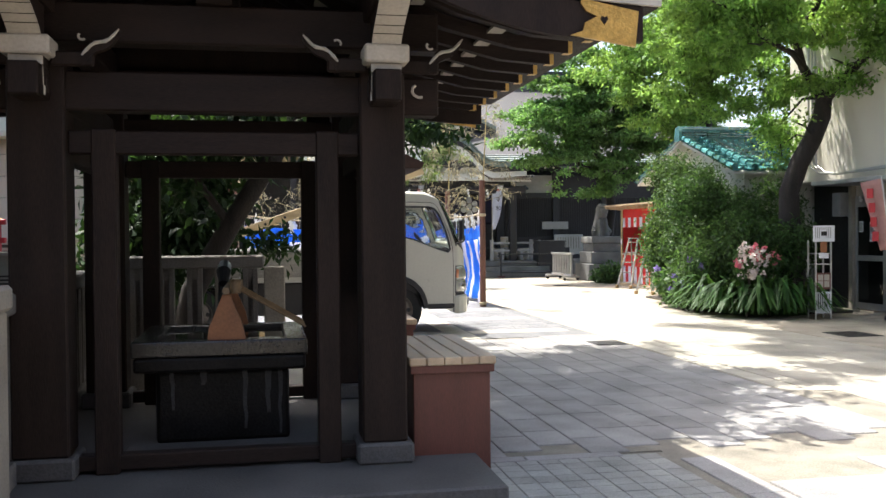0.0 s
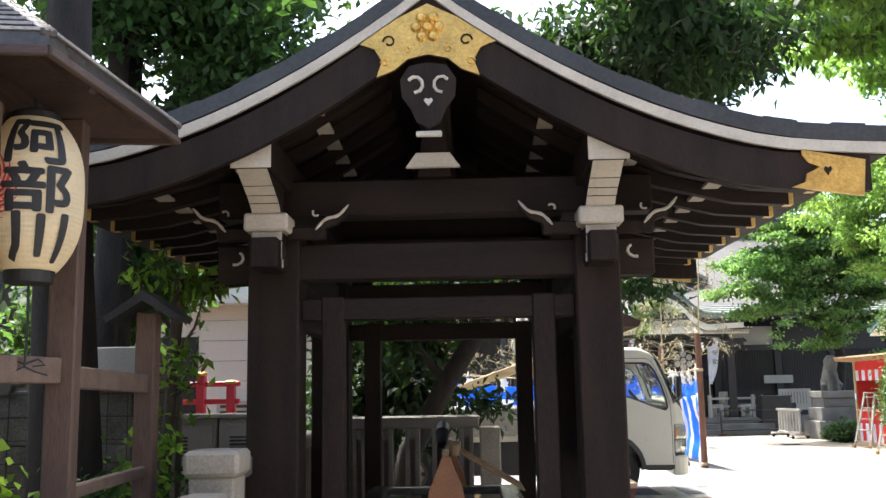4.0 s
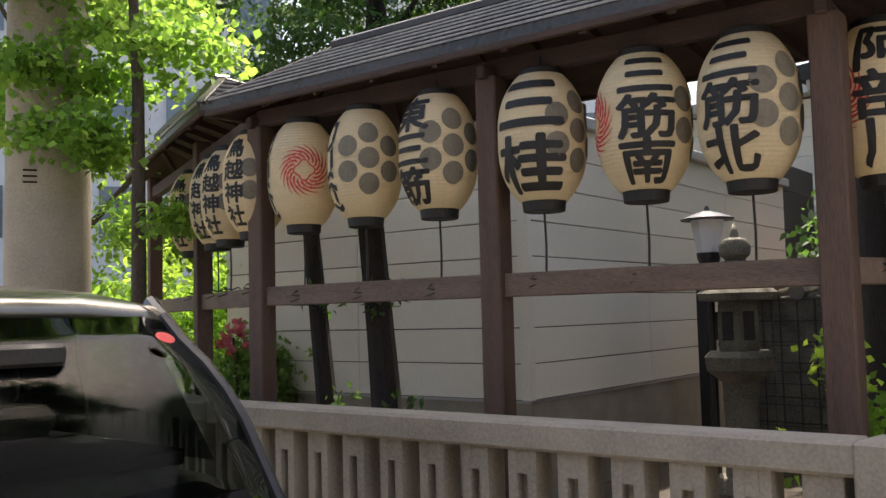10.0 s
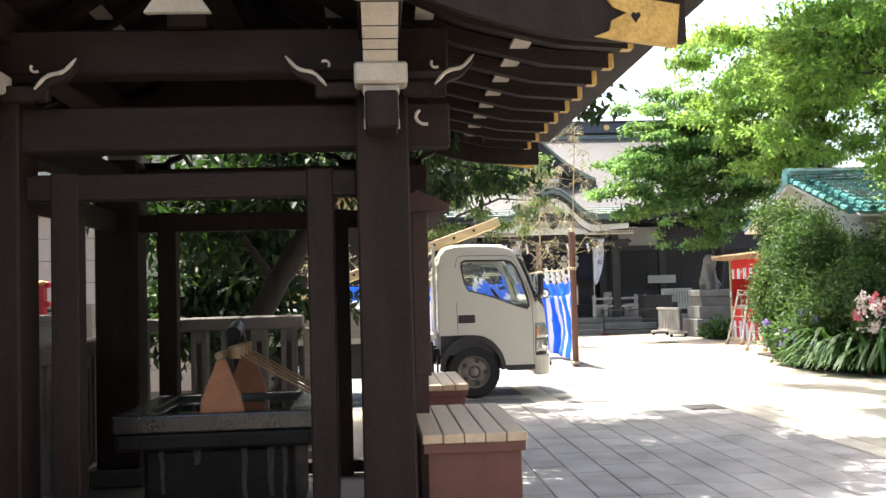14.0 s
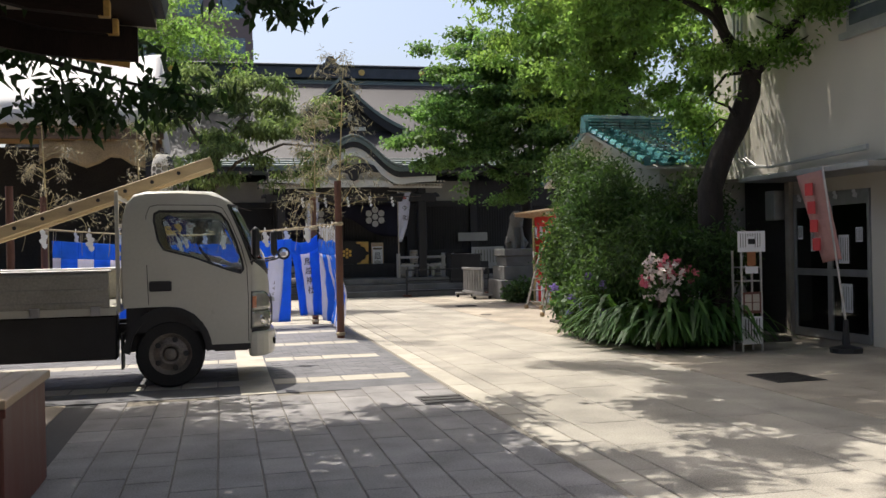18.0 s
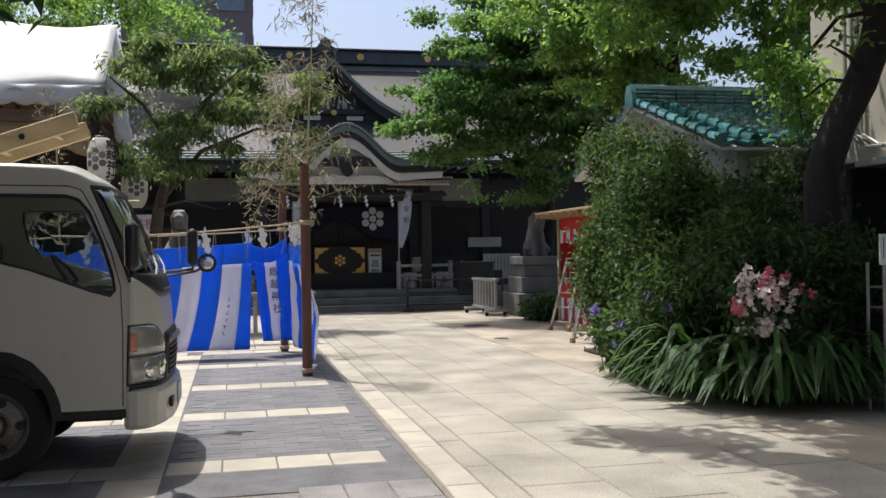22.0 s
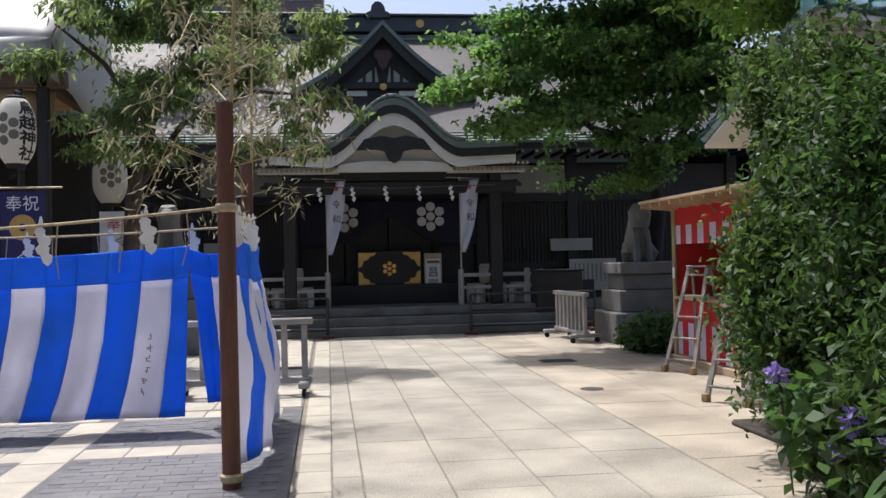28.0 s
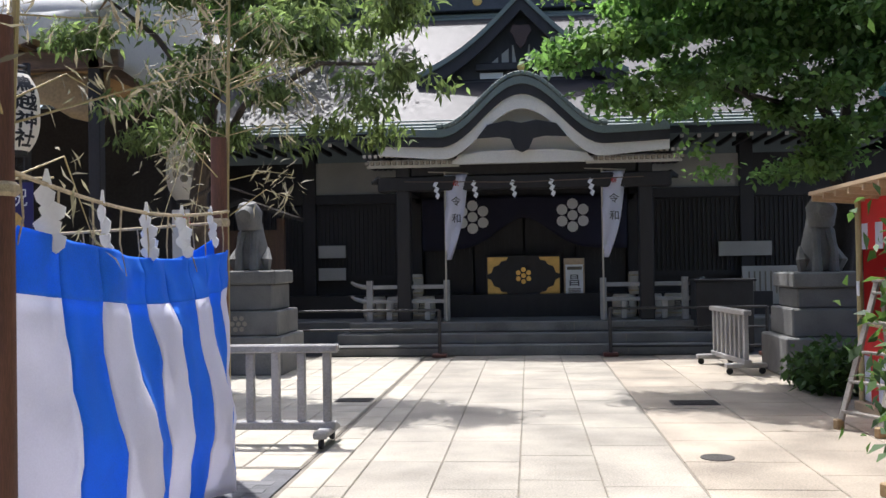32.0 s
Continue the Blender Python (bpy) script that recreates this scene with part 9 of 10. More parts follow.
frng = random.Random(9)


def ball_spots(cx, cy, cz, r, n, sx=1.0, sz=1.0):
    out = []
    for _ in range(n):
        v = Vector((frng.gauss(0, 1), frng.gauss(0, 1), frng.gauss(0, 1))).normalized() * r * frng.uniform(0.6, 1)
        out.append((cx + v.x * sx, cy + v.y, cz + v.z * sz))
    return out


fb = blossom("flower_ball", "pink and white blossoms in a round hanging bunch", "flowers", [ball_spots(8.15, 14.75, 1.0, 0.28, 52, 1.0, 1.2) + ball_spots(8.05, 14.72, 0.78, 0.16, 16), ball_spots(8.28, 14.73, 1.12, 0.16, 20) + ball_spots(7.93, 14.75, 0.95, 0.09, 7) + ball_spots(8.62, 14.8, 1.02, 0.12, 9)], 31, [PETALWHITE, PETALPINK], 0.055, 9)
part("stalk", tb([(8.2, 14.95, 0), (8.2, 14.9, 0.6), (8.17, 14.82, 1.0)], 0.02, 6), BARK, fb)
part("stalk", tb([(8.6, 14.95, 0), (8.62, 14.85, 0.6), (8.62, 14.8, 1.0)], 0.015, 6), BARK, fb)
fb2 = shrub("flower_ball", "dark leaves round the blossoms", [(8.2, 14.95, 0.95, 0.34, 0.2, 0.35), (8.6, 14.9, 0.9, 0.2, 0.2, 0.25)], LEAFDARK, 0.09, 90, 8, 0.08, 33, stems=2, category="plant")
hy = shrub("hydrangea_bush", "leafy hydrangea bush at the bed's edge", [(8.0, 16.75, 0.42, 0.34, 0.55, 0.42), (8.05, 17.4, 0.6, 0.35, 0.5, 0.5), (8.1, 16.2, 0.35, 0.3, 0.4, 0.35)], LEAFBUSH, 0.12, 420, 9, 0.09, 24, wide=0.7, category="hydrangea")
for k, (x, y, z) in enumerate(((7.72, 16.5, 0.52), (7.75, 16.25, 0.97), (7.66, 16.72, 0.62), (7.82, 15.95, 0.45), (7.70, 17.0, 0.40), (7.85, 16.0, 0.85), (7.70, 17.6, 0.75))):
    h = blossom("hydrangea_flower", "round violet hydrangea flower head", "flower", [ball_spots(x, y, z, 0.06, 16)], 40 + k, [PETALVIOLET], 0.04, 5)
    part("stalk", tb([(x + 0.12, y + 0.08, 0), (x + 0.05, y + 0.03, z * 0.6), (x, y, z)], 0.006, 5), BARK, h)
bed = tagged(obj("planting_bed", bx(8.45, 10.4, 15.2, 20.0, -0.01, 0.05, 0.02), SOIL), "dark soil of the planting bed", "planting bed", kind="structure")
shrub("low_plant", "low green plants at the booth's corner", [(9.95, 26.0, 0.28, 0.4, 0.45, 0.28), (9.8, 26.5, 0.2, 0.25, 0.3, 0.2)], LEAFBUSH, 0.13, 160, 9, 0.1, 25, wide=0.6, stems=2, category="plant")


def pink_banner():
    b = thing("shop_banner", "faded pink festival banner slanting on its pole", "banner")
    part("pole", tb([(10.2, 13.75, 0.4), (10.05, 13.95, 2.38)], 0.014, 6), STEEL, b)
    part("foot", lt([(0.2, 0), (0.2, 0.06), (0.05, 0.1), (0.03, 0.42)], 14, (10.2, 13.75, 0)), BLACKPLASTIC, b)
    bm = bmesh.new()
    sheet(bm, [[(10.05 + 0.13 * j / 12 - 0.10 * i / 5, 13.95 + 0.42 * (i / 5) * (1 - 0.4 * j / 12) - 0.18 * j / 12, 2.34 - 0.05 * i / 5 - 1.15 * j / 12) for i in range(6)] for j in range(13)])
    thicken(part("cloth", bm, PINKCLOTH, b, smooth=True), 0.003)
    for k in range(4):
        part("mark", bx(9.985 + 0.012 * k, 9.995 + 0.012 * k, 14.08 - 0.03 * k, 14.24 - 0.03 * k, 2.02 - 0.24 * k, 2.18 - 0.24 * k), REDINK, b, "faded red lettering stroke")


pink_banner()
hs_ = thing("wall_lamp", "white security lamp on a bracket by the office", "lamp")
part("arm", tb([(10.45, 12.6, 4.35), (10.15, 12.7, 4.4)], 0.02, 6), ALUFRAME, hs_)
part("head", lt([(0.09, -0.05), (0.07, 0.03), (0.03, 0.08)], 14, (10.1, 12.7, 4.38)), WHITEPAINT, hs_)


# ---- tented stage left of the hall ----
def stage():
    s = thing("tented_stage", "timber stage under a white tent sheet with a scalloped edge", "stage")
    xr, y0, y1 = 1.10, 26.6, 31.0
    for x in (xr - 0.25, -3.0, -6.5):
        for y in (y0 + 0.3, y1):
            part("post", bx(x - 0.08, x + 0.08, y - 0.08, y + 0.08, 0, 4.6, 0.01), BLACKWOOD, s)
    part("floor", bx(-7, xr - 0.2, y0 + 0.2, y1, 0.6, 0.8), BLACKWOOD, s)
    # near-black backing paints the stage's shaded depth
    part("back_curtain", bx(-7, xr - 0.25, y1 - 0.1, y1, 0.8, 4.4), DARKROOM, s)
    part("lintel", bx(-7, xr + 0.1, y0 + 0.2, y0 + 0.38, 4.18, 4.42, 0.01), RACKRAIL, s)
    part("side_lintel", bx(xr - 0.32, xr - 0.16, y0 + 0.2, y1, 4.18, 4.42, 0.01), RACKRAIL, s)
    for k in range(24):
        x = xr - 0.1 - 0.32 * k
        part("rafter", bx(x - 0.03, x + 0.03, y0 - 0.05, y0 + 0.5, 4.44, 4.52), RACKRAIL, s)
    part("thatch", pr([(y0 + 0.1, 4.5), (y0 + 0.9, 5.3), (y1 - 0.9, 5.3), (y1, 4.5)], -6.8, xr - 0.1, "x"), TARPTAN, s, "tan reed roof under the sheet")
    bm = bmesh.new()
    rows = []
    for j in range(13):
        f = j / 12
        y = y0 - 0.15 + 2.4 * f
        z = 4.80 + 1.75 * f ** 0.85
        rows.append([(-7.2 + (xr + 7.2) * i / 40, y + 0.04 * math.sin(i * 0.9), z + 0.05 * math.sin(i * 0.55 + j * 0.4) - (0.06 * abs(math.sin(i * math.pi / 2)) if j == 0 else 0)) for i in range(41)])
    sheet(bm, rows)
    thicken(part("roof_sheet", bm, TARP, s, "white tent sheet", smooth=True), 0.01)
    bm = bmesh.new()
    sheet(bm, [[(-7.2 + (xr + 7.2) * i / 80, y0 - 0.17 + 0.03 * math.sin(i * 0.8 + j), 4.84 - 0.34 * j / 4 - (0.07 * abs(math.sin(i * math.pi / 4)) if j == 4 else 0)) for i in range(81)] for j in range(5)])
    thicken(part("valance", bm, TARP, s, "white scalloped valance", smooth=True), 0.006)
    bm = bmesh.new()
    sheet(bm, [[(xr + 0.05 * math.sin(i * 1.1 + j), y0 - 0.15 + 4.6 * i / 10, (4.80 + 1.75 * min(1, 4.6 * i / 10 / 2.4) ** 0.85 if i <= 5 else 6.55 - 1.75 * (i - 5) / 5 * 0.9) * (1 - j / 6) + (4.25 - 0.45 * (i / 10)) * (j / 6)) for i in range(11)] for j in range(7)])
    thicken(part("end_sheet", bm, TARP, s, "white sheet hanging over the stage end", smooth=True), 0.006)
    bm = bmesh.new()
    sheet(bm, [[(xr - 0.1 - 2.6 * i / 10, y0 + 0.35 + 0.08 * math.sin(i * 1.7), 4.15 - (0.52 + 0.14 * math.sin(i * 1.3)) * j / 5) for i in range(11)] for j in range(6)])
    thicken(part("rolled_tarp", bm, TARPTAN, s, "bundled tan tarp", smooth=True), 0.05)
    return s


stage()
lantern((1.32, 24.1, 2.75), 25, "鳥越神社", 0.23, 0.78, stars=-0.75, words_at=0.55, size=0.18, label="white paper lantern on a pole before the stage", tassel=0.1, group="stage lanterns", paper=PALELANTERN)
lantern((1.42, 28.6, 2.55), 15, "", 0.28, 0.86, stars=0.0, label="white paper lantern with seven disc crest before the stage", tassel=0.1, group="stage lanterns", paper=PALELANTERN)
lp = thing("lantern_pole", "dark pole carrying a paper lantern", "pole", "lantern poles")
part("shaft", tb([(1.30, 24.35, 0), (1.30, 24.35, 3.7)], 0.04, 8), BLACKWOOD, lp)
part("arm", tb([(1.30, 24.35, 3.66), (1.32, 24.1, 3.62)], 0.02, 6), BLACKWOOD, lp)
lp = thing("lantern_pole", "dark pole carrying a paper lantern", "pole", "lantern poles")
part("shaft", tb([(1.15, 28.8, 0), (1.15, 28.8, 3.8)], 0.09, 8), BLACKWOOD, lp)
part("arm", tb([(1.15, 28.8, 3.55), (1.42, 28.6, 3.52)], 0.02, 6), BLACKWOOD, lp)
nb = thing("crest_banner", "purple banner with a gilt chrysanthemum crest", "banner")
part("pole", tb([(1.22, 23.6, 0), (1.22, 23.6, 2.44)], 0.018, 7), STEEL, nb)
part("arm", tb([(0.95, 23.6, 2.42), (1.98, 23.6, 2.42)], 0.012, 6), BAMBOO, nb)
part("cloth", bx(1.30, 1.78, 23.585, 23.592, 0.5, 2.38), PURPLE, nb)
letters("writing", "奉祝", 0.19, Matrix.Translation((1.54, 23.578, 2.24)) @ WALL, WHITEPAPER, nb)
bm = bmesh.new()
disc(bm, 0, 0, 0.15, 32)
part("crest", bm, GOLDFLAT, nb).matrix_basis = Matrix.Translation((1.54, 23.58, 1.96)) @ WALL
bm = bmesh.new()
disc(bm, 0, 0, 0.045, 16)
part("crest_eye", bm, PURPLE, nb).matrix_basis = Matrix.Translation((1.54, 23.576, 1.96)) @ WALL
letters("writing", "令", 0.2, Matrix.Translation((1.54, 23.578, 1.58)) @ WALL, WHITEPAPER, nb)
ws = thing("festival_sign", "white paper sign with red lettering before the stage", "sign")
part("post", tb([(1.6, 28.45, 0), (1.6, 28.45, 1.5)], 0.03, 6), BLACKWOOD, ws)
part("paper", bx(1.28, 1.98, 28.40, 28.42, 1.35, 2.40), WHITEPAPER, ws)
letters("writing", "奉祝", 0.24, Matrix.Translation((1.63, 28.39, 2.2)) @ WALL, REDINK, ws)
column("writing", "令和", 0.2, Matrix.Translation((1.63, 28.39, 1.9)) @ WALL, INK, ws, 1.2)
sr = thing("notice_shelter", "small roofed timber notice shelter", "shelter")
for x in (0.9, 2.1):
    part("post", bx(x - 0.06, x + 0.06, 31.4, 31.52, 0, 2.4), RACKWOOD, sr)
part("board", bx(0.9, 2.1, 31.44, 31.48, 0.9, 2.2), RACKWOOD, sr)
part("roof", pr([(0.6, 2.42), (1.5, 2.75), (2.4, 2.42), (2.4, 2.36), (1.5, 2.66), (0.6, 2.36)], 31.1, 31.9), RACKROOF, sr)

# ---- behind the rack: stone lantern, garden lamp, block wall, trees ----
def stone_lantern(x, y):
    s = thing("stone_lantern", "old mossy stone lantern in the bed", "stone lantern")
    part("base", lt([(0.27, 0), (0.27, 0.22), (0.20, 0.32)], 6, (x, y, 0)), MOSSSTONE, s)
    part("shaft", lt([(0.13, 0.32), (0.12, 0.65), (0.13, 0.98)], 16, (x, y, 0)), MOSSSTONE, s, smooth=True)
    part("platform", lt([(0.14, 0.98), (0.26, 1.07), (0.275, 1.16), (0.23, 1.20)], 6, (x, y, 0)), MOSSSTONE, s)
    fbx = part("fire_box", lt([(0.155, 1.20), (0.165, 1.24), (0.155, 1.52), (0.15, 1.55)], 6, (x, y, 0)), MOSSSTONE, s)
    for a in (0, 60, -60):
        part("opening", bx(-0.04, 0.04, -0.155, -0.12, 1.28, 1.48, 0.006, Matrix.Translation((x, y, 0)) @ pose(0, 0, 0, 0, 0, a)), DARKROOM, fbx)
    part("cap", lt([(0.16, 1.55), (0.30, 1.56), (0.315, 1.61), (0.22, 1.68), (0.12, 1.75), (0.09, 1.77)], 6, (x, y, 0)), MOSSSTONE, s)
    part("finial", lt([(0.075, 1.77), (0.095, 1.79), (0.10, 1.82), (0.07, 1.85), (0.105, 1.88), (0.115, 1.94), (0.09, 1.99), (0.035, 2.01), (0.025, 2.06), (0.0, 2.12)], 16, (x, y, 0)), MOSSSTONE, s, smooth=True)


stone_lantern(-3.74, 5.88)
gl = thing("garden_lamp", "garden lamp with a flat dark hat and frosted body", "lamp")
gx, gy_ = -4.02, 6.0
part("post", tb([(gx, gy_, 0), (gx, gy_, 1.72)], 0.03, 8), BLACKMETAL, gl)
part("collar", lt([(0.03, 1.72), (0.085, 1.88), (0.09, 1.92)], 14, (gx, gy_, 0)), BLACKMETAL, gl)
part("shade", lt([(0.085, 1.92), (0.125, 2.16), (0.12, 2.17)], 8, (gx, gy_, 0)), WHITEPAPER, gl, "frosted lamp body")
part("hat", lt([(0.195, 2.165), (0.20, 2.175), (0.08, 2.22), (0.025, 2.235), (0.012, 2.27), (0.0, 2.27)], 18, (gx, gy_, 0)), BLACKMETAL, gl)


def block_wall():
    w = thing("block_wall", "old mossy block wall with capping tiles", "wall")
    x0, y = -4.72, 7.55
    part("core", bx(x0, x0 + 2.3, y + 0.01, y + 0.14, 0, 1.62), MORTAR, w)
    for r in range(7):
        for k in range(6):
            x = x0 + 0.39 * k
            part("block", bx(x + 0.008, min(x + 0.382, x0 + 2.3), y - 0.012, y + 0.05, 0.06 + 0.22 * r, 0.272 + 0.22 * r, 0.008), MOSSSTONE, w)
    for k in range(9):
        part("cap_tile", tb([(x0 + 0.13 + 0.26 * k, y - 0.07, 1.63), (x0 + 0.13 + 0.26 * k, y + 0.22, 1.66)], 0.075, 8), MOSSSTONE, w)
    f = thing("pipe_frame", "black steel pipe frame beside the block wall", "frame")
    part("post", bx(x0 - 0.16, x0 - 0.06, y - 0.35, y - 0.27, 0, 1.70, 0.01), BLACKMETAL, f)
    part("arm", bx(x0 - 0.16, x0 + 0.12, y - 0.34, y - 0.28, 1.64, 1.72, 0.01), BLACKMETAL, f)
    for k in range(3):
        part("pipe", tb([(x0 + 0.1 + 0.07 * k, y - 0.12, 0), (x0 + 0.14 + 0.05 * k, y - 0.1, 0.9), (x0 + 0.05 + 0.09 * k, y - 0.08, 1.6)], 0.018, 6), BLACKMETAL, f)
    g = thing("wire_fence", "thin dark wire mesh before the block wall", "fence")
    for k in range(14):
        part("wire", tb([(x0 + 0.16 * k, y - 0.05, 0.05), (x0 + 0.16 * k, y - 0.05, 1.6)], 0.006, 4), BLACKMETAL, g)
    for k in range(9):
        part("wire", tb([(x0, y - 0.056, 0.12 + 0.18 * k), (x0 + 2.2, y - 0.056, 0.12 + 0.18 * k)], 0.006, 4), BLACKMETAL, g)
    pb2 = thing("planter_box", "pale planter boxes on the wall", "planter", "planters")
    part("box", bx(-4.6, -4.2, 7.3, 7.55, 1.66, 1.86, 0.01), CONCRETE, pb2)
    pb2 = thing("planter_box", "beige planter box on the wall", "planter", "planters")
    part("box", bx(-3.1, -2.6, 7.3, 7.6, 1.70, 1.92, 0.01), CABINETGREY, pb2)
    pt_ = thing("flower_pot", "orange clay pot on the wall", "flower pot")
    part("pot", lt([(0.06, 1.66), (0.08, 1.8), (0.085, 1.8)], 12, (-3.25, 7.5, 0)), ORANGEPLANK, pt_)


block_wall()


def rack_trunk(x, y, pts, radii, label):
    t = thing("young_tree", label, "tree", "trees in the rack's bed")
    part("trunk", tb([(x + a, y + b, c) for a, b, c in pts], radii, 9), BARKDARK, t, smooth=True)
    rng = np.random.default_rng(int(abs(x) * 100))
    T, P = crown_points([(x + 0.12, y - 0.05, 1.62, 0.16, 0.1, 0.1), (x + 0.25, y - 0.06, 0.95, 0.16, 0.1, 0.08)], 14, 5, 0.07, rng)
    o = quads("leaves", leaf_quads(P, 0.07, rng), LEAFDARK)
    o.parent = t
    for z in (1.6, 1.68):
        part("binding", tb([(x + 0.09 * math.cos(a), y + 0.1 * math.sin(a) - 0.08, z) for a in [k * math.pi / 4 for k in range(9)]], 0.008, 5), BLACKPLASTIC, t, "dark binding cord")


rack_trunk(-5.42, 3.42, [(0.22, 0, 0), (0.12, 0, 0.8), (0.0, 0, 1.7), (-0.10, 0, 2.5), (-0.12, 0, 2.9)], [0.075, 0.07, 0.06, 0.05, 0.05], "slim dark trunk tied to the rail")
rack_trunk(-4.72, 3.36, [(0.18, 0, 0), (0.10, 0, 0.7), (0.03, 0, 1.4), (-0.06, 0, 2.2), (-0.10, 0, 2.9)], [0.12, 0.10, 0.085, 0.08, 0.075], "stout dark trunk tied to the rail")
branch_tree("slender_tree", "dark slender trunk behind the rack", [(-3.45, 8.5, 0), (-3.4, 8.5, 2.5), (-3.35, 8.5, 5.5)], [0.13, 0.12, 0.09], [([(-3.4, 8.5, 4.5), (-2.9, 8.3, 5.4)], 0.05)],
            [(-3.1, 8.4, 5.8, 1.0, 0.9, 0.8)], LEAFDARK, 0.12, 260, 12, 0.16, 41, bark=BARKDARK)
branch_tree("pruned_tree", "pruned young tree with fresh lime leaves beside the fence", [(-2.25, 6.6, 0), (-2.2, 6.6, 1.0), (-2.15, 6.6, 1.9), (-2.12, 6.58, 2.35)], [0.045, 0.04, 0.04, 0.05], [([(-2.15, 6.6, 1.8), (-2.0, 6.55, 2.0), (-1.9, 6.5, 2.3)], 0.015), ([(-2.18, 6.6, 2.0), (-2.4, 6.6, 2.3), (-2.5, 6.55, 2.6)], 0.015), ([(-2.18, 6.6, 1.5), (-1.98, 6.5, 1.62), (-1.9, 6.45, 1.6)], 0.01)],
            [(-2.05, 6.5, 1.75, 0.16, 0.12, 0.16), (-2.4, 6.55, 2.45, 0.2, 0.15, 0.16), (-1.95, 6.5, 2.3, 0.18, 0.14, 0.14), (-2.0, 6.45, 1.4, 0.1, 0.1, 0.08)], LEAFLIME, 0.10, 46, 6, 0.07, 42, shell=0.2, gaps=0.1, wide=0.45)
shrub("ivy_bush", "low green ivy in the bed behind the fence", [(-2.3, 5.4, 0.55, 0.35, 0.7, 0.45), (-2.4, 6.4, 0.6, 0.4, 0.6, 0.5)], LEAFDARK, 0.07, 420, 10, 0.08, 43, wide=0.7, stems=3, category="plant")
shrub("vine", "lime green vine climbing by the rack post", [(-2.25, 4.4, 0.85, 0.12, 0.12, 0.35), (-2.35, 4.3, 1.25, 0.10, 0.08, 0.22), (-2.55, 4.3, 0.75, 0.12, 0.1, 0.12), (-2.2, 6.3, 1.0, 0.14, 0.1, 0.5)], LEAFLIME, 0.075, 90, 6, 0.06, 44, wide=0.7, stems=4, category="plant")
shrub("shrub", "sunlit green shrubs beyond the rack", [(-7.6, 5.4, 0.9, 0.9, 0.7, 0.9), (-9.2, 6.2, 1.0, 1.2, 0.9, 1.0), (-10.8, 6.6, 1.4, 1.2, 1.0, 1.2), (-9.2, 4.1, 1.3, 0.8, 0.7, 0.9), (-10.4, 4.4, 1.7, 0.8, 0.7, 0.9), (-8.6, 4.9, 1.6, 0.7, 0.6, 0.7)], LEAFLIME, 0.10, 1500, 13, 0.12, 45, wide=0.5)
shrub("shrub", "dark shrub under the rack's far end", [(-7.7, 4.4, 0.9, 0.4, 0.3, 0.5)], LEAF, 0.09, 300, 12, 0.1, 46)
branch_tree("street_tree", "sunlit green street tree beyond the rack", [(-12.2, 4.6, 0), (-12.1, 4.6, 2.2), (-12.0, 4.5, 4.6)], [0.16, 0.13, 0.08], [([(-12.1, 4.6, 2.6), (-11.3, 5.2, 3.6), (-10.8, 5.6, 4.2)], 0.05), ([(-12.0, 4.5, 4.0), (-11.6, 3.6, 5.0), (-11.2, 3.0, 5.6)], 0.05)],
            [(-11.4, 5.2, 3.0, 1.0, 1.0, 0.8), (-11.8, 4.0, 4.4, 1.2, 1.1, 0.8), (-11.0, 3.4, 5.6, 1.1, 1.0, 0.7), (-10.8, 5.9, 2.0, 1.0, 0.9, 0.8), (-11.6, 5.0, 5.8, 1.2, 1.1, 0.8), (-10.6, 4.8, 1.2, 0.9, 0.8, 0.8)], LEAFGINKGO, 0.11, 800, 14, 0.14, 48, shell=0.2, gaps=0.2, grain=1.5, wide=0.7, sprays=50)
rf_ = blossom("red_blossom", "red blossoms among the shrubs", "flowers", [ball_spots(-7.6, 4.1, 1.35, 0.13, 14)], 47, [PETALPINK], 0.08, 6)
part("stalk", tb([(-7.6, 4.2, 0), (-7.6, 4.15, 0.8), (-7.6, 4.1, 1.35)], 0.012, 5), BARK, rf_)

# ---- service yard seen past the pavilion ----
sc = thing("service_cabinet", "beige steel service cabinet with louvres", "cabinet")
for k in range(2):
    x = -2.75 + 0.52 * k
    u = part("cabinet_body", bx(x, x + 0.50, 8.1, 8.55, 0.08, 1.34, 0.01), CABINETGREY, sc)
    part("cabinet_door", bx(x + 0.03, x + 0.47, 8.085, 8.1, 0.12, 1.28, 0.004), CABINETGREY, u)
    for q in range(6):
        part("louvre", bx(x + 0.1, x + 0.26, 8.078, 8.085, 1.02 + 0.03 * q, 1.035 + 0.03 * q), IRON, u)
    part("cabinet_latch", bx(x + 0.38, x + 0.41, 8.07, 8.085, 0.7, 0.85, 0.004), BLACKPLASTIC, u)
part("roof_plate", bx(-2.79, -1.68, 8.05, 8.6, 1.34, 1.37, 0.004), CABINETGREY, sc)
part("foot", bx(-2.72, -1.75, 8.15, 8.5, 0, 0.08), CONCRETE, sc)
rr_ = thing("red_railing", "red painted timber railing of a small bridge", "railing")
for z in (1.28, 1.46, 1.66):
    part("rail", bx(-7.2, -2.75, 10.9, 10.98, z - 0.03, z + 0.03, 0.008), REDPAINT, rr_)
for x in (-7.0, -5.9, -4.8, -3.9, -3.2, -2.85):
    part("post", bx(x - 0.045, x + 0.045, 10.88, 11.0, 0, 1.76 if x < -3 else 1.66, 0.008), REDPAINT, rr_)
    part("post_cap", bx(x - 0.055, x + 0.055, 10.87, 11.01, 1.76 if x < -3 else 1.66, 1.80 if x < -3 else 1.70, 0.008), GOLDFLAT, rr_)
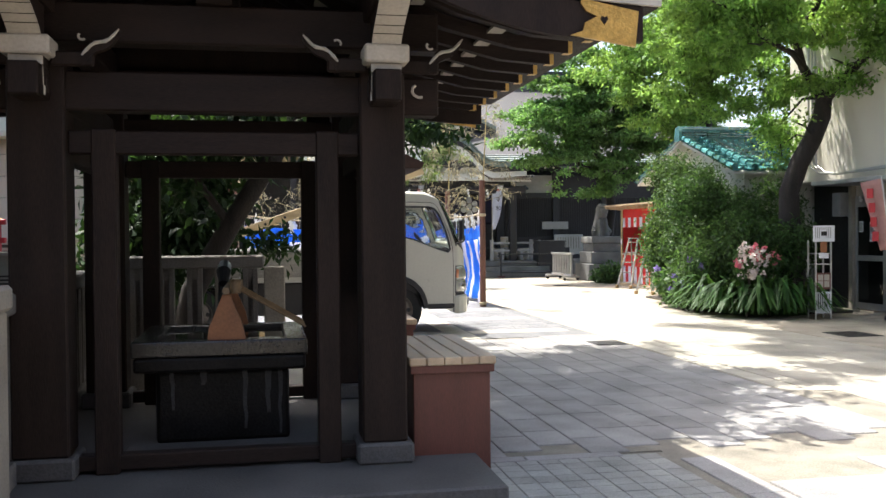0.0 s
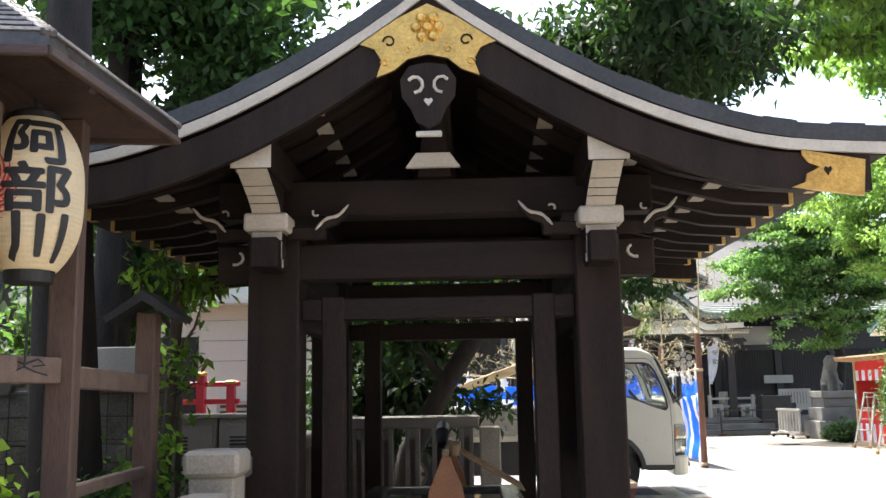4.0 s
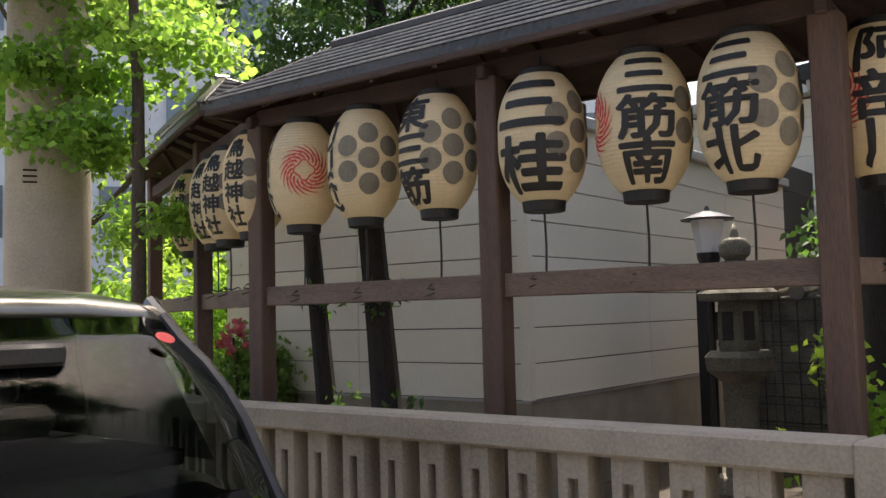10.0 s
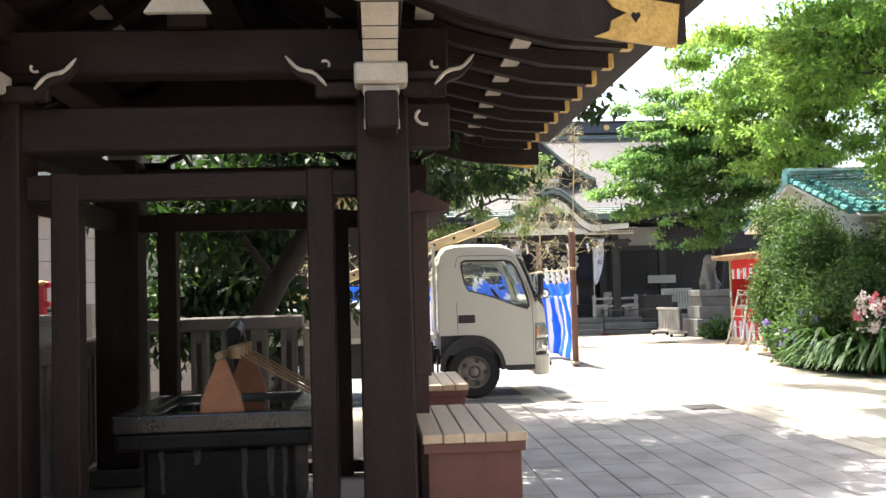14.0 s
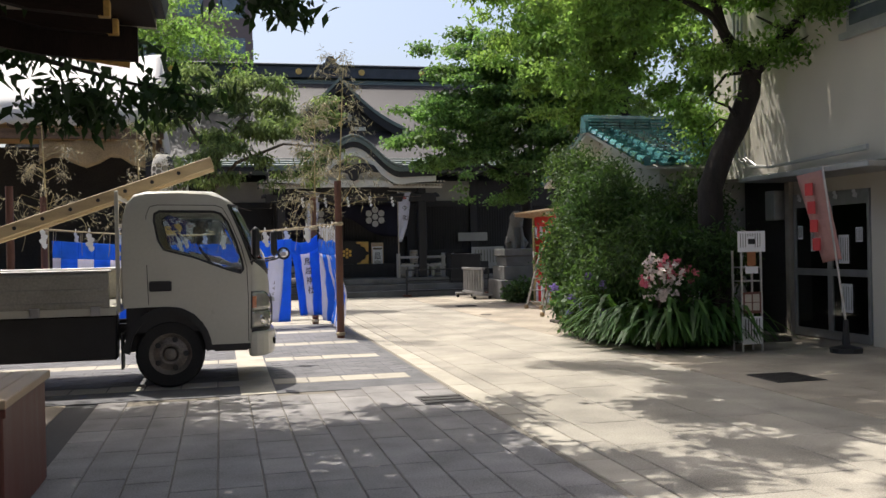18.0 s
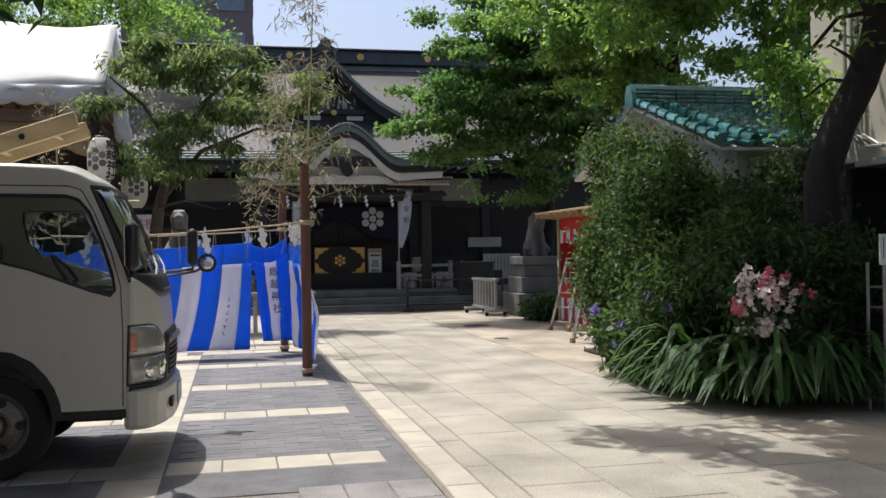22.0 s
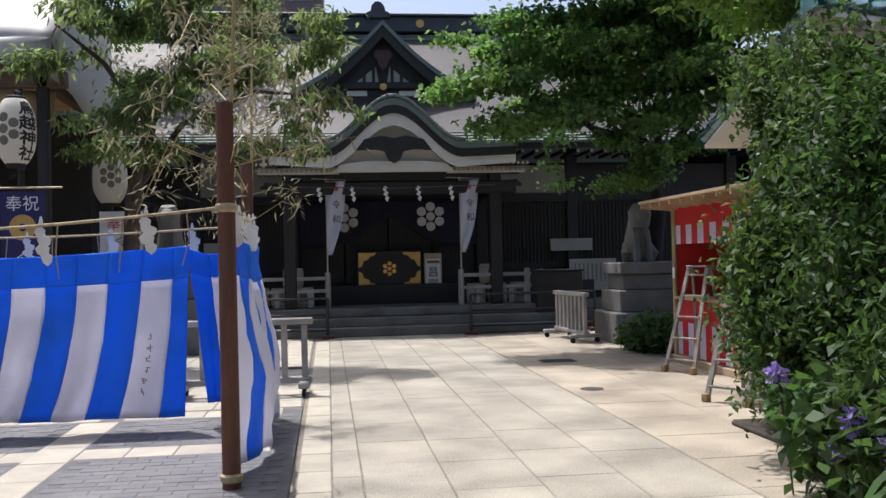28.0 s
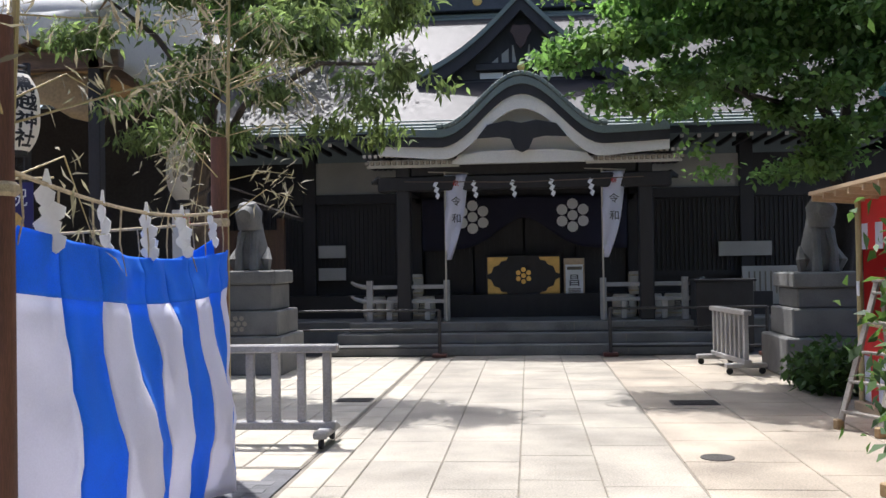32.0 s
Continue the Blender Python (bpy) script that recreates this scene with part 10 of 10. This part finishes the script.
gp_ = thing("drain_pipe", "green painted steel downpipe on a house", "pipe")
part("pipe", tb([(-2.28, 10.2, 0), (-2.28, 10.2, 4.4)], 0.055, 10), GREENPIPE, gp_)


def rear_house():
    h = thing("house", "pale siding house beyond the service yard", "house")
    y = 13.2
    part("core", bx(-12, -1.6, y + 0.03, 18, 0, 4.6), DARKROOM, h)
    for r in range(15):
        for k in range(4):
            part("siding_board", bx(-12 + 2.6 * k + 0.004, -12 + 2.6 * (k + 1) - 0.004, y - 0.004 * 1, y + 0.03, 0.3 + 0.285 * r, 0.58 + 0.285 * r, 0.006), SIDING, h)
    part("corner_trim", bx(-1.64, -1.56, y - 0.02, y + 0.1, 0, 4.6), SIDING, h)
    part("footing", bx(-12, -1.6, y, y + 0.05, 0, 0.3), CONCRETE, h)
    # dark panel on the wall paints the doorway's unlit inside
    d = part("open_doorway", bx(-4.6, -3.9, y - 0.03, y + 0.01, 0.3, 2.35, 0.005), DARKROOM, h, "dark panel standing for an open doorway")
    part("eave", bx(-12.2, -1.4, y - 0.35, y + 0.1, 2.78, 2.86, 0.005), SIDING, h)
    part("roof", pr([(y - 0.3, 4.6), (18.3, 4.6), (18.3, 4.75), (y - 0.3, 4.75)], -12.2, -1.4, "x"), ALUFRAME, h)
    ac = part("vent_grille", bx(-3.55, -3.0, y - 0.30, y - 0.02, 0.9, 1.45, 0.01), CABINETGREY, h, "slatted outdoor unit")
    for k in range(6):
        part("slat", bx(-3.5, -3.05, y - 0.305, y - 0.30, 0.96 + 0.08 * k, 1.0 + 0.08 * k), IRON, ac)


rear_house()


# ---- street edge: torii pillar, parked car ----
def torii():
    t = thing("torii", "weathered stone torii gate pillar with carved signs", "torii gate")
    for x, y in ((-7.75, 2.55), (-10.2, -3.2)):
        p = part("pillar", lt([(0.42, 0), (0.42, 0.25), (0.325, 0.30), (0.315, 2.5), (0.30, 5.2)], 28, (x, y, 0)), TORIISTONE, t, smooth=True)
    a, b = Vector((-7.75, 2.55, 0)), Vector((-10.2, -3.2, 0))
    d = (b - a).normalized()
    part("tie_beam", bmb((a - d * 0.5) + Vector((0, 0, 5.0)), (b + d * 0.5) + Vector((0, 0, 5.0)), 0.25, 0.3, 0.02), TORIISTONE, t)
    part("top_beam", bmb((a - d * 0.9) + Vector((0, 0, 5.75)), (b + d * 0.9) + Vector((0, 0, 5.75)), 0.42, 0.42, 0.03), TORIISTONE, t)
    e = Vector((-0.3, -0.25, 0))
    for k in range(2):
        z = 2.62 - 1.05 * k
        v = (e - a).normalized()
        s = Vector((-v.y, v.x, 0))
        c = a + v * 0.30 + s * -0.13 + Vector((0, 0, z))
        for q in range(3):
            part("carved_stroke", bmb(c + s * (-0.05) + Vector((0, 0, 0.05 - 0.045 * q)), c + s * 0.05 + Vector((0, 0, 0.05 - 0.045 * q)), 0.012, 0.014), DARKSTONE, t)
    lp2 = thing("steel_pole", "pale steel pole beside the torii", "pole")
    part("shaft", tb([(-8.6, 2.12, 0), (-8.6, 2.12, 6.0)], 0.09, 10), ALUFRAME, lp2)


torii()


def car():
    M = Matrix.Translation((-2.42, 0.87, 0)) @ pose(0, 0, 0, 0, 0, 4)
    c = thing("parked_car", "bronze grey compact car parked by the fence", "car", at=M)
    W = 0.74
    # body sides as lofted cross sections from nose to tail: (x, belt z, roof z or None)
    secs = [(0.0, 0.62, 0.35), (-0.12, 0.70, 0.28), (-0.30, 0.80, 0.26), (-0.50, 0.88, 0.26), (-0.90, 0.97, 0.26), (-1.6, 0.98, 0.26), (-2.6, 1.0, 0.26), (-3.3, 1.0, 0.30), (-3.4, 0.7, 0.36)]
    bm = bmesh.new()
    rows = []
    for x, zt, zb in secs:
        nar = 0.10 if x > -0.05 or x < -3.35 else 0.0
        half = W - nar
        rows.append([(x, -half + 0.02, zb), (x, -half, 0.5 * (zt + zb)), (x, -half + 0.04, zt - 0.04), (x, -half + 0.12, zt), (x, 0, zt + 0.03), (x, half - 0.12, zt), (x, half - 0.04, zt - 0.04), (x, half, 0.5 * (zt + zb)), (x, half - 0.02, zb)])
    V = sheet(bm, rows)
    bm.faces.new(V[0][::-1]), bm.faces.new(V[-1])
    part("body", bm, CARPAINT, c, smooth=True)
    # roof and pillars
    screen = [(-0.57, 0.90), (-0.64, 1.0), (-0.75, 1.16), (-0.85, 1.26), (-0.97, 1.35), (-1.13, 1.44), (-1.25, 1.53)]
    roof = [(-1.22, 1.545), (-1.31, 1.60), (-1.7, 1.655), (-2.5, 1.655), (-3.1, 1.60), (-3.22, 1.52)]
    bm = bmesh.new()
    sheet(bm, [[(x, y * 0.695, z - 0.05 * abs(y) ** 3) for y in (-1, -0.85, -0.5, 0, 0.5, 0.85, 1)] for x, z in roof])
    thicken(part("roof", bm, CARPAINT, c, smooth=True), 0.03)
    for s in (-1, 1):
        part("front_pillar", tb([(x - 0.03, s * (0.715 - 0.03 * (z - 0.9) / 0.7), z) for x, z in screen + [(-1.34, 1.59)]], [0.022] * 4 + [0.024, 0.026, 0.028, 0.03], 8), CARPAINT, c, smooth=True)
        part("pillar_trim", tb([(x + 0.012, s * (0.69 - 0.03 * (z - 0.9) / 0.7), z) for x, z in screen], 0.022, 8), BLACKPLASTIC, c, smooth=True)
        part("middle_pillar", bmb((-1.9, s * 0.71, 0.98), (-1.9, s * 0.60, 1.60), 0.07, 0.03, 0.008), CARPAINT, c)
        part("rear_pillar", bmb((-3.25, s * 0.69, 0.98), (-3.12, s * 0.59, 1.56), 0.10, 0.05, 0.012), CARPAINT, c)
        for xa, xb in ((-0.95, -1.86), (-1.94, -3.15)):
            bm = bmesh.new()
            bm.faces.new([bm.verts.new(p) for p in ((xa, s * 0.70, 1.0), (xb, s * 0.70, 1.0), (min(xb + 0.05, -1.2), s * 0.605, 1.54), (min(xa - 0.35, -1.25) if xa > -1 else xa, s * 0.605, 1.54))])
            thicken(part("side_window", bm, CARGLASS if xa > -1 else REARGLASS, c), 0.004).visible_shadow = False
        m = part("door_mirror", bx(-0.93, -0.86, s * 0.73 - 0.02 if s > 0 else s * 0.73 - 0.10, s * 0.73 + 0.10 if s > 0 else s * 0.73 + 0.02, 1.03, 1.15, 0.03), BLACKPLASTIC, c, "black door mirror")
        for x in (-0.62, -2.8):
            t = part("tyre", lt([(0.17, -0.08), (0.27, -0.08), (0.285, -0.05), (0.285, 0.05), (0.27, 0.08), (0.17, 0.08), (0.17, -0.08)], 22), RUBBER, c, smooth=True)
            t.matrix_basis = Matrix.Translation((x, s * 0.67, 0.285)) @ pose(0, 0, 0, 90)
            part("rim", lt([(0.0, 0.05), (0.05, 0.06), (0.16, 0.04), (0.175, 0.07), (0.175, -0.07)], 18), RIMMETAL, t, smooth=True)
        part("headlamp", bx(-0.22, 0.0, s * 0.62 - 0.12, s * 0.62 + 0.10, 0.58, 0.76, 0.03), HEADLAMP, c)
    bm = bmesh.new()
    sheet(bm, [[(x + 0.12 * (1 - y * y), y * (0.70 - 0.03 * (z - 0.9) / 0.7), z) for y in (-1, -0.8, -0.5, -0.2, 0.2, 0.5, 0.8, 1)] for x, z in screen])
    ws2 = thicken(part("windscreen", bm, CARGLASS, c, smooth=True), 0.005)
    ws2.visible_shadow = False
    st = part("sticker", lt([(0.0, 0.002), (0.036, 0.002), (0.036, 0)], 16), REDINK, c, "round red sticker on the glass")
    st.matrix_basis = Matrix.Translation((-1.035, 0.55, 1.452)) @ pose(0, 0, 0, 0, 33, 6)
    bm = bmesh.new()
    sheet(bm, [[(-3.28, y, z) for y in (-0.6, 0.6)] for z in (1.02, 1.5)])
    thicken(part("rear_window", bm, REARGLASS, c), 0.004).visible_shadow = False
    part("dashboard", bx(-1.05, -0.52, -0.58, 0.58, 0.78, 0.96, 0.03), CABINCLOTH, c)
    part("cabin_lining", bx(-3.2, -1.08, -0.66, 0.66, 0.98, 1.04, 0.01), CABINCLOTH, c, "black cabin lining")
    for y in (-0.33, 0.33):
        part("seat_cover", bx(-2.14, -1.9, y - 0.24, y + 0.24, 1.04, 1.17, 0.04), BLACKPLASTIC, c)
    bm = bmesh.new()
    sheet(bm, [[(x, y * 0.67, z - 0.035 - 0.05 * abs(y) ** 3) for y in (-1, -0.5, 0, 0.5, 1)] for x, z in roof])
    thicken(part("head_lining", bm, CABINCLOTH, c), 0.006)
    for y in (-0.33, 0.33):
        part("seat", bx(-1.95, -1.45, y - 0.22, y + 0.22, 0.4, 0.62, 0.04), BLACKPLASTIC, c)
        part("seat_back", bx(-2.1, -1.92, y - 0.22, y + 0.22, 0.6, 1.15, 0.04), BLACKPLASTIC, c)
        part("head_rest", bx(-2.08, -1.98, y - 0.12, y + 0.12, 1.18, 1.34, 0.03), BLACKPLASTIC, c)
    # tall dark backrest added to block daylight showing through the cabin
    part("rear_seat", bx(-2.95, -2.75, -0.62, 0.62, 0.6, 1.42, 0.06), CABINCLOTH, c)
    part("room_mirror", bx(-0.92, -0.88, -0.11, 0.11, 1.38, 1.45, 0.012), BLACKPLASTIC, c)
    part("wiper", tb([(-0.45, 0.3, 0.92), (-0.51, -0.25, 1.03)], 0.008, 5), BLACKPLASTIC, c)
    part("wiper", tb([(-0.48, -0.3, 0.92), (-0.58, -0.55, 1.0)], 0.008, 5), BLACKPLASTIC, c)
    part("grille", bx(0.0, 0.02, -0.35, 0.35, 0.42, 0.55, 0.008), BLACKPLASTIC, c)
    part("bumper", bx(-0.12, 0.04, -0.66, 0.66, 0.28, 0.42, 0.04), CARPAINT, c)


car()


# ---- the town beyond ----
def tower(name, label, x, y, w, d, h, turn, wall, floors, bays, win=FARGLASS):
    t = thing(name, label, "building", "", Matrix.Translation((x, y, 0)) @ pose(0, 0, 0, 0, 0, turn))
    part("wall", bx(-w / 2, w / 2, -d / 2, d / 2, 0, h, 0.05), wall, t)
    part("roof_edge", bx(-w / 2 - 0.15, w / 2 + 0.15, -d / 2 - 0.15, d / 2 + 0.15, h, h + 0.5), wall, t)
    part("roof_house", bx(-w / 5, w / 5, -d / 5, d / 5, h + 0.5, h + 3.0), wall, t)
    fh, bw = h / floors, w / bays
    for f in range(floors):
        for b in range(bays):
            x0 = -w / 2 + bw * b
            wn_ = part("window", bx(x0 + bw * 0.18, x0 + bw * 0.82, -d / 2 - 0.06, -d / 2 - 0.02, f * fh + fh * 0.3, f * fh + fh * 0.8), win, t)
    fb_ = max(2, int(d / bw))
    for f in range(floors):
        for b in range(fb_):
            y0 = -d / 2 + d / fb_ * b
            part("window", bx(w / 2 + 0.02, w / 2 + 0.06, y0 + d / fb_ * 0.2, y0 + d / fb_ * 0.8, f * fh + fh * 0.3, f * fh + fh * 0.8), win, t)
    return t


tower("apartment_tower", "brown tiled apartment tower beyond the hall", 0.6, 80, 9, 9, 27, 0, FARBROWN, 9, 3)
tower("office_block", "white office block beyond the street trees", -30, 33, 14, 10, 17.5, 40, FARWHITE, 5, 5)
tower("office_block", "grey office block with long window bands", -33, 14, 12, 10, 19, 62, FARWALL, 6, 6)
# out of view, added to cut the sky light on the pavilion's front
tower("office_block", "unseen brown tiled block added to dim the pavilion front", 6.5, -12.5, 17, 8, 10, 180, FARBROWN, 3, 6)
# never in view, added to close the yard and shape reflections
tower("office_block", "unseen plain white block added to close the yard", 24, -8, 12, 14, 14, 0, FARWHITE, 4, 5)


# ---- bamboo sprays tied to the curtain poles ----
def bamboo(p, h, z0, seed, n, spread, label="dry yellowing bamboo spray tied to a curtain pole"):
    rng = np.random.default_rng(seed)
    t = thing("bamboo_spray", label, "bamboo", "bamboo sprays")
    x, y = p
    top = (x + rng.uniform(-0.1, 0.15), y + rng.uniform(-0.1, 0.1), h)
    part("culm", tb([(x, y, 0.0), (x, y, z0), (0.5 * (x + top[0]), y, (z0 + h) / 2), top], [0.018, 0.017, 0.013, 0.004], 7), BAMBOO, t)
    T = []
    for k in range(n):
        f = rng.uniform(0, 1)
        z = z0 + (h - z0) * f
        a = rng.uniform(0, 2 * math.pi)
        L = spread * (1 - 0.75 * f) * rng.uniform(0.5, 1.1)
        b0 = Vector((x, y, z))
        b1 = b0 + Vector((math.cos(a) * L * 0.6, math.sin(a) * L * 0.6, L * rng.uniform(0.05, 0.4)))
        b2 = b0 + Vector((math.cos(a) * L, math.sin(a) * L, L * rng.uniform(-0.45, 0.4)))
        part("side_branch", tb([b0, b1, b2], [0.006, 0.004, 0.002], 4), BAMBOO, t)
        for q in range(9):
            g = rng.uniform(0.35, 1.05)
            T.append(b1.lerp(b2, (g - 0.35) / 0.7))
    P = np.repeat(np.array([tuple(v) for v in T]), 3, axis=0) + rng.normal(size=(len(T) * 3, 3)) * 0.06
    o = quads("bamboo_leaves", leaf_quads(P, 0.12, rng, 0.13, 0.2, 0.5), LEAFDRY)
    o.parent = t
    tagged(o, kind="stuff")
    return t


bamboo((4.37, 18.66), 4.6, 1.9, 51, 36, 0.95)
bamboo((4.28, 21.74), 4.3, 1.9, 52, 34, 1.0)
bamboo((-0.55, 21.48), 4.4, 2.0, 53, 30, 1.0)
bamboo((1.05, 21.62), 3.9, 1.9, 54, 30, 1.1, "dry yellowing bamboo spray tied to the rear rope")

# ---- paving, piece by piece ----
prng = random.Random(5)
# grey slabs before the pavilion
pv = paved("pavement_grey", "grey stone slab paving in the yard", 1.30, 4.74, 6.05, 13.0)
W0 = 0.2867
s_mesh = {l: slab_mesh(W0 - 0.008, l - 0.008, SLABGREY) for l in (0.45, 0.6, 0.9)}
for k in range(12):
    x = 1.30 + W0 * (k + 0.5)
    y = 6.05 + 0.15 * (k % 3)
    while y < 13.0:
        l = prng.choice((0.6, 0.6, 0.9, 0.45))
        if y + l > 13.05:
            l = 0.45
        if y + l < 13.1:
            lay(pv, s_mesh[l], "slab", [(x, y + l / 2)], prng)
        y += l
# pale path to the hall
pp = paved("pavement_path", "pale stone slab path leading to the hall", 4.75, 7.66, 6.05, 30.76)
xs = [5.235, 5.80, 6.40, 6.98, 7.63]
pm = {}
for a, b in zip(xs, xs[1:]):
    y = 6.1 + prng.uniform(0, 0.8)
    while y < 30.7:
        l = prng.choice((0.85, 0.85, 0.9, 1.45))
        l = min(l, 30.74 - y)
        if l > 0.2:
            key = (round(b - a, 3), round(l, 2))
            if key not in pm:
                pm[key] = slab_mesh(b - a - 0.008, l - 0.008, SLABPALE)
            lay(pp, pm[key], "slab", [((a + b) / 2, y + l / 2)], prng)
        y += l
edge = slab_mesh(0.197, 0.892, SLABPALE)
lay(pp, edge, "edge_slab", [(5.13, 8.4 + 0.9 * k) for k in range(25)], prng)
# border blocks, alternately pale and dark
blk = slab_mesh(0.232, 0.6, BANDPALE)
for k in range(36):
    lay(pp, blk, "border_block", [(4.905, 8.3 + 0.61 * k)], prng)
# tan slabs on the office side
pt = paved("pavement_tan", "tan stone slab paving beside the path", 7.67, 11.2, 2.0, 30.7)
tm = slab_mesh(0.87, 0.87, SLABTAN)
for k in range(4):
    for j in range(32):
        lay(pt, tm, "slab", [(8.08 + 0.88 * k, 2.5 + 0.88 * j + 0.44 * (k % 2))], prng)
# dark brick bays between pale bands
pb = paved("pavement_brick", "dark grey brick paving with pale stone bands", -4.0, 4.74, 13.0, 22.0, BRICKBED, 0.006)
bands = [13.66, 15.8, 17.74, 19.8, 21.6]
bb = slab_mesh(0.372, 0.39, BANDPALE)
for y in bands:
    lay(pb, bb, "band_block", [(3.03 + 0.19 + 0.38 * k, y + 0.2) for k in range(4)] + [(2.62 - 0.38 * k, y + 0.2) for k in range(12)], prng)
lay(pb, slab_mesh(0.36, 0.6, BANDPALE), "band_block", [(2.84, 13.3 + 0.61 * k) for k in range(14)], prng)
brick = slab_mesh(0.221, 0.111, BRICKGREY, bev=0.002)
count = 0
verts, faces = [], []
for bay in range(len(bands) - 1):
    ya, yb = bands[bay] + 0.4, bands[bay + 1]
    rows = int((yb - ya) / 0.115)
    for r in range(rows):
        yy = ya + (yb - ya) * (r + 0.5) / rows
        for k in range(-30, 8):
            x = 3.09 + 0.225 * k + (0.11 if r % 2 else 0)
            if 3.03 < x - 0.1 and x + 0.1 < 4.74 and count < 300:
                lay(pb, brick, "brick", [(x, yy)], prng)
                count += 1
            elif (x + 0.1 < 2.66 and x > -1.5) or (3.03 < x - 0.1 and x + 0.1 < 4.74):
                z = prng.uniform(-0.002, 0.001)
                n = len(verts)
                for px, py, pz in ((-0.111, -0.056, -0.02), (0.111, -0.056, -0.02), (0.111, 0.056, -0.02), (-0.111, 0.056, -0.02), (-0.109, -0.054, z), (0.109, -0.054, z), (0.109, 0.054, z), (-0.109, 0.054, z)):
                    verts.append((x + px, yy + py, pz))
                faces += [tuple(n + i for i in f) for f in ((4, 5, 6, 7), (0, 1, 5, 4), (1, 2, 6, 5), (2, 3, 7, 6), (3, 0, 4, 7))]
rm_ = bpy.data.meshes.new("bricks_rest")
rm_.from_pydata(verts, [], faces)
rm_.materials.append(BRICKREST)
ro = tagged(new("bricks_rest", rm_), kind="stuff")
ro.parent = pb

# small tiles, kerb and large slabs where the walk begins
pc = paved("pavement_tile", "small grey tile paving beside the pavilion plinth", 1.0, 2.66, 3.0, 6.0)
tile = slab_mesh(0.137, 0.137, COBBLE, 0.02, 0.004)
lay(pc, tile, "tile", [(1.10 + 0.1425 * i, 4.33 + 0.1425 * j) for i in range(11) for j in range(12)], prng, -0.004)
lay(pc, slab_mesh(0.66, 0.13, SLABGREY), "border_slab", [(1.35 + 0.67 * k, 5.99) for k in range(2)], prng)
pk = paved("pavement_large", "large grey stone slabs in the yard's entrance", 2.66, 11.2, -2.0, 6.05)
lay(pk, slab_mesh(0.24, 0.88, SLABGREY), "kerb_slab", [(2.80, 0.0 + 0.89 * k) for k in range(7)], prng)
ls = slab_mesh(0.86, 0.86, SLABGREY)
lay(pk, ls, "slab", [(3.37 + 0.87 * i, -1.4 + 0.87 * j + 0.43 * (i % 2)) for i in range(9) for j in range(8)], prng)
gl2 = tagged(obj("pavement_side", bx(-12.0, 1.0, -3.0, 30.0, -0.06, -0.012), SLABTAN), "worn concrete ground beside the pavilion and stage", "pavement", kind="structure")
bed2 = tagged(obj("planting_bed_rack", bx(-9.2, -1.66, 3.1, 10.8, -0.02, 0.10, 0.01), SOIL), "dark soil of the bed under the lantern rack", "planting bed", kind="structure")
# slabs left of the path before the hall
ph = paved("pavement_hall", "worn grey slabs beside the path before the hall", 0.0, 4.74, 22.05, 30.9)
hsl = slab_mesh(0.44, 0.44, BANDPALE)
lay(ph, hsl, "slab", [(4.5 - 0.45 * i, 22.3 + 0.45 * j) for i in range(8) for j in range(19)], prng)


def grate(name, label, x, y, w, l, bars):
    g = thing(name, label, "drain cover", "drain covers")
    part("frame", bx(x - w / 2, x + w / 2, y - l / 2, y + l / 2, 0.0, 0.006, 0.002), IRON, g)
    for k in range(bars):
        yy = y - l / 2 + l * (k + 0.5) / bars
        part("bar", bx(x - w / 2 + 0.02, x + w / 2 - 0.02, yy - l / bars * 0.25, yy + l / bars * 0.25, 0.006, 0.011), IRON, g)


grate("drain_grate", "rusty iron drain grate in the paving", 8.24, 25.33, 0.50, 0.34, 9)
grate("drain_grate", "rusty iron drain grate beside the path", 4.49, 25.6, 0.42, 0.30, 7)
grate("manhole_plate", "square iron manhole plate in the paving", 8.25, 12.1, 0.56, 0.62, 12)
grate("manhole_plate", "square stone filled manhole plate", 4.52, 12.0, 0.44, 0.48, 3)
lid = thing("round_lid", "small round iron lid in the paving", "drain cover", "drain covers")
part("disc", lt([(0.13, 0.0), (0.13, 0.008), (0.0, 0.008)], 20, (7.92, 22.45, 0.0)), IRON, lid)
